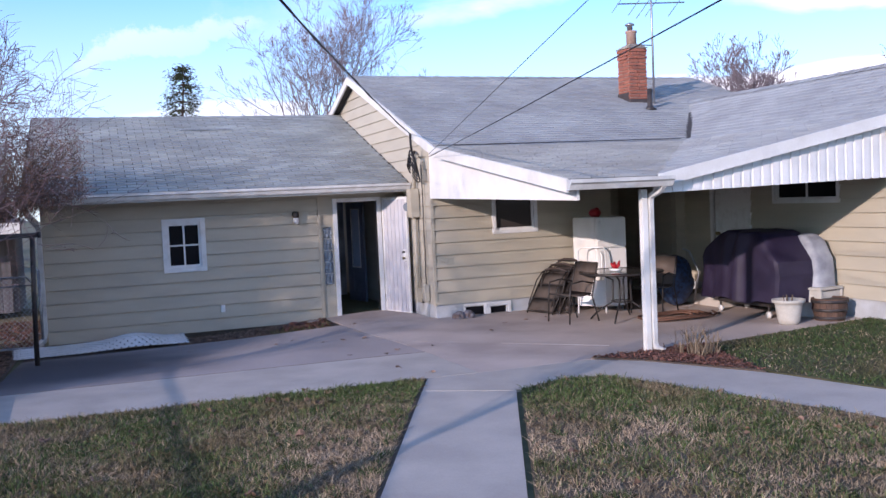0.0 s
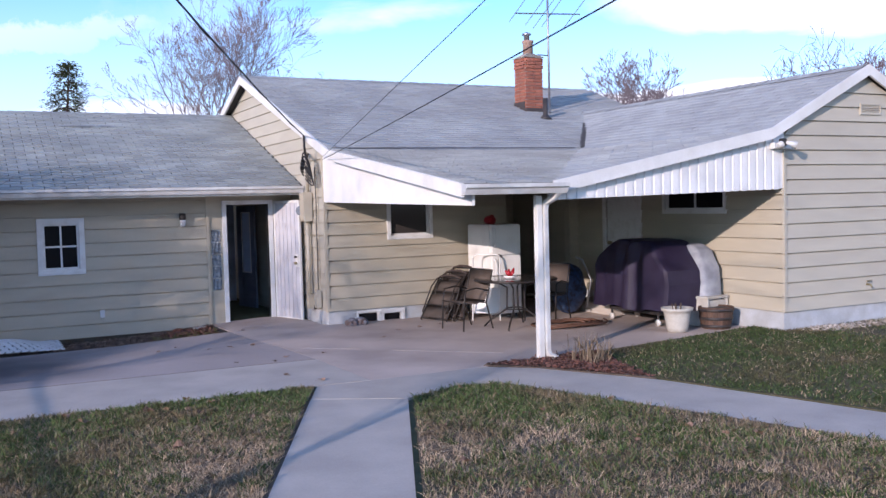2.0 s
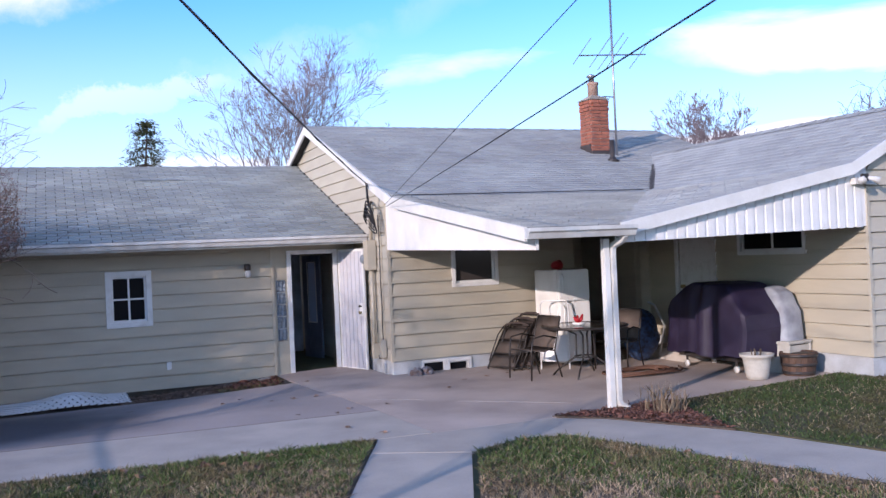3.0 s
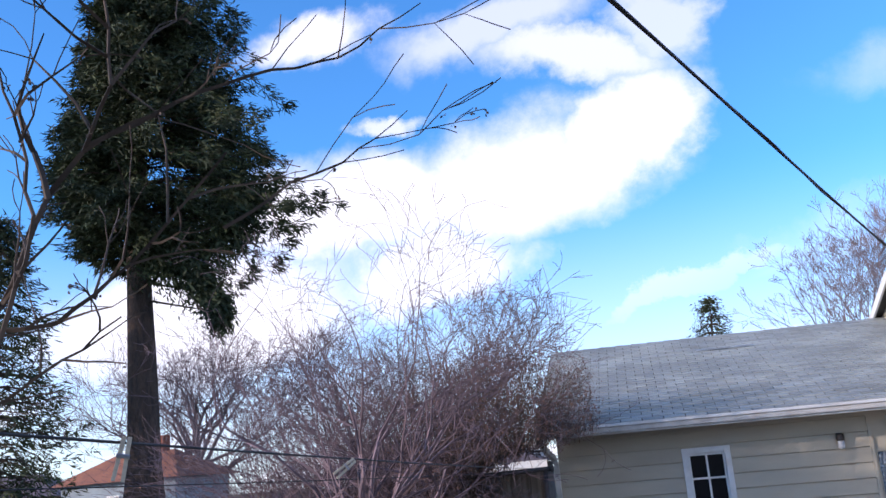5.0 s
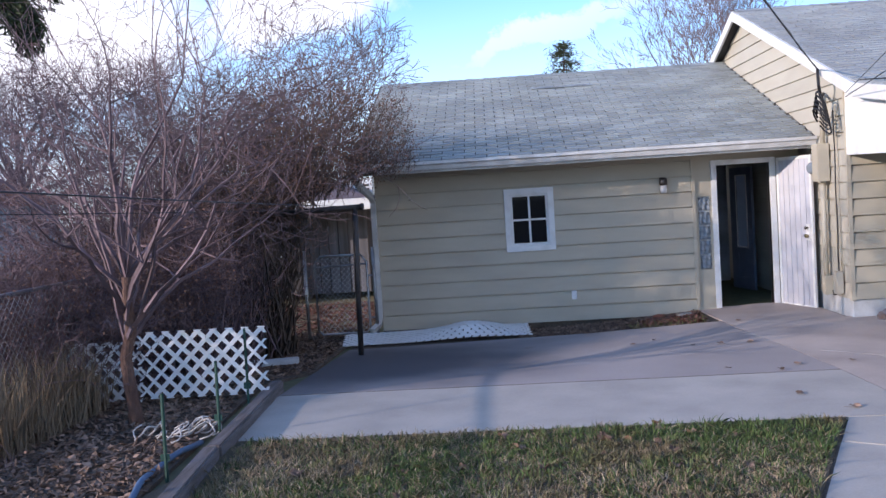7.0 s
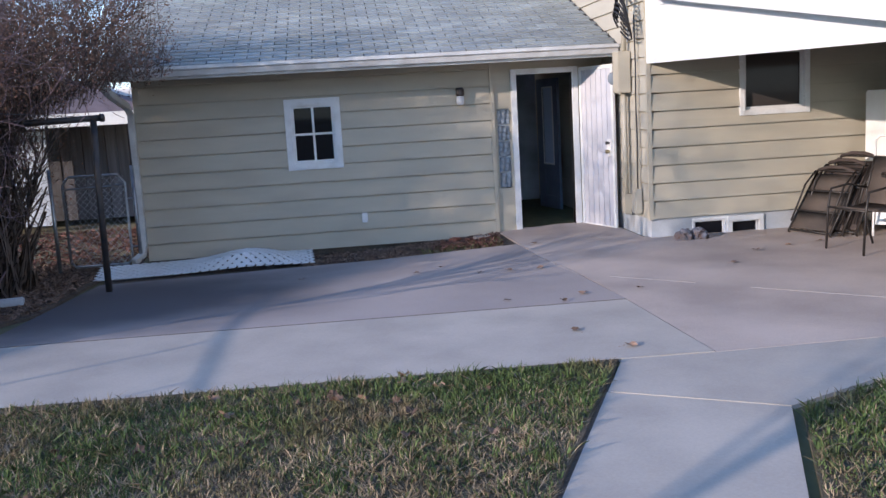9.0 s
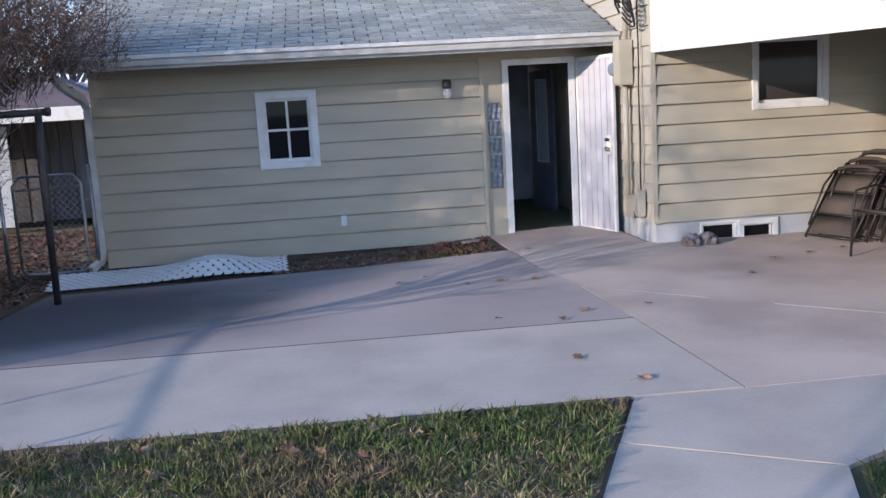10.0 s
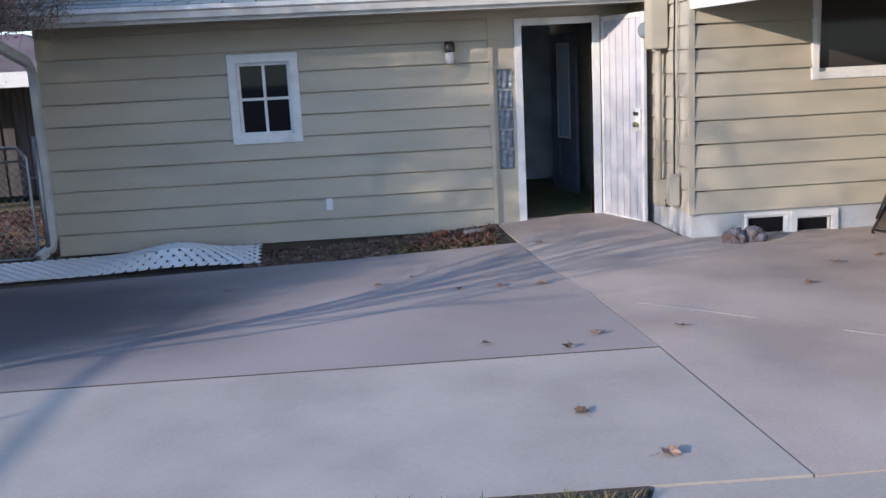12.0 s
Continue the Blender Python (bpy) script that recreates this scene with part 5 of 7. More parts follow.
hose = thing("hose_heap", (4.1, -4.15, 0.065), "heap of rusty brown hose and leaves on the patio", "hose")
rng = random.Random(5)
bm = bmesh.new()
tube(bm, [((0.18 + 0.22 * (i / 60)) * math.cos(i * 0.42) * 1.7, (0.18 + 0.22 * (i / 60)) * math.sin(i * 0.42), 0.02 + 0.03 * abs(math.sin(i * 0.7))) for i in range(61)], 0.016, 6)
part("coil", bm, material("rust_brown_hose", (0.14, 0.068, 0.042), 0.7, bump=0.2), hose, "", True)
BLUEBAG = material("blue_checked_bag", (0.03, 0.07, 0.16), 0.6, second=(0.02, 0.02, 0.03), scale=18, fine=120, bump=0.3)
bag = thing("cushion_bag", (4.95, -2.95, 0.06), "blue and black bag of cushions in the patio corner", "bag")
bm = bmesh.new()
bmesh.ops.create_uvsphere(bm, u_segments=20, v_segments=14, radius=0.36)
for v in bm.verts:
    v.co = Vector((v.co.x * 0.9, v.co.y * 0.7, max(v.co.z * 1.15 + 0.42, 0.02))) + Vector((0, 0, 1)) * 0.0
    v.co += v.co.normalized() * 0.07 * noise.noise(v.co * 4)
part("sack", bm, BLUEBAG, bag, "", True)
bm = bmesh.new()
tube(bm, [(0.25, -0.15, 0.1), (0.36, -0.15, 0.55), (0.22, -0.1, 0.9), (0.12, -0.05, 0.95)], 0.015, 8)
part("frame_bar", bm, METAL, bag, "", True)
for k, (x, y) in enumerate(((1.42, -2.02), (1.60, -2.0))):
    bm = bmesh.new()
    bmesh.ops.create_icosphere(bm, subdivisions=4, radius=0.095)
    for v in bm.verts:
        v.co += v.co.normalized() * (0.03 * noise.noise(v.co * 18 + Vector((k * 7, 0, 0))) + 0.012 * noise.noise(v.co * 60))
        v.co.z = max(v.co.z * 0.85, -0.05)
    ob = part("clump", bm, material("dried_grey_brown_tuft", (0.13, 0.09, 0.08), 0.95, second=(0.20, 0.21, 0.25), scale=14, fine=180, bump=1.0, depth=0.01, spread=0.3))
    ob.name = "dried_tuft"
    ob.matrix_world = pose(x, y, 0.10)
    tagged(ob, "dried grey-brown tuft lying by the basement window", "tuft", "tufts by the basement window")


# ---------- plants ----------
BARK = material("grey_brown_bark", (0.085, 0.062, 0.055), 0.95, second=(0.13, 0.10, 0.09), scale=7, fine=60, stretch=(1, 1, 0.3), bump=0.9, depth=0.02, spread=0.2)
FIR_BARK = material("dark_fir_bark", (0.085, 0.055, 0.042), 0.97, second=(0.05, 0.036, 0.03), scale=3, fine=14, stretch=(3, 3, 0.6), bump=1.0, depth=0.06, spread=0.25)
BARK_RED = material("red_brown_bark", (0.085, 0.045, 0.035), 0.95, second=(0.15, 0.085, 0.062), scale=6, fine=60, stretch=(1, 1, 0.3), bump=0.9, depth=0.02, spread=0.25)
TWIG = material("mauve_brown_twig", (0.115, 0.077, 0.085), 0.9, second=(0.185, 0.128, 0.138), scale=2, fine=40, bump=0.0, island=0.35)
TWIG_DARK = material("dark_vine_stem", (0.062, 0.045, 0.037), 0.92, second=(0.11, 0.078, 0.058), scale=2, fine=40, bump=0.0, island=0.35)
# distance haze is put into this twig colour: paler and bluer than TWIG
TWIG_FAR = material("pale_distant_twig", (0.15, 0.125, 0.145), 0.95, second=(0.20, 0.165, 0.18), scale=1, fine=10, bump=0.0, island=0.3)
RUSSET = material("russet_dead_leaf", (0.23, 0.12, 0.085), 0.9, second=(0.13, 0.077, 0.056), scale=3, fine=40, bump=0.0, island=0.4)
NEEDLE = material("dark_fir_needle", (0.022, 0.036, 0.018), 0.8, second=(0.055, 0.066, 0.024), scale=0.9, fine=6, bump=0.0, island=0.45, spread=0.2)
STRAW_PALE = material("pale_dry_grass", (0.36, 0.33, 0.20), 0.9, second=(0.17, 0.20, 0.09), scale=2, fine=30, bump=0.0, island=0.4)
STRAW = material("dry_straw_grass", (0.26, 0.20, 0.135), 0.9, second=(0.16, 0.115, 0.075), scale=2, fine=30, bump=0.0, island=0.35)
GRASS = material("green_grass_blade", (0.078, 0.118, 0.034), 0.8, second=(0.19, 0.145, 0.085), scale=0.9, fine=9, bump=0.0, island=0.5, spread=0.25, contrast=(0.52, 0.68))
GRASS_DRY = material("tan_grass_blade", (0.42, 0.325, 0.225), 0.85, second=(0.20, 0.155, 0.095), scale=1.3, fine=12, bump=0.0, island=0.4, spread=0.2)


GRASS_GREEN = material("fresh_green_grass_blade", (0.050, 0.080, 0.022), 0.8, second=(0.10, 0.085, 0.042), scale=1.0, fine=9, bump=0.0, island=0.45, spread=0.25, contrast=(0.48, 0.66))


class Twigs:
    """Gathers thin three-sided sticks and small leaf faces for one mesh."""

    def __init__(self, least=0.0022, clip=None):
        self.v, self.f, self.least, self.clip = [], [], least, clip

    def stick(self, a, b, ra, rb):
        d = (b - a)
        if d.length < 1e-4 or (self.clip and not self.clip(b)):
            return
        d.normalize()
        s = d.orthogonal().normalized()
        u = d.cross(s)
        o = len(self.v)
        for p, r in ((a, ra), (b, rb)):
            for c, q in ((1, 0), (-0.5, 0.866), (-0.5, -0.866)):
                self.v.append(tuple(p + (s * c + u * q) * r))
        self.f += [(o, o + 1, o + 4, o + 3), (o + 1, o + 2, o + 5, o + 4), (o + 2, o, o + 3, o + 5)]

    def leaf(self, p, size, rng):
        n = Vector((rng.gauss(0, 1), rng.gauss(0, 1), rng.gauss(0, 1))).normalized()
        s = n.orthogonal().normalized() * size
        t = n.cross(s) * 0.6
        o = len(self.v)
        self.v += [tuple(p), tuple(p + s * 0.5 + t), tuple(p + s), tuple(p + s * 0.5 - t)]
        self.f.append((o, o + 1, o + 2, o + 3))

    def done(self, name, mat, parent):
        return raw(name, self.v, self.f, mat, parent)


def grow(tw, rng, p, d, length, radius, depth, bend=0.25, up=0.15, split=3, angle=0.6, tips=None, keep=0.62, stop=None):
    """A limb that wanders, tapers and forks."""
    steps = min(max(2, int(length / 0.22)), 7) if depth > 1 else 3
    often = min(max(2, int(length / 0.35)), 6) / steps if depth > 1 else 2 / 3
    q, r = p.copy(), radius
    arch = Vector((rng.gauss(0, bend), rng.gauss(0, bend), rng.gauss(0, bend * 0.7))) * 0.55
    for i in range(steps):
        d = (d + arch * (2.0 / steps) + Vector((rng.gauss(0, bend), rng.gauss(0, bend), rng.gauss(0, bend) + up)) * 0.35).normalized()
        if depth > 2 and d.z < 0.2:
            d = (d + Vector((0, 0, 0.3))).normalized()
        e = q + d * (length / steps)
        r2 = max(radius * (1 - 0.55 * (i + 1) / steps), tw.least)
        tw.stick(q, e, r, r2)
        q, r = e, r2
        if depth > 0 and i >= steps * 0.3 and rng.random() < often:
            for _ in range(1 if rng.random() < 0.65 else 2):
                side = Vector((rng.gauss(0, 1), rng.gauss(0, 1), rng.gauss(0, 1)))
                side = (side - d * side.dot(d)).normalized()
                nd = (d * math.cos(angle) + side * math.sin(angle) * rng.uniform(0.7, 1.3)).normalized()
                grow(tw, rng, q, nd, length * keep * rng.uniform(0.7, 1.1), r * 0.62, depth - 1, bend, up, split, angle, tips, keep)
    if tips is not None:
        tips.append(q)
    if depth > 0:
        for _ in range(split - 1):
            side = Vector((rng.gauss(0, 1), rng.gauss(0, 1), rng.gauss(0, 1)))
            nd = (d + side.normalized() * 0.55).normalized()
            grow(tw, rng, q, nd, length * keep * rng.uniform(0.8, 1.1), r * 0.8, depth - 1, bend, up, split, angle, tips, keep)


def bare_tree(name, place, label, seed, height, trunk_r, spread, depth, limbs, mat=BARK, twig=TWIG, trunk_part=0.3, up=0.2, min_angle=0.4, category="tree", group="", keep=0.62, tilt=(0, 0), buds=0, bend=0.4, fork=0.75, thick=0.45, least=0.0022):
    rng = random.Random(seed)
    e = thing(name, place, label, category, group)
    top = Vector((tilt[0], tilt[1], height * trunk_part))
    bm = bmesh.new()
    pts = [Vector((0, 0, -0.1)).lerp(top, i / 6) + Vector((rng.gauss(0, trunk_r * 0.4), rng.gauss(0, trunk_r * 0.4), 0)) * (i > 0) for i in range(7)]
    tube(bm, pts, [trunk_r * (1.35 if i == 0 else 1.05 - 0.06 * i) for i in range(7)], 10)
    part("trunk", bm, mat, e, "", True)
    tw, tips = Twigs(least), []
    for k in range(limbs):
        a = 2 * math.pi * (k + rng.random() * 0.6) / limbs
        tilt_a = rng.uniform(min_angle, min_angle + 0.5) * spread
        d = Vector((math.cos(a) * math.sin(tilt_a), math.sin(a) * math.sin(tilt_a), math.cos(tilt_a)))
        start = pts[-1] if k % 3 == 0 else pts[-1].lerp(pts[3], rng.random())
        grow(tw, rng, start, d, height * (1 - trunk_part) * rng.uniform(0.38, 0.60), trunk_r * thick, depth, bend, up, 2, fork, tips, keep)
    tagged(tw.done("crown", twig, e), "", "", "", "stuff")
    if buds:
        lw = Twigs()
        for p in tips:
            if rng.random() < buds:
                lw.leaf(p, 0.018, rng), lw.leaf(p, 0.016, rng), lw.leaf(p, 0.014, rng)
        tagged(lw.done("withered_fruit", TWIG_DARK, e), "", "", "", "stuff")
    return e


# small bare fruit tree in the garden bed
bare_tree("fruit_tree", (-6.25, -5.55, 0.06), "bare many-limbed fruit tree in the garden bed", 29, 4.5, 0.058, 1.35, 4, 20, BARK_RED, TWIG, 0.28, 0.16, 0.20, keep=0.64, bend=0.42, fork=0.85, thick=0.42)
# tree whose limbs overhang the lawn
def spreading_tree(place, limbs, label, seed):
    """A low-forked fruit tree: bent limbs from (x, y, z) bends, each with its own side twigs and withered fruit."""
    rng = random.Random(seed)
    e = thing("fruit_tree", place, label, "tree")
    base = Vector(place)
    bm = bmesh.new()
    fork = Vector((0.20, 0.75, 1.45))
    tube(bm, [Vector((0, 0, -0.1)), Vector((0.04, 0.10, 0.45)), Vector((0.12, 0.38, 1.0)), fork], [0.12, 0.095, 0.085, 0.075], 10)
    part("trunk", bm, BARK, e, "", True)
    tw, fruit = Twigs(0.0028), Twigs()
    for bends, thick, joined in limbs:
        line = ([fork] if joined else []) + [Vector(p) - base for p in bends]
        fine = []
        for p, q in zip(line, line[1:]):
            k = max(2, int((q - p).length / 0.10))
            fine += [p.lerp(q, i / k) + Vector((rng.gauss(0, 1), rng.gauss(0, 1), rng.gauss(0, 1))) * 0.007 for i in range(k)]
        fine.append(line[-1])
        n, tips = len(fine) - 1, []
        for i in range(n):
            tw.stick(fine[i], fine[i + 1], thick * (1 - 0.8 * i / n), thick * (1 - 0.8 * (i + 1) / n))
            if i > n * 0.15 and rng.random() < 0.7:
                d = (fine[i + 1] - fine[i]).normalized()
                side = Vector((rng.gauss(0, 1), rng.gauss(0, 1), rng.gauss(0.3, 1)))
                side = (side - d * side.dot(d)).normalized()
                grow(tw, rng, fine[i], (d * 0.75 + side * 0.66).normalized(), rng.uniform(0.15, 0.5), thick * 0.30, rng.choice((0, 1, 1)), 0.35, 0.08, 2, 0.6, tips, 0.6)
        for p in tips + fine[n // 2::5]:
            if rng.random() < 0.32:
                for _ in range(4):
                    fruit.leaf(p + Vector((rng.gauss(0, 0.006), rng.gauss(0, 0.006), -0.02 + rng.gauss(0, 0.006))), 0.016, rng)
    tagged(tw.done("crown", TWIG_DARK, e), "", "", "", "stuff")
    tagged(fruit.done("withered_fruit", TWIG_DARK, e), "", "", "", "stuff")
    return e


spreading_tree((-6.95, -12.6, 0.02), (
    ([(-6.24, -10.85, 2.73), (-5.97, -10.92, 3.16), (-5.76, -10.98, 3.34), (-5.57, -11.09, 3.56), (-5.46, -11.31, 3.82)], 0.034, True),
    ([(-5.97, -10.92, 3.16), (-5.94, -11.18, 3.49), (-5.74, -11.3, 3.73)], 0.018, False),
    ([(-6.31, -10.76, 2.63), (-6.06, -10.71, 2.65), (-5.72, -10.67, 2.88), (-5.42, -10.71, 3.14), (-5.19, -10.78, 3.3)], 0.028, True),
    ([(-6.33, -10.72, 2.31), (-6.06, -10.67, 2.48), (-5.83, -10.56, 2.67)], 0.024, True),
    ([(-5.76, -10.98, 3.34), (-5.5, -10.9, 3.49), (-5.07, -10.77, 3.66), (-4.68, -10.66, 3.71), (-4.28, -10.67, 3.91)], 0.014, False),
    ([(-5.24, -10.69, 2.99), (-5.0, -10.54, 3.2), (-4.75, -10.49, 3.27), (-4.44, -10.4, 3.52)], 0.011, False),
    ([(-6.14, -10.99, 2.55), (-5.93, -11.07, 2.94), (-5.84, -11.27, 3.29), (-5.8, -11.49, 3.51)], 0.026, True)), "bare fruit tree with withered fruit beside the lawn", 23)


def thicket(name, places, label, seed, height, count, twig, leaf_mat=None, leaf_count=0, leaf_zone=None, category="shrub", depth=3, lean=(0, 0), radius=0.02, spread=0.5, clip=None, leaf_size=(0.012, 0.030)):
    rng = random.Random(seed)
    e = thing(name, (places[0][0], places[0][1], gz(places[0][0], places[0][1])), label, category)
    base = Vector((places[0][0], places[0][1], 0))
    tw, tips = Twigs(0.0022, (lambda p: clip(p + base)) if clip else None), []
    for k in range(count):
        x, y = rng.choice(places)
        p = Vector((x + rng.gauss(0, 0.22), y + rng.gauss(0, 0.22), -0.05)) - base
        d = Vector((rng.gauss(lean[0], spread), rng.gauss(lean[1], spread), 1.3)).normalized()
        grow(tw, rng, p, d, height * rng.uniform(0.5, 0.75), radius * rng.uniform(0.7, 1.3), depth, 0.3, 0.0, 2, 0.55, tips, 0.55)
    tagged(tw.done("crown", twig, e), "", "", "", "stuff")
    if leaf_mat:
        lw = Twigs()
        pool = [t for t in tips if (not leaf_zone or leaf_zone(t + base)) and (not clip or clip(t + base))]
        for _ in range(leaf_count if pool else 0):
            c = rng.choice(pool)
            lw.leaf(c + Vector((rng.gauss(0, 0.07), rng.gauss(0, 0.07), rng.gauss(-0.03, 0.08))), rng.uniform(*leaf_size), rng)
        tagged(lw.done("foliage", leaf_mat, e), "", "", "", "stuff")
    return e


def clear_gate(p):
    """Plants keep off the gate and the wall; only their heads hang over the eave."""
    return p.x < -5.75 or (p.z > 1.95 + 0.25 * (p.x + 5.75) and p.x < -4.1 and p.y < 0.4) and p.z > (2.5 if p.y > -0.75 else 0)


thicket("lilac_thicket", [(-6.5, -2.4), (-6.9, -1.6), (-7.6, -2.6), (-7.1, -2.9), (-8.0, -1.6)], "dense bare mauve-brown thicket behind the lattice", 3, 3.0, 230, TWIG, RUSSET, 2500, None, depth=3, spread=0.5, radius=0.016, clip=clear_gate)
thicket("vine_shrub", [(-6.0, -1.5), (-6.3, -1.1), (-5.95, -2.0)], "dark tangled vine shrub leaning over the garage eave", 8, 3.0, 230, TWIG_DARK, RUSSET, 34000, lambda p: p.z > 1.7 and p.x > -6.4, depth=3, lean=(0.30, 0.03), radius=0.018, spread=0.36, clip=clear_gate, leaf_size=(0.010, 0.024))
thicket("hedge_thicket", [(-7.6, -4.1), (-7.65, -4.6), (-7.7, -5.1), (-7.9, -5.6), (-8.1, -4.4), (-7.8, -3.6)], "tall bare brown hedge along the fence", 41, 1.25, 420, TWIG, RUSSET, 9000, None, depth=3, spread=0.5, radius=0.012, leaf_size=(0.010, 0.022))
thicket("bramble_shrub", [(-6.3, -3.5), (-7.0, -3.8), (-6.6, -3.0), (-7.6, -4.1), (-6.1, -2.9)], "low dense brown bramble behind the lattice", 52, 1.45, 300, TWIG, RUSSET, 14000, None, depth=3, spread=0.6, radius=0.012, clip=clear_gate, leaf_size=(0.010, 0.024))
thicket("low_shrub", [(-6.7, -0.6), (-7.4, -1.2), (-8.1, -2.0)], "low dark shrub in the side yard", 14, 2.0, 80, TWIG_DARK, RUSSET, 3000, None, depth=3, spread=0.5, clip=clear_gate)


# ---------- conifers ----------
def conifer(name, place, label, seed, height, clear, trunk_r, reach, whorls, per, droop=0.25, mat=NEEDLE, sprig=0.55, lobes=0.0, fill=26, hang=(), skew=0.0):
    rng = random.Random(seed)
    e = thing(name, place, label, "tree", "conifers")
    bm = bmesh.new()
    tube(bm, [(0.15 * math.sin(i), 0.1 * math.cos(i * 1.3), height * i / 8 - 0.3) for i in range(9)], [trunk_r * (1.45 if i == 0 else 1.02 - 0.115 * i) for i in range(9)], 12)
    part("trunk", bm, FIR_BARK, e, "", True)
    limbs, tw = Twigs(), Twigs()
    for w in range(whorls):
        f = (w + 0.5) / whorls
        z = clear + (height - clear) * f
        prof = (1 - f) ** 0.75 * (0.55 + 0.45 * min(1, f * 6))
        for k in range(per):
            a = rng.uniform(0, 2 * math.pi)
            L = reach * prof * rng.uniform(0.6, 1.1) * (1 + lobes * math.sin(3 * a + w * 0.4)) * (1 + skew * (0.75 * math.cos(a) + 0.66 * math.sin(a))) + 0.25
            d = Vector((math.cos(a), math.sin(a), 0))
            prev = Vector((0, 0, z))
            for s in range(1, 6):
                g = s / 5
                q = Vector((d.x * L * g, d.y * L * g, z + L * (0.12 * g - droop * g * g) + rng.gauss(0, 0.05)))
                limbs.stick(prev, q, 0.05 * (1 - g) + 0.015, 0.05 * (0.8 - 0.8 * g) + 0.012)
                prev = q
                if s < 2:
                    continue
                tufts = [q + Vector((rng.gauss(0, 0.36), rng.gauss(0, 0.36), rng.gauss(-0.12, 0.24))) * (0.5 + 0.5 * L / reach) for _ in range(4)]
                for m in range(int(fill * g * 0.42)):
                    c = tufts[m % 4] + Vector((rng.gauss(0, 0.15), rng.gauss(0, 0.15), rng.gauss(0, 0.11)))
                    t = (d * 0.8 + Vector((rng.gauss(0, 0.6), rng.gauss(0, 0.6), rng.gauss(-0.35, 0.45)))).normalized() * sprig * rng.uniform(0.5, 1.2)
                    n = t.cross(Vector((rng.gauss(0, 1), rng.gauss(0, 1), rng.gauss(0, 1)))).normalized() * sprig * 0.075
                    o = len(tw.v)
                    tw.v += [tuple(c), tuple(c + t * 0.5 + n), tuple(c + t), tuple(c + t * 0.45 - n)]
                    tw.f.append((o, o + 1, o + 2, o + 3))
    for x, y, z, r in hang:                              # heavy hanging boughs
        for _ in range(int(1700 * r)):
            c = Vector((x + rng.gauss(0, r * 0.5), y + rng.gauss(0, r * 0.5), z + rng.gauss(0, r * 0.6)))
            t = Vector((rng.gauss(0.3, 0.7), rng.gauss(0, 0.7), rng.gauss(-0.7, 0.5))).normalized() * sprig * rng.uniform(0.5, 1.1)
            n = t.cross(Vector((rng.gauss(0, 1), rng.gauss(0, 1), rng.gauss(0, 1)))).normalized() * sprig * 0.10
            o = len(tw.v)
            tw.v += [tuple(c), tuple(c + t * 0.5 + n), tuple(c + t), tuple(c + t * 0.45 - n)]
            tw.f.append((o, o + 1, o + 2, o + 3))
        limbs.stick(Vector((0, 0, z + 1.2)), Vector((x, y, z + 0.2)), 0.06, 0.02)
    tagged(limbs.done("bough", FIR_BARK, e), "", "", "", "stuff")
    tagged(tw.done("crown", mat, e), "", "", "", "stuff")
    return e


conifer("fir_tree", (-21.6, 17.5, 0.0), "tall dark fir with a long bare trunk", 4, 27, 11.3, 0.70, 5.0, 26, 15, 0.32, lobes=0.30, skew=0.42, sprig=0.40, fill=420, hang=((2.0, -0.6, 10.4, 0.9), (2.8, -0.4, 9.6, 0.8), (3.3, -0.5, 8.8, 0.6), (3.5, -0.4, 8.1, 0.45), (3.9, -0.2, 11.6, 1.0), (4.3, 0.0, 12.6, 0.9), (1.2, -1.0, 10.8, 0.9)))
conifer("spruce_tree", (-25.2, 14.0, 0.0), "dark drooping spruce on the neighbouring lawn", 5, 12.2, 2.3, 0.30, 3.0, 20, 8, 0.46, sprig=0.36, fill=95)
conifer("spruce_tree", (-36.0, 20.0, 0.0), "tall dark spruce behind another", 9, 19, 2.0, 0.4, 5.2, 20, 9, 0.4, sprig=0.6, fill=45)
conifer("spruce_tree", (3.2, 60.0, 0.0), "distant spruce rising over the garage roof", 6, 13.6, 1.5, 0.3, 2.7, 18, 7, 0.34, sprig=0.40, fill=55)
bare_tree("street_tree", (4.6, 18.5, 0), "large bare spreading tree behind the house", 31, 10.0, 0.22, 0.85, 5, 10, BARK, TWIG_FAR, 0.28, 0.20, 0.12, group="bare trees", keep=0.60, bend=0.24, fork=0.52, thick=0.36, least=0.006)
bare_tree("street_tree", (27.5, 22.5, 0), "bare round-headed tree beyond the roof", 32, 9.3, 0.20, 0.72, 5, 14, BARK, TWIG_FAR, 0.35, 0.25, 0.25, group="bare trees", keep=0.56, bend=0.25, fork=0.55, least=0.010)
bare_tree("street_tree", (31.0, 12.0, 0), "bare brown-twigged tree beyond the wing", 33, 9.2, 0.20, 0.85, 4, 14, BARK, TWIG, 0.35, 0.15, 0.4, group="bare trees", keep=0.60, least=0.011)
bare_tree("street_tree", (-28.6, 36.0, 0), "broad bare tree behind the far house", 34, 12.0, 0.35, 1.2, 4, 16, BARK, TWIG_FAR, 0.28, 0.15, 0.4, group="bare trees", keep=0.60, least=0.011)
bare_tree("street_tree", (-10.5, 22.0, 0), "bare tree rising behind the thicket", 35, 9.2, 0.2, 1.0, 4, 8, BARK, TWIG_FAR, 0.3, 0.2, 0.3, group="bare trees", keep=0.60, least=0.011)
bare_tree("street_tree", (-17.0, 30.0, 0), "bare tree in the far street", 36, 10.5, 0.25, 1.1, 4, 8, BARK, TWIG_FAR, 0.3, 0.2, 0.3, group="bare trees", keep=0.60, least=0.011)

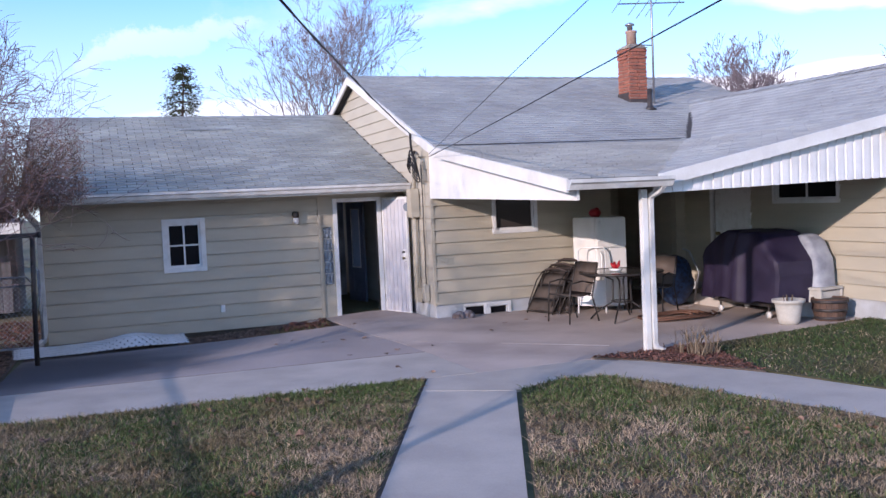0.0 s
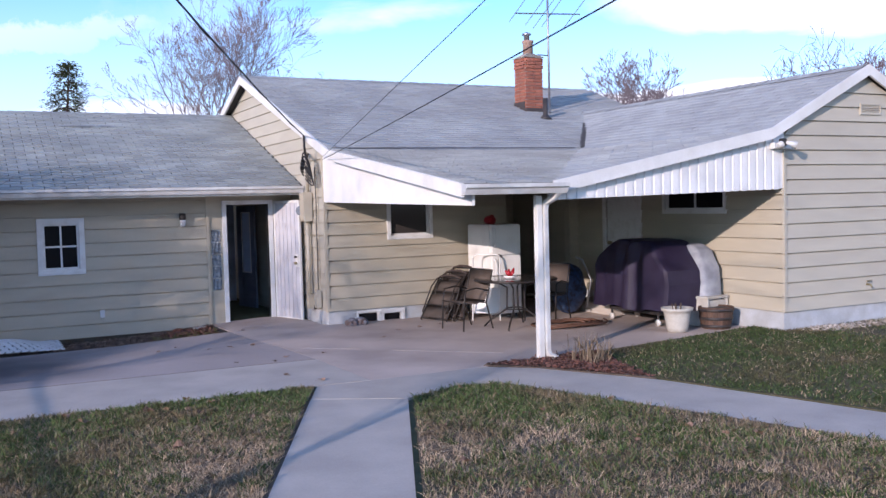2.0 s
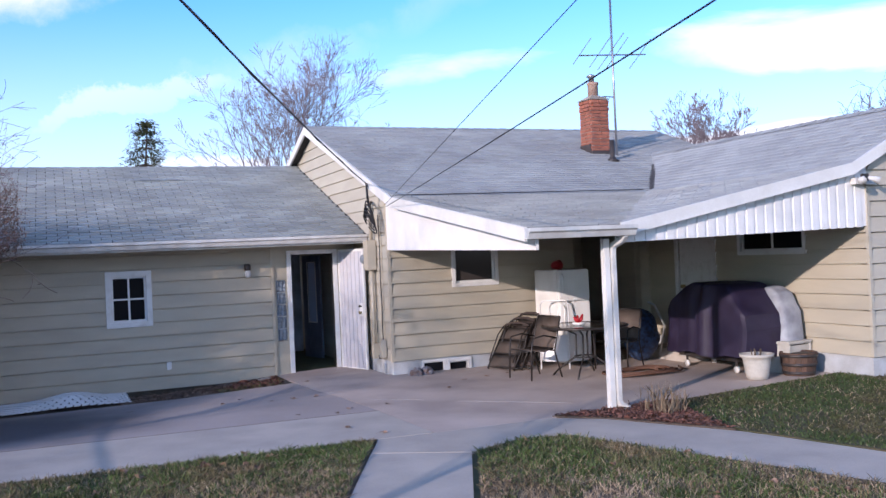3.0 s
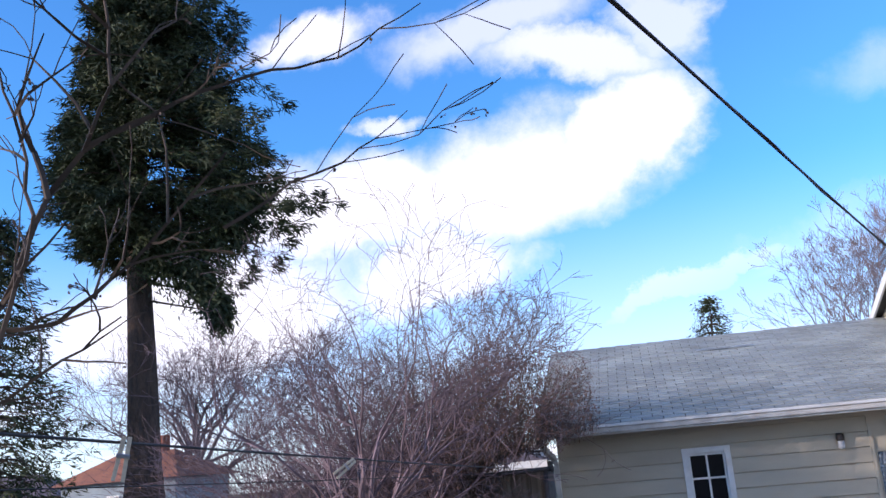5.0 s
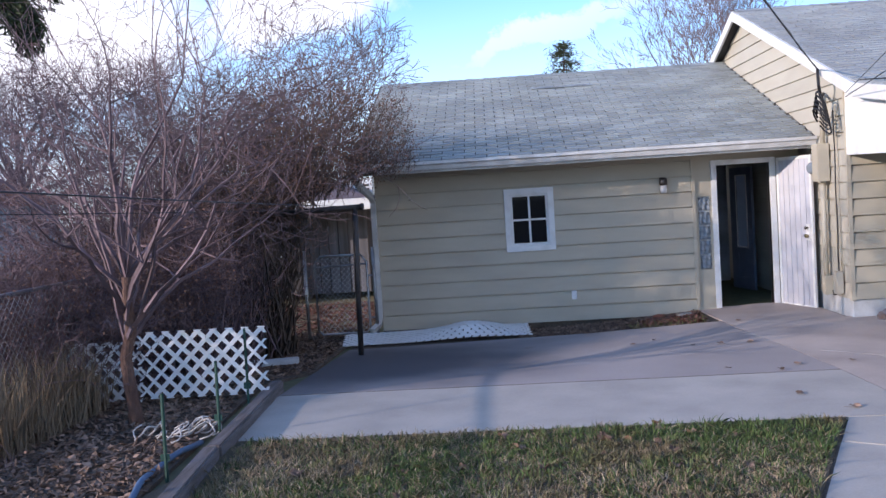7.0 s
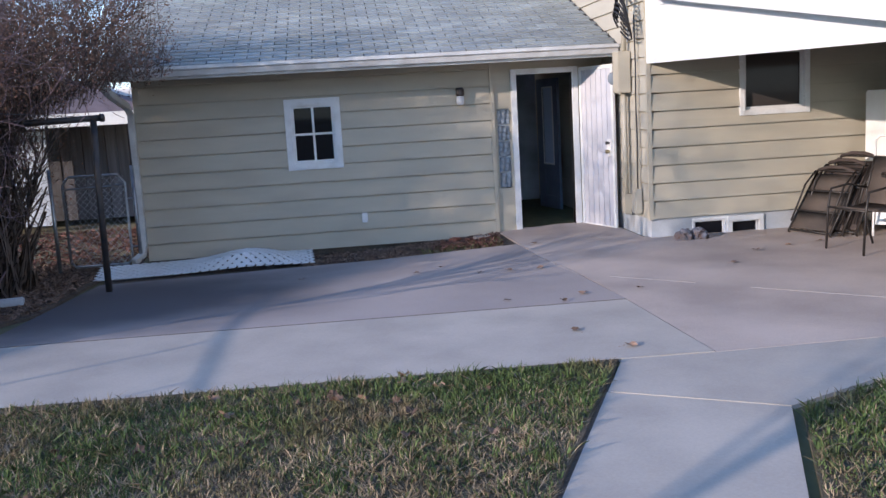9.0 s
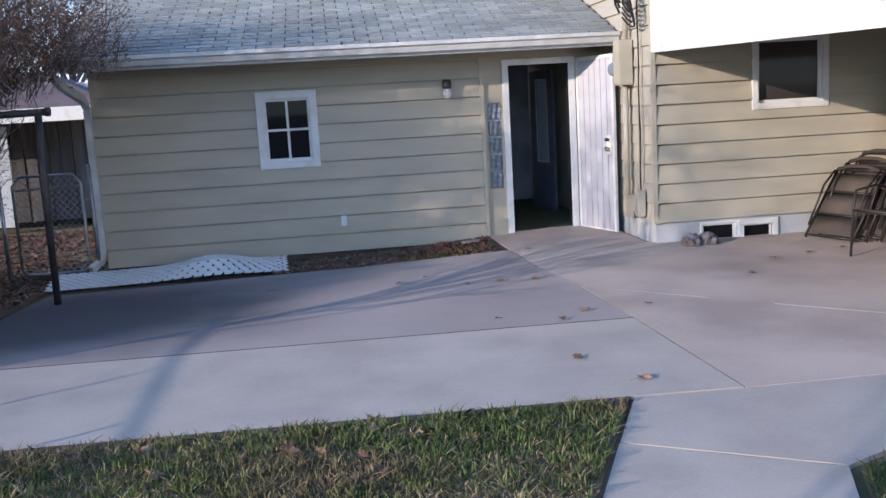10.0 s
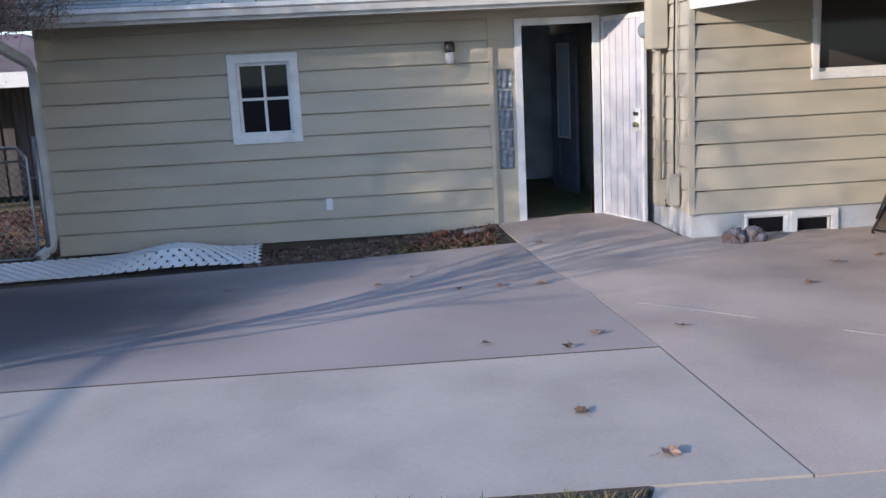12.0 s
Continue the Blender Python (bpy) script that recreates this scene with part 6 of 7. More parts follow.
# ---------- fence, lattice, gate, clothesline ----------
fence = thing("chain_link_fence", (-7.25, -9.0, 0.05), "galvanised chain-link fence beside dry grass", "fence")
for y in (-6.0, -3.0, 0.0, 3.0, 6.0, -8.6):
    bm = bmesh.new()
    tube(bm, [(0, y + 3.08, -0.1), (0, y + 3.08, 1.2)], 0.028, 10)
    part("post", bm, METAL, fence, "", True)
    bm = bmesh.new()
    lathe(bm, [(0.034, 1.19), (0.036, 1.22), (0.02, 1.25), (0.004, 1.26)], 10, (0, y + 3.08))
    part("post_cap", bm, METAL, fence, "", True)
bm = bmesh.new()
tube(bm, [(0, -6.0, 1.18), (0, 8.9, 1.18)], 0.018, 8)
part("top_rail", bm, METAL, fence, "", True)
net = Twigs()
k = -1.2
while k < 14.8:
    y = -6.0 + k
    for s in (1, -1):
        a, b = (Vector((0.024, y, 0.03)), Vector((0.024, y + 1.15, 1.18)))
        if s < 0:
            a, b = Vector((0.026, y, 1.18)), Vector((0.026, y + 1.15, 0.03))
        net.stick(a, b, 0.0028, 0.0028)
    k += 0.088
net.done("wire_mesh", METAL, fence)


def lattice_panel(name, place, width, height, label, rz=0.0, cell=0.105, slat=0.040, shape=None, group="lattice panels"):
    """Crossed slats clipped to a rectangle; shape bends the sheet."""
    e = thing(name, place, label, "lattice", group, rz)
    bent, shape = bool(shape), shape or (lambda u, v, w: (u, w, v))
    for s in (1, -1):
        c = -height
        while c < width + height:
            pts = []
            u0, u1 = (c, c + height) if s > 0 else (c + height, c)
            f0, f1 = 0.0, 1.0
            du = u1 - u0
            lo, hi = sorted(((0 - u0) / du, (width - u0) / du))
            f0, f1 = max(f0, lo), min(f1, hi)
            c += cell * math.sqrt(2)
            if f1 - f0 < 0.03:
                continue
            n = max(1, int((f1 - f0) * height / 0.15)) if bent else 1
            half = slat * 0.5 * math.sqrt(2)
            bm = bmesh.new()
            for i in range(n):
                g0, g1 = f0 + (f1 - f0) * i / n, f0 + (f1 - f0) * (i + 1) / n
                ring = []
                for g in (g0, g1):
                    u, v = u0 + du * g, height * g
                    ring.append([(min(max(u - half, 0), width), v), (min(max(u + half, 0), width), v)])
                w0, w1 = (0.0, 0.007) if s > 0 else (0.007, 0.014)
                (a, b), (d, q) = ring
                hexa(bm, [shape(*a, w0), shape(*b, w0), shape(*b, w1), shape(*a, w1), shape(*d, w0), shape(*q, w0), shape(*q, w1), shape(*d, w1)])
            part("slat", bm, WHITE, e)
    return e


lattice_panel("lattice_panel", (-6.50, -4.80, 0.13), 1.22, 0.62, "white vinyl lattice panel standing in the garden bed", 0)
lattice_panel("lattice_panel", (-7.30, -4.55, 0.07), 0.80, 0.58, "white vinyl lattice panel half hidden by the tree", -8)


def bowed(u, v, w):
    hump = 0.15 * math.exp(-((u - 1.75) / 0.50) ** 2) * (0.15 + 0.85 * math.sin(math.pi * min(v / 0.55, 1)))
    return (u, v, w + 0.012 + 0.13 * v + hump)


lattice_panel("fallen_lattice", (-5.25, -1.02, -0.085), 2.55, 0.55, "white vinyl lattice sheet lying bowed on the ground", 3.5, cell=0.075, slat=0.050, shape=bowed)

GREEN_POST = material("green_garden_post", (0.02, 0.07, 0.05), 0.6, bump=0.1)
for x, y, h in ((-5.36, -6.13, 0.62), (-5.40, -7.19, 0.60), (-5.42, -5.05, 0.72)):
    s = thing("garden_stake", (x, y, 0.05), "slim dark green metal garden stake", "stake", "garden stakes")
    bm = bmesh.new()
    tube(bm, [(0, 0, -0.05), (0.01, 0, h)], 0.013, 6)
    part("shaft", bm, GREEN_POST, s)
    bm = bmesh.new()
    box(bm, -0.03, 0.03, -0.004, 0.004, h * 0.25, h * 0.33)
    part("spade", bm, GREEN_POST, s)
TIMBER = material("weathered_landscape_timber", (0.17, 0.15, 0.15), 0.9, second=(0.10, 0.085, 0.08), scale=3, fine=30, stretch=(9, 0.7, 9), bump=0.7, depth=0.006, spread=0.2)
for a, b in (((-5.32, -4.35), (-5.24, -6.7)), ((-5.24, -6.74), (-5.08, -9.15)), ((-5.08, -9.2), (-4.9, -11.6))):
    d = Vector((b[0] - a[0], b[1] - a[1], 0))
    bm = bmesh.new()
    box(bm, 0, d.length, -0.06, 0.06, -0.04, 0.10)
    ob = part("landscape_timber", bm, TIMBER, bevel=0.015)
    ob.matrix_world = pose(a[0], a[1], gz(*a) + 0.01, 0, 0, math.degrees(math.atan2(d.y, d.x)))
    tagged(ob, "weathered timber edging the garden bed", "timber", "bed edging timbers")
bm = bmesh.new()
tube(bm, [(-5.50 - 0.05 * math.sin(i * 0.6), -9.0 + i * 0.15, 0.10 + 0.012 * math.sin(i * 1.3)) for i in range(19)], 0.022, 8)
tagged(part("blue_hose", bm, material("faded_blue_hose", (0.10, 0.17, 0.27), 0.6, bump=0.1), None, "", True), "faded blue hose lying in the bed", "hose")
rng = random.Random(77)
bm = bmesh.new()
for k in range(9):
    cx, cy, r, w = -5.72 + rng.gauss(0, 0.12), -6.15 + rng.gauss(0, 0.14), rng.uniform(0.06, 0.17), rng.uniform(0, 6)
    tube(bm, [(cx + r * math.cos(a + w) * (1 + 0.3 * math.sin(3 * a)), cy + 0.8 * r * math.sin(a + w), 0.10 + 0.05 * (1 + math.sin(a * 1.5 + w))) for a in np.linspace(0, 5.6, 16)], 0.0065, 5)
tagged(part("tangled_rope", bm, material("weathered_rope", (0.50, 0.47, 0.45), 0.9, second=(0.36, 0.33, 0.31), scale=12, fine=150, bump=0.4), None, "", True), "tangled heap of thin white rope in the bed", "rope")
bm = bmesh.new()
box(bm, -0.35, 0.30, -0.05, 0.05, 0.0, 0.07)
ob = part("white_curb_block", bm, FOUNDATION, bevel=0.01)
ob.matrix_world = pose(-5.75, -2.75, 0.03, 0, 0, 12)
tagged(ob, "pale concrete curb block at the bed's end", "block")

line_post = thing("clothesline_post", (-4.86, -1.88, -0.03), "dark steel clothesline post with a cross arm", "post")
bm = bmesh.new()
tube(bm, [(0, 0, -0.1), (0.02, -0.03, 0.9), (0.05, -0.05, 1.82)], 0.034, 10)
part("upright", bm, BLACK_METAL, line_post, "", True)
bm = bmesh.new()
tube(bm, [(0.12, -0.05, 1.80), (-0.95, -0.05, 1.78)], 0.034, 10)
part("cross_arm", bm, BLACK_METAL, line_post, "", True)
bm = bmesh.new()
tube(bm, [(0.12, -0.05, 1.80), (0.16, -0.05, 1.80)], [0.045, 0.04], 10)
part("end_cap", bm, BLACK_METAL, line_post, "", True)
for k, x0 in enumerate((-4.78, -5.45)):
    bm = bmesh.new()
    x1 = (-4.47, -5.9)[k]
    tube(bm, [(x0 + (x1 - x0) * i / 20, -1.93 - 11.8 * i / 20, 1.78 + 0.19 * i / 20 - 0.02 * 4 * (i / 20) * (1 - i / 20)) for i in range(21)], 0.003, 6)
    tagged(part("clothesline", bm, CABLE, None, "", True), "thin dark clothesline stretched over the garden", "clothesline", "clotheslines")
PIN = material("bleached_wood_peg", (0.50, 0.43, 0.32), 0.8, second=(0.38, 0.32, 0.24), scale=20, fine=200, bump=0.3)
for x, y, z, tilt in ((-4.493, -12.837, 1.946, 12), (-4.528, -11.485, 1.926, 55)):
    e = thing("clothes_peg", (x, y, z - 0.055), "bleached wooden spring peg on the line", "peg", "clothes pegs")
    e.rotation_euler = (0, radians(tilt), radians(30))
    for s in (-1, 1):
        bm = bmesh.new()
        hexa(bm, [(s * 0.005, -0.005, -0.01), (s * 0.012, -0.005, -0.01), (s * 0.012, 0.005, -0.01), (s * 0.005, 0.005, -0.01),
                  (s * 0.001, -0.005, 0.07), (s * 0.009, -0.005, 0.07), (s * 0.009, 0.005, 0.07), (s * 0.001, 0.005, 0.07)])
        part("jaw", bm, PIN, e)
    bm = bmesh.new()
    tube(bm, [(-0.012, -0.007, 0.035), (0.012, -0.007, 0.035)], 0.004, 6)
    part("spring", bm, METAL, e)

yard_gate = thing("yard_gate", (-5.72, -0.15, -0.06), "tubular chain-link yard gate beside the garage", "gate")
for x in (-0.12, 0.86):
    bm = bmesh.new()
    tube(bm, [(x, 0, -0.1), (x, 0, 1.25)], 0.024, 8)
    part("gate_post", bm, METAL, yard_gate, "", True)
bm = bmesh.new()
tube(bm, [(0.02, 0, 0.1), (0.02, 0, 1.05), (0.10, 0, 1.15), (0.68, 0, 1.15), (0.76, 0, 1.05), (0.76, 0, 0.1), (0.70, 0, 0.04), (0.08, 0, 0.04), (0.02, 0, 0.1)], 0.017, 8)
part("gate_frame", bm, METAL, yard_gate, "", True)
bm = bmesh.new()
tube(bm, [(0.02, 0, 1.0), (0.76, 0, 1.02)], 0.012, 6)
part("gate_rail", bm, METAL, yard_gate)
net = Twigs()
k = -1.0
while k < 0.76:
    for s in (1, -1):
        lo, hi = max(k, 0.03), min(k + 1.0, 0.75)
        if hi - lo > 0.03:
            f = lambda u: 0.06 + (u - k) * 1.08 if s > 0 else 1.14 - (u - k) * 1.08
            net.stick(Vector((lo, 0.004 * s, f(lo))), Vector((hi, 0.004 * s, f(hi))), 0.0022, 0.0022)
    k += 0.075
net.done("wire_mesh", METAL, yard_gate)
for z in (0.25, 0.85):
    bm = bmesh.new()
    tube(bm, [(0.74, 0, z), (0.87, 0, z)], 0.012, 6)
    part("hinge", bm, METAL, yard_gate)

# ---------- shed and neighbours ----------
PLANK = material("grey_weathered_plank", (0.115, 0.112, 0.125), 0.92, second=(0.07, 0.068, 0.075), scale=2, fine=40, stretch=(6, 6, 0.5), bump=0.5, each=0.3)
DARK_ROOF = material("purple_brown_shingle", (0.17, 0.13, 0.14), 0.93, second=(0.12, 0.095, 0.10), scale=2, fine=60, bump=0.5, spread=0.2)
shed = thing("garden_shed", (-7.6, 5.0, 0.0), "grey plank shed with a low brown roof", "shed")
for k in range(21):
    bm = bmesh.new()
    box(bm, -2.4 + k * 0.205, -2.4 + k * 0.205 + 0.192, 0.72 + 0.02 * (k % 2), 0.77 + 0.02 * (k % 2), 0.0, 1.80)
    part("plank", bm, PLANK, shed)
bm = bmesh.new()
hexa(bm, [(-2.7, -0.45, 1.90), (2.2, -0.45, 1.90), (2.2, 3.2, 1.90), (-2.7, 3.2, 1.90), (-1.4, 1.2, 2.55), (0.6, 1.2, 2.55), (0.6, 1.5, 2.55), (-1.4, 1.5, 2.55)])
part("roof", bm, DARK_ROOF, shed)
bm = bmesh.new()
box(bm, -2.7, 2.2, -0.48, -0.452, 1.70, 1.92)
part("fascia", bm, CLEAR_WHITE, shed)
bm = bmesh.new()
box(bm, -2.4, 2.0, 0.80, 3.0, 0.0, 1.89)
part("body", bm, PLANK, shed)
bm = bmesh.new()
box(bm, -0.75, 0.25, 0.0, 0.03, 0.0, 1.66)
part("white_board", bm, FOUNDATION, shed, "dull white board against the planks")
cooler = thing("rooftop_cooler", (-6.05, 6.6, 1.85), "white louvred cooler box on the shed roof", "cooler")
bm = bmesh.new()
box(bm, -0.45, 0.45, -0.35, 0.35, 0.0, 0.50)
part("case", bm, WHITE, cooler, bevel=0.015)
for x in (-0.2, 0.22):
    for z in (0.16, 0.24, 0.32):
        bm = bmesh.new()
        box(bm, x - 0.15, x + 0.15, -0.36, -0.345, z, z + 0.045)
        part("louvre", bm, BLACK_METAL, cooler)


def far_house(place, rz, w, d, h, rise, wall_mat, roof_mat, label, windows, chimney_x=None):
    e = thing("house", place, label, "house", "far houses", rz)
    bm = bmesh.new()
    box(bm, -w / 2, w / 2, 0, d, -0.2, h)
    part("wall", bm, wall_mat, e)
    bm = bmesh.new()
    o = 0.45
    hexa(bm, [(-w / 2 - o, -o, h - 0.02), (w / 2 + o, -o, h - 0.02), (w / 2 + o, d + o, h - 0.02), (-w / 2 - o, d + o, h - 0.02),
              (-w / 2 + d * 0.35, d / 2 - 0.05, h + rise), (w / 2 - d * 0.35, d / 2 - 0.05, h + rise), (w / 2 - d * 0.35, d / 2 + 0.05, h + rise), (-w / 2 + d * 0.35, d / 2 + 0.05, h + rise)])
    part("roof", bm, roof_mat, e)
    for x, ww, z0, z1 in windows:
        bm = bmesh.new()
        frame_bars(bm, lambda u, v, z: (u, -v, z), x, x + ww, z0, z1, 0.10, 0.0, 0.06)
        f = part("window", bm, WHITE, e)
        bm = bmesh.new()
        box(bm, x + 0.1, x + ww - 0.1, -0.03, -0.004, z0 + 0.1, z1 - 0.1)
        part("pane", bm, PANE, f)
    if chimney_x is not None:
        bm = bmesh.new()
        box(bm, chimney_x - 0.3, chimney_x + 0.3, d / 2 - 0.3, d / 2 + 0.3, h, h + rise + 0.8)
        part("chimney", bm, BRICK, e)
    return e


PALE_BLUE = material("pale_blue_stucco", (0.33, 0.39, 0.44), 0.85, scale=1, fine=20, bump=0.1)
ORANGE = material("orange_brown_roofing", (0.36, 0.145, 0.085), 0.9, second=(0.28, 0.12, 0.08), scale=1.2, fine=12, bump=0.2, spread=0.15)
far_house((-30.4, 30.6, -0.4), -8, 7.2, 5.0, 3.2, 1.5, PALE_BLUE, ORANGE, "pale blue house with an orange-brown roof", [(-3.3, 1.0, 0.3, 2.4), (-0.6, 0.8, 1.1, 2.5), (1.9, 0.9, 1.1, 2.5)], 1.0)
far_house((-52.0, 48.0, -0.4), 10, 11, 8, 3.0, 1.8, material("far_brick", (0.26, 0.13, 0.10), 0.9), DARK_ROOF, "low brick house far down the street", [(-3.5, 1.4, 1.0, 2.3), (1.0, 1.4, 1.0, 2.3)])
far_house((-70.0, 62.0, -0.4), 0, 12, 8, 3.0, 1.8, PALE_BLUE, DARK_ROOF, "far pale house with a dark roof", [(-3.5, 1.4, 1.0, 2.3), (1.0, 1.4, 1.0, 2.3)])
porch = thing("neighbour_porch", (-20.9, 6.0, 0.1), "blue-grey porch roof on a white post", "porch", rz=10)
bm = bmesh.new()
hexa(bm, [(-2.6, -1.2, 2.55), (0.55, -1.2, 2.55), (0.55, 2.0, 2.55), (-2.6, 2.0, 2.55), (-2.2, 0.3, 3.35), (-0.9, 0.3, 3.35), (-0.9, 0.5, 3.35), (-2.2, 0.5, 3.35)])
part("roof", bm, material("blue_grey_roofing", (0.16, 0.18, 0.23), 0.85, scale=2, fine=30), porch)
bm = bmesh.new()
box(bm, -2.5, 0.5, -1.15, 1.9, 2.38, 2.54)
part("beam", bm, CLEAR_WHITE, porch)
for x in (-2.3, 0.3):
    bm = bmesh.new()
    tube(bm, [(x, -1.0, -0.1), (x, -1.0, 2.4)], 0.07, 10)
    part("post", bm, CLEAR_WHITE, porch)
board = thing("board_fence", (-46.2, 39.6, 0.1), "dark blue-grey board fence across the street", "fence", rz=36)
for k in range(45):
    bm = bmesh.new()
    box(bm, k * 0.2, k * 0.2 + 0.185, 0, 0.03, -0.4, 1.75)
    part("board", bm, material("slate_board_paint", (0.06, 0.065, 0.085), 0.85) if k == 0 else bpy.data.materials["slate_board_paint"], board)
patch("road", [(-70, 46.4), (-14, 15.8), (-11.6, 20.2), (-67.6, 50.8)], material("worn_street_asphalt", (0.14, 0.135, 0.14), 0.95, second=(0.19, 0.18, 0.18), scale=0.4, fine=20, bump=0.2, ior=1.25), "worn grey street pavement past the fir", "road", 0.02, 4.0)
FAR_LAWN = material("neighbour_lawn", (0.026, 0.052, 0.012), 0.98, ior=1.2, second=(0.05, 0.06, 0.02), scale=0.5, fine=25, bump=0.6, depth=0.02, spread=0.3)
patch("lawn_neighbour", [(-60, -9.5), (-8.1, -9.5), (-8.1, 2), (-8.5, 6), (-14, 15.6), (-60, 40.7)], FAR_LAWN, "green lawn beyond the chain-link fence", "lawn", 0.02, 4.0)

# ---------- grass, mulch, leaves ----------
def inside(poly, x, y):
    hit = np.zeros(len(x), bool)
    for (x0, y0), (x1, y1) in zip(poly, poly[1:] + poly[:1]):
        if y0 != y1:
            hit ^= ((y0 > y) != (y1 > y)) & (x < (x1 - x0) * (y - y0) / (y1 - y0) + x0)
    return hit


def blades(name, poly, count, height, width, mat, label, seed, base, lean=0.5, grain=None, thing_name="grass", tufty=False):
    """Loose grass blades over an outline, one narrow face each."""
    g = np.random.default_rng(seed)
    xs, ys = [p[0] for p in poly], [p[1] for p in poly]
    x, y = g.uniform(min(xs), max(xs), count * 3), g.uniform(min(ys), max(ys), count * 3)
    ok = inside(poly, x, y)
    x, y = x[ok][:count], y[ok][:count]
    if grain:
        ok = np.array([grain(a, b) > r for a, b, r in zip(x, y, g.random(len(x)))])
        x, y = x[ok], y[ok]
    n = len(x)
    z = np.array([gz(a, b) for a, b in zip(x, y)]) + base
    a, h, w = g.uniform(0, 6.283, n), height * g.uniform(0.45, 1.25, n), width * g.uniform(0.6, 1.3, n)
    if tufty:                                            # uneven sward: higher tufts and thin hollows a hand apart
        wave = np.sin(x * 31 + 2 * np.sin(y * 17)) * np.sin(y * 37 + 2 * np.sin(x * 13)) + 0.7 * np.sin(x * 71 + y * 53) * np.sin(y * 67 - x * 41)
        h = h * np.clip(0.8 + 0.7 * wave, 0.22, 1.75)
    la, ln = g.uniform(0, 6.283, n), np.abs(g.normal(0, lean, n)) * h
    p = np.stack([x, y, z], 1)
    s = np.stack([np.cos(a) * w, np.sin(a) * w, 0 * a], 1)
    t = p + np.stack([np.cos(la) * ln, np.sin(la) * ln, h], 1)
    m = p * 0.45 + t * 0.55 + np.stack([0 * h, 0 * h, h * 0.12], 1)
    v = np.stack([p - s, p + s, m + s * 0.7, t, m - s * 0.7], 1).reshape(-1, 3)
    o = np.arange(n)[:, None] * 5
    me = bpy.data.meshes.new(name)
    me.vertices.add(n * 5)
    me.vertices.foreach_set("co", v.ravel())
    me.loops.add(n * 5)
    me.polygons.add(n)
    me.loops.foreach_set("vertex_index", (o + np.array([[0, 1, 2, 3, 4]])).ravel().astype(np.int32))
    me.polygons.foreach_set("loop_start", (np.arange(n) * 5).astype(np.int32))
    me.materials.append(mat)
    me.update(calc_edges=True)
    return tagged(new(name, me), label, thing_name, "", "stuff")


A_LAWN = [(-5.1, -6.32), (-0.76, -6.475), (-1.03, -7.03), (-4.18, -14.0), (-5.1, -14.0)]
B_LAWN = [(-0.13, -7.58), (0.5, -7.31), (0.95, -7.44), (2.26, -11.2), (2.0, -13.5), (-2.76, -13.5)]
C_LAWN = [(2.48, -8.2), (3.22, -10.9), (9.5, -12.0), (9.5, -6.75), (6.3, -5.92), (3.0, -6.42), (2.6, -7.4)]


def lush(x, y):
    """Greener beside the paving, thin and strawy further out."""
    return 0.28 + 0.55 * clamp01((y + 9.6) / 2.2) + 1.3 * noise.noise((x * 0.7, y * 0.7, 3.0))


def parched(x, y):
    return 1.5 - 0.9 * clamp01((y + 9.6) / 2.2) - 0.9 * noise.noise((x * 0.7, y * 0.7, 3.0))


blades("lawn_grass", A_LAWN, 130000, 0.042, 0.0034, GRASS, "short green winter grass blades", 1, 0.012, 0.75, lush, tufty=True)
blades("lawn_straw", A_LAWN, 115000, 0.036, 0.003, GRASS_DRY, "dry tan grass blades among the green", 2, 0.012, 1.3, parched, tufty=True)
blades("lawn_grass", B_LAWN, 120000, 0.042, 0.0038, GRASS, "short green winter grass blades", 3, 0.012, 0.75, lush, tufty=True)
blades("lawn_straw", B_LAWN, 65000, 0.036, 0.0034, GRASS_DRY, "dry tan grass blades among the green", 4, 0.012, 1.3, parched, tufty=True)
blades("lawn_grass", C_LAWN, 70000, 0.034, 0.005, GRASS_GREEN, "short green winter grass blades", 5, 0.012, 1.3, lambda x, y: 0.85 + 1.2 * noise.noise((x * 0.8, y * 0.8, 9.0)))
blades("lawn_straw", C_LAWN, 7000, 0.034, 0.0045, GRASS_DRY, "dry tan grass blades among the green", 6, 0.012, 1.6)
blades("fence_straw", [(-7.5, -9.5), (-6.85, -9.5), (-6.8, -4.4), (-7.9, -3.5)], 2600, 0.34, 0.004, STRAW, "tall dry straw grass along the fence", 7, 0.0, 0.35, None, "dry grass")
blades("dried_stalks", [(-7.2, -6.6), (-6.8, -6.6), (-6.7, -5.0), (-7.1, -5.0)], 900, 0.62, 0.005, STRAW, "dried tan flower stalks beside the lattice", 12, 0.0, 0.3, None, "stalks")
blades("far_straw", [(-8.3, -9.5), (-7.3, -9.5), (-7.3, 0.0), (-7.9, 0.0)], 3600, 0.42, 0.006, STRAW_PALE, "rough dry grass beyond the fence", 8, -0.02, 0.4, None, "dry grass")
blades("post_stalks", [(2.25, -6.75), (2.62, -6.65), (2.7, -7.05), (2.35, -7.15)], 110, 0.30, 0.006, STRAW, "clump of cut dry stalks by the patio post", 9, 0.0, 0.45, None, "stalks")
blades("weeds", [(-1.5, -1.05), (-0.5, -1.15), (-0.42, -0.75), (-1.2, -0.7)], 500, 0.07, 0.005, GRASS, "small weeds beside the doorway", 10, -0.02, 0.7, None, "weeds")


def clumps(x, y):
    return 2.6 * noise.noise((x * 3.1, y * 3.1, 5.0)) + 1.4 * noise.noise((x * 9, y * 9, 2.0)) - 0.25


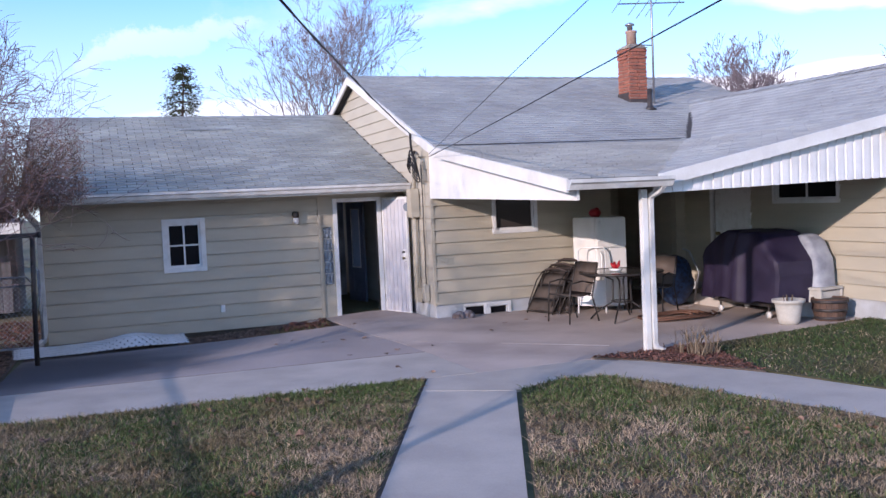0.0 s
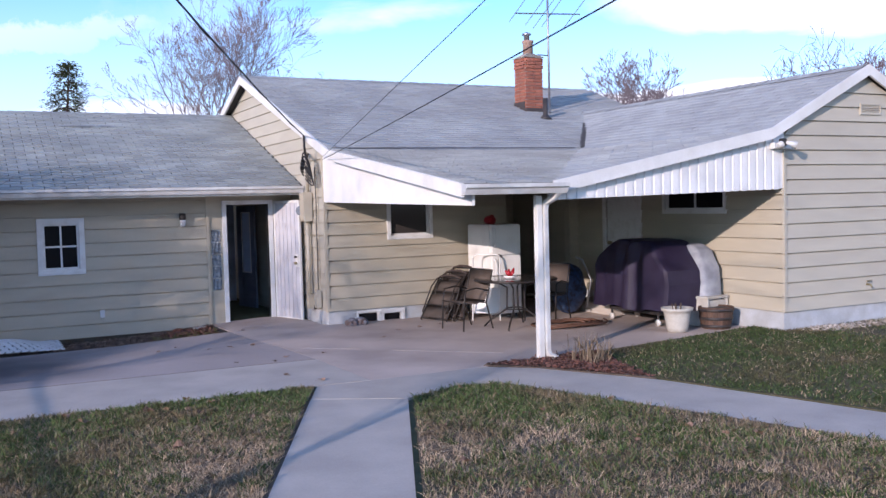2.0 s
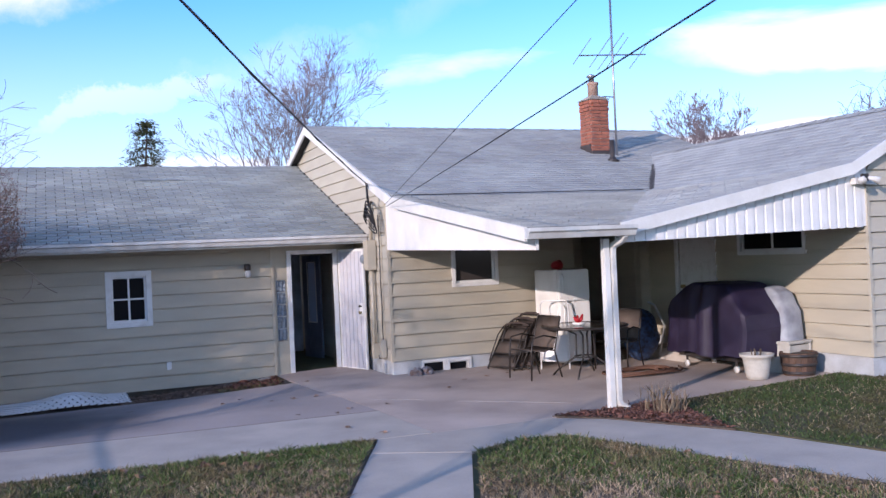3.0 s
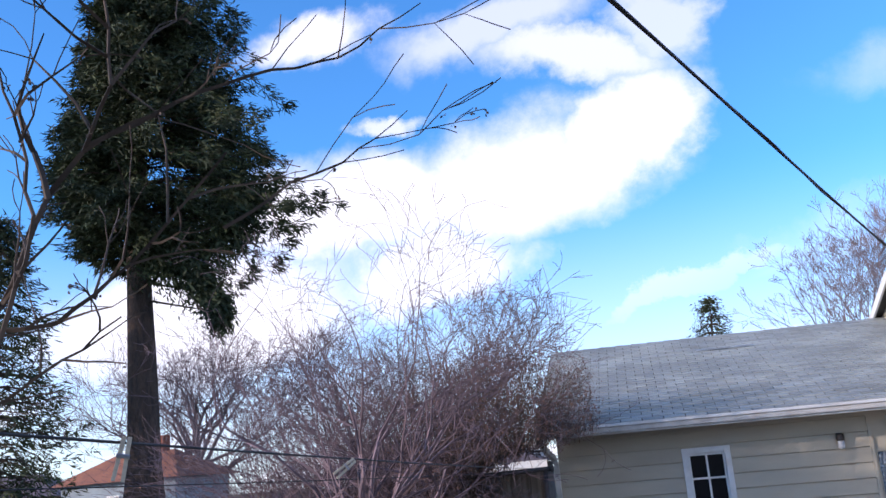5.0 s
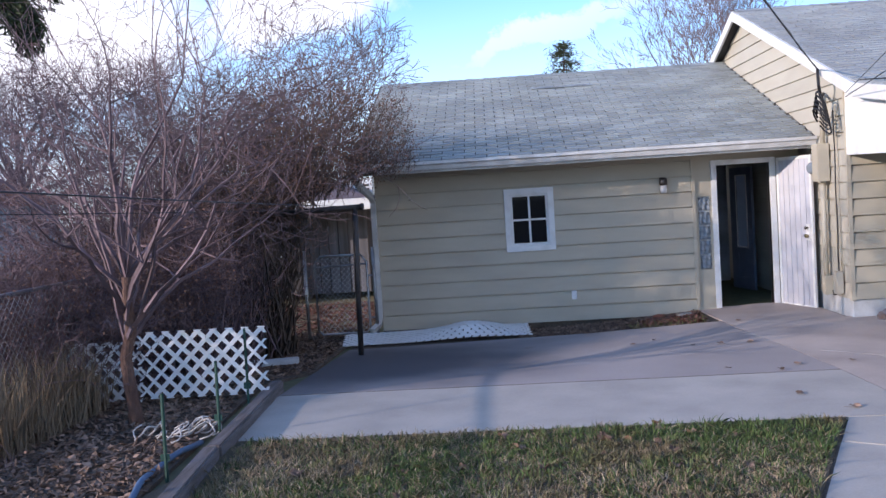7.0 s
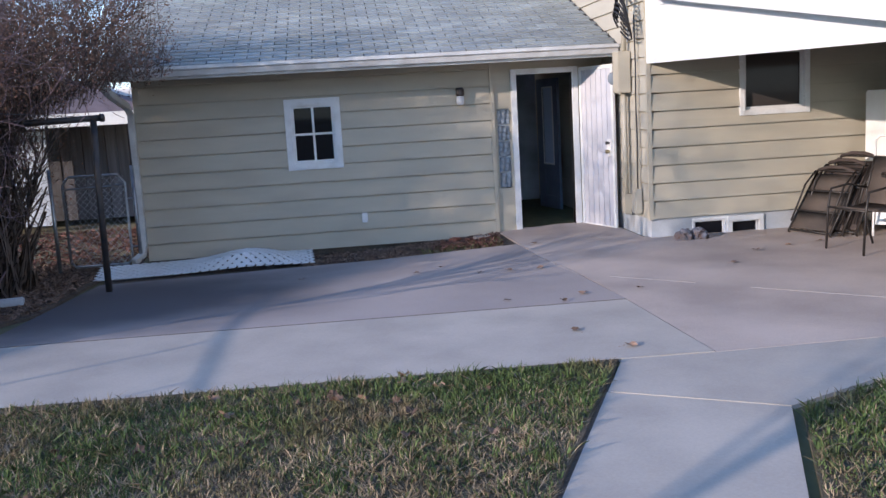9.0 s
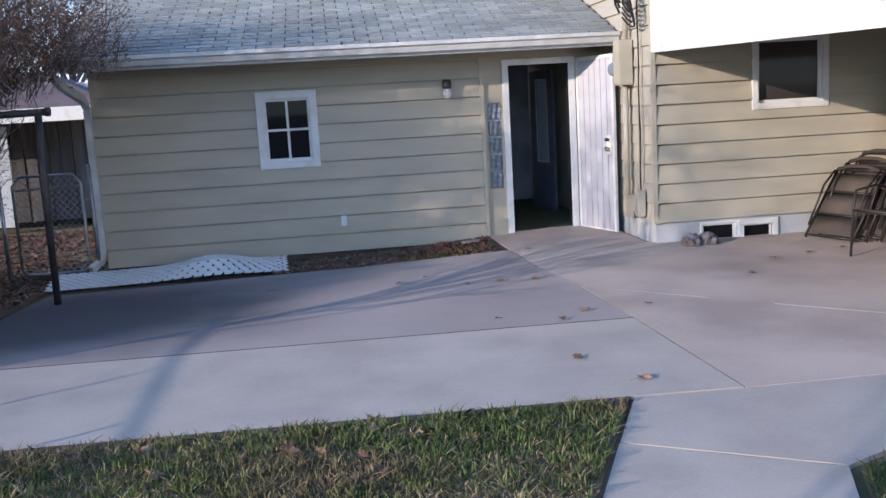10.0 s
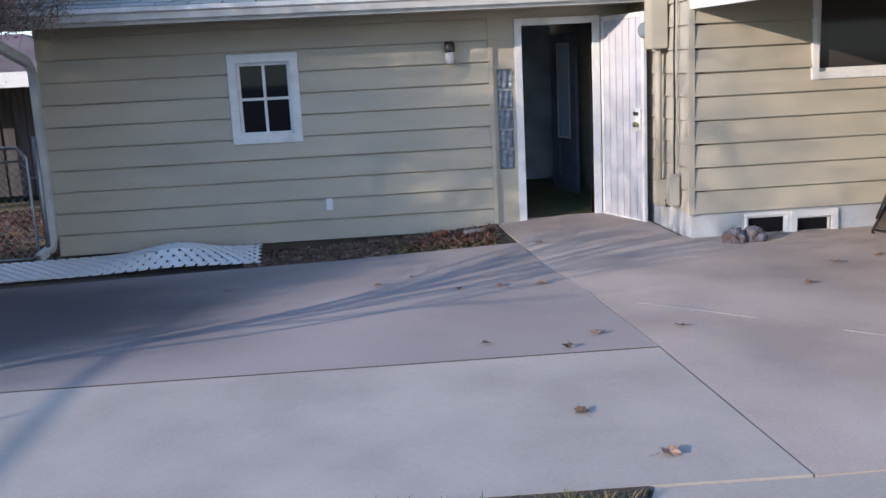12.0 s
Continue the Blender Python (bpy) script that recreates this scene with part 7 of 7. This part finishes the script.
blades("lawn_tufts", A_LAWN, 70000, 0.046, 0.0040, GRASS_GREEN, "taller green tufts in the lawn", 21, 0.012, 0.8, clumps)
blades("lawn_tufts", B_LAWN, 60000, 0.046, 0.0044, GRASS_GREEN, "taller green tufts in the lawn", 22, 0.012, 0.8, clumps)


def litter(name, poly, count, size, mat, label, seed, base, category):
    """Loose chips and curled leaves strewn over an outline."""
    g = random.Random(seed)
    tw = Twigs()
    xs, ys = [p[0] for p in poly], [p[1] for p in poly]
    pts = np.array([(g.uniform(min(xs), max(xs)), g.uniform(min(ys), max(ys))) for _ in range(count * 2)])
    pts = pts[inside(poly, pts[:, 0], pts[:, 1])][:count]
    for x, y in pts:
        c = Vector((x, y, gz(x, y) + base + g.random() * size * 0.5))
        d = Vector((g.gauss(0, 1), g.gauss(0, 1), g.gauss(0, 0.3))).normalized() * size * g.uniform(0.5, 1.4)
        if g.random() < 0.5:
            tw.stick(c, c + d, size * 0.14, size * 0.10)
        else:
            n = Vector((g.gauss(0, 0.5), g.gauss(0, 0.5), 1)).normalized()
            s = d.cross(n) * 0.4
            o = len(tw.v)
            tw.v += [tuple(c - d * 0.5), tuple(c + s + n * size * 0.15), tuple(c + d * 0.5), tuple(c - s + n * size * 0.15)]
            tw.f.append((o, o + 1, o + 2, o + 3))
    return tagged(raw(name, tw.v, tw.f, mat), label, category, "", "stuff")


MULCH = material("red_brown_mulch", (0.15, 0.065, 0.05), 0.95, second=(0.085, 0.045, 0.035), scale=6, fine=60, bump=0.0, island=0.5)
LITTER = material("brown_leaf_litter", (0.23, 0.155, 0.115), 0.95, second=(0.12, 0.078, 0.06), scale=6, fine=60, bump=0.0, island=0.6)
litter("mulch_chips", [(1.38, -6.39), (2.98, -6.39), (2.6, -7.4), (2.44, -8.05), (1.8, -6.88)], 2600, 0.05, MULCH, "red-brown bark mulch round the patio post", 1, 0.015, "mulch")
litter("leaf_litter", [(-7.2, -9), (-5.45, -9), (-5.6, -3.9), (-5.25, -3.2), (-5.25, 0.5), (-7.9, 0.9), (-7.3, -3)], 17000, 0.06, LITTER, "brown leaf litter over the garden bed", 2, 0.012, "leaf litter")
litter("bed_gravel", [(-2.9, -0.93), (-2.35, -0.90), (-0.45, -1.18), (-0.33, -0.05), (-2.9, -0.05)], 9000, 0.038, LITTER, "gravel and leaf litter under the garage wall", 3, -0.01, "litter")
litter("red_leaf_heap", [(-1.35, -0.95), (-0.5, -1.15), (-0.42, -0.45), (-1.1, -0.4)], 1200, 0.065, MULCH, "heap of red-brown leaves beside the doorway", 4, 0.0, "leaf heap")
litter("side_litter", [(-9, -0.3), (-5.0, -0.3), (-5.0, 4.8), (-9, 4.8)], 5000, 0.07, MULCH, "brown litter in the side yard", 5, -0.02, "leaf litter")
litter("wing_gravel", [(6.4, -6.9), (9.1, -6.95), (9.1, -6.56), (6.2, -6.56)], 900, 0.06, material("pale_gravel", (0.45, 0.40, 0.35), 0.9, bump=0.0, island=0.4), "pale gravel strip under the wing wall", 6, 0.01, "gravel")

LEAF_TAN = material("tan_maple_leaf", (0.27, 0.165, 0.11), 0.85, second=(0.13, 0.08, 0.06), scale=20, fine=120, bump=0.2, each=0.5)


def leaf_mesh(seed):
    g = random.Random(seed)
    bm = bmesh.new()
    ring = []
    for k in range(14):
        a = 2 * math.pi * k / 14
        r = (0.050 if k % 2 else 0.036) * g.uniform(0.8, 1.2)
        ring.append(bm.verts.new((r * math.cos(a), r * math.sin(a), 0.018 * math.cos(2 * a + seed) + g.uniform(0.0, 0.012) + 0.016)))
    c = bm.verts.new((0, 0, 0.006))
    for k in range(14):
        bm.faces.new((c, ring[k], ring[(k + 1) % 14]))
    tube(bm, [(0.05, 0, 0.01), (0.075, 0.01, 0.008), (0.11, 0.015, 0.004)], 0.0018, 4)
    return mesh_of("leaf", bm, LEAF_TAN)


leaf_meshes = [leaf_mesh(s) for s in range(5)]
g = random.Random(21)
spots = [(-0.78, -5.61), (-0.55, -6.12), (-0.62, -4.62), (-1.05, -4.44), (-0.44, -2.99), (-0.75, -2.93), (-1.04, -2.9), (-1.35, -2.28), (-1.63, -2.49), (-0.39, -4.39), (1.78, -3.04), (0.11, -4.38), (-2.82, -2.2), (-0.14, -1.36), (2.2, -2.9), (2.6, -2.8), (1.3, -3.6)]
spots += [(-2.7, -6.81), (-3.08, -6.91), (-1.89, -6.74), (-1.72, -7.53), (-2.15, -6.93), (-2.08, -7.12), (-2.48, -6.83), (-2.93, -7.39), (-2.33, -6.83), (-1.64, -6.87), (-3.66, -7.05), (-2.13, -7.48), (-2.53, -7.15), (-3.81, -7.34)]
for _ in range(46):
    while True:
        x, y = g.uniform(-5.0, 2.2), g.uniform(-11.0, -6.4)
        if inside(A_LAWN, np.array([x]), np.array([y]))[0] or inside(B_LAWN, np.array([x]), np.array([y]))[0]:
            break
    spots.append((x, y))
for i, (x, y) in enumerate(spots):
    on_lawn = i >= 17
    ob = new("fallen_leaf", leaf_meshes[g.randrange(5)])
    k = g.uniform(0.5, 0.95) if on_lawn else g.uniform(0.55, 0.95)
    ob.matrix_world = pose(x, y, gz(x, y) + (0.035 if on_lawn else 0.012), g.gauss(0, 14 if on_lawn else 5), g.gauss(0, 14 if on_lawn else 5), g.uniform(0, 360)) @ Matrix.Diagonal((k, k, k * (1.0 if on_lawn else 0.45), 1))
    tagged(ob, "curled tan maple leaf lying in the grass" if on_lawn else "dry brown leaf lying on the concrete", "leaf", "fallen leaves")
for i, (x, y, s) in enumerate(((-0.62, -0.50, 0.22), (-0.95, -0.35, 0.18))):
    bm = bmesh.new()
    box(bm, -s / 2, s / 2, -0.05, 0.05, 0, 0.06)
    ob = part("loose_brick", bm, MORTAR if i == 0 else BRICK, bevel=0.008)
    ob.matrix_world = pose(x, y, gz(x, y) - 0.005, 4, 0, 20 + 40 * i)
    tagged(ob, "loose pale brick lying among red leaves", "brick", "loose bricks")
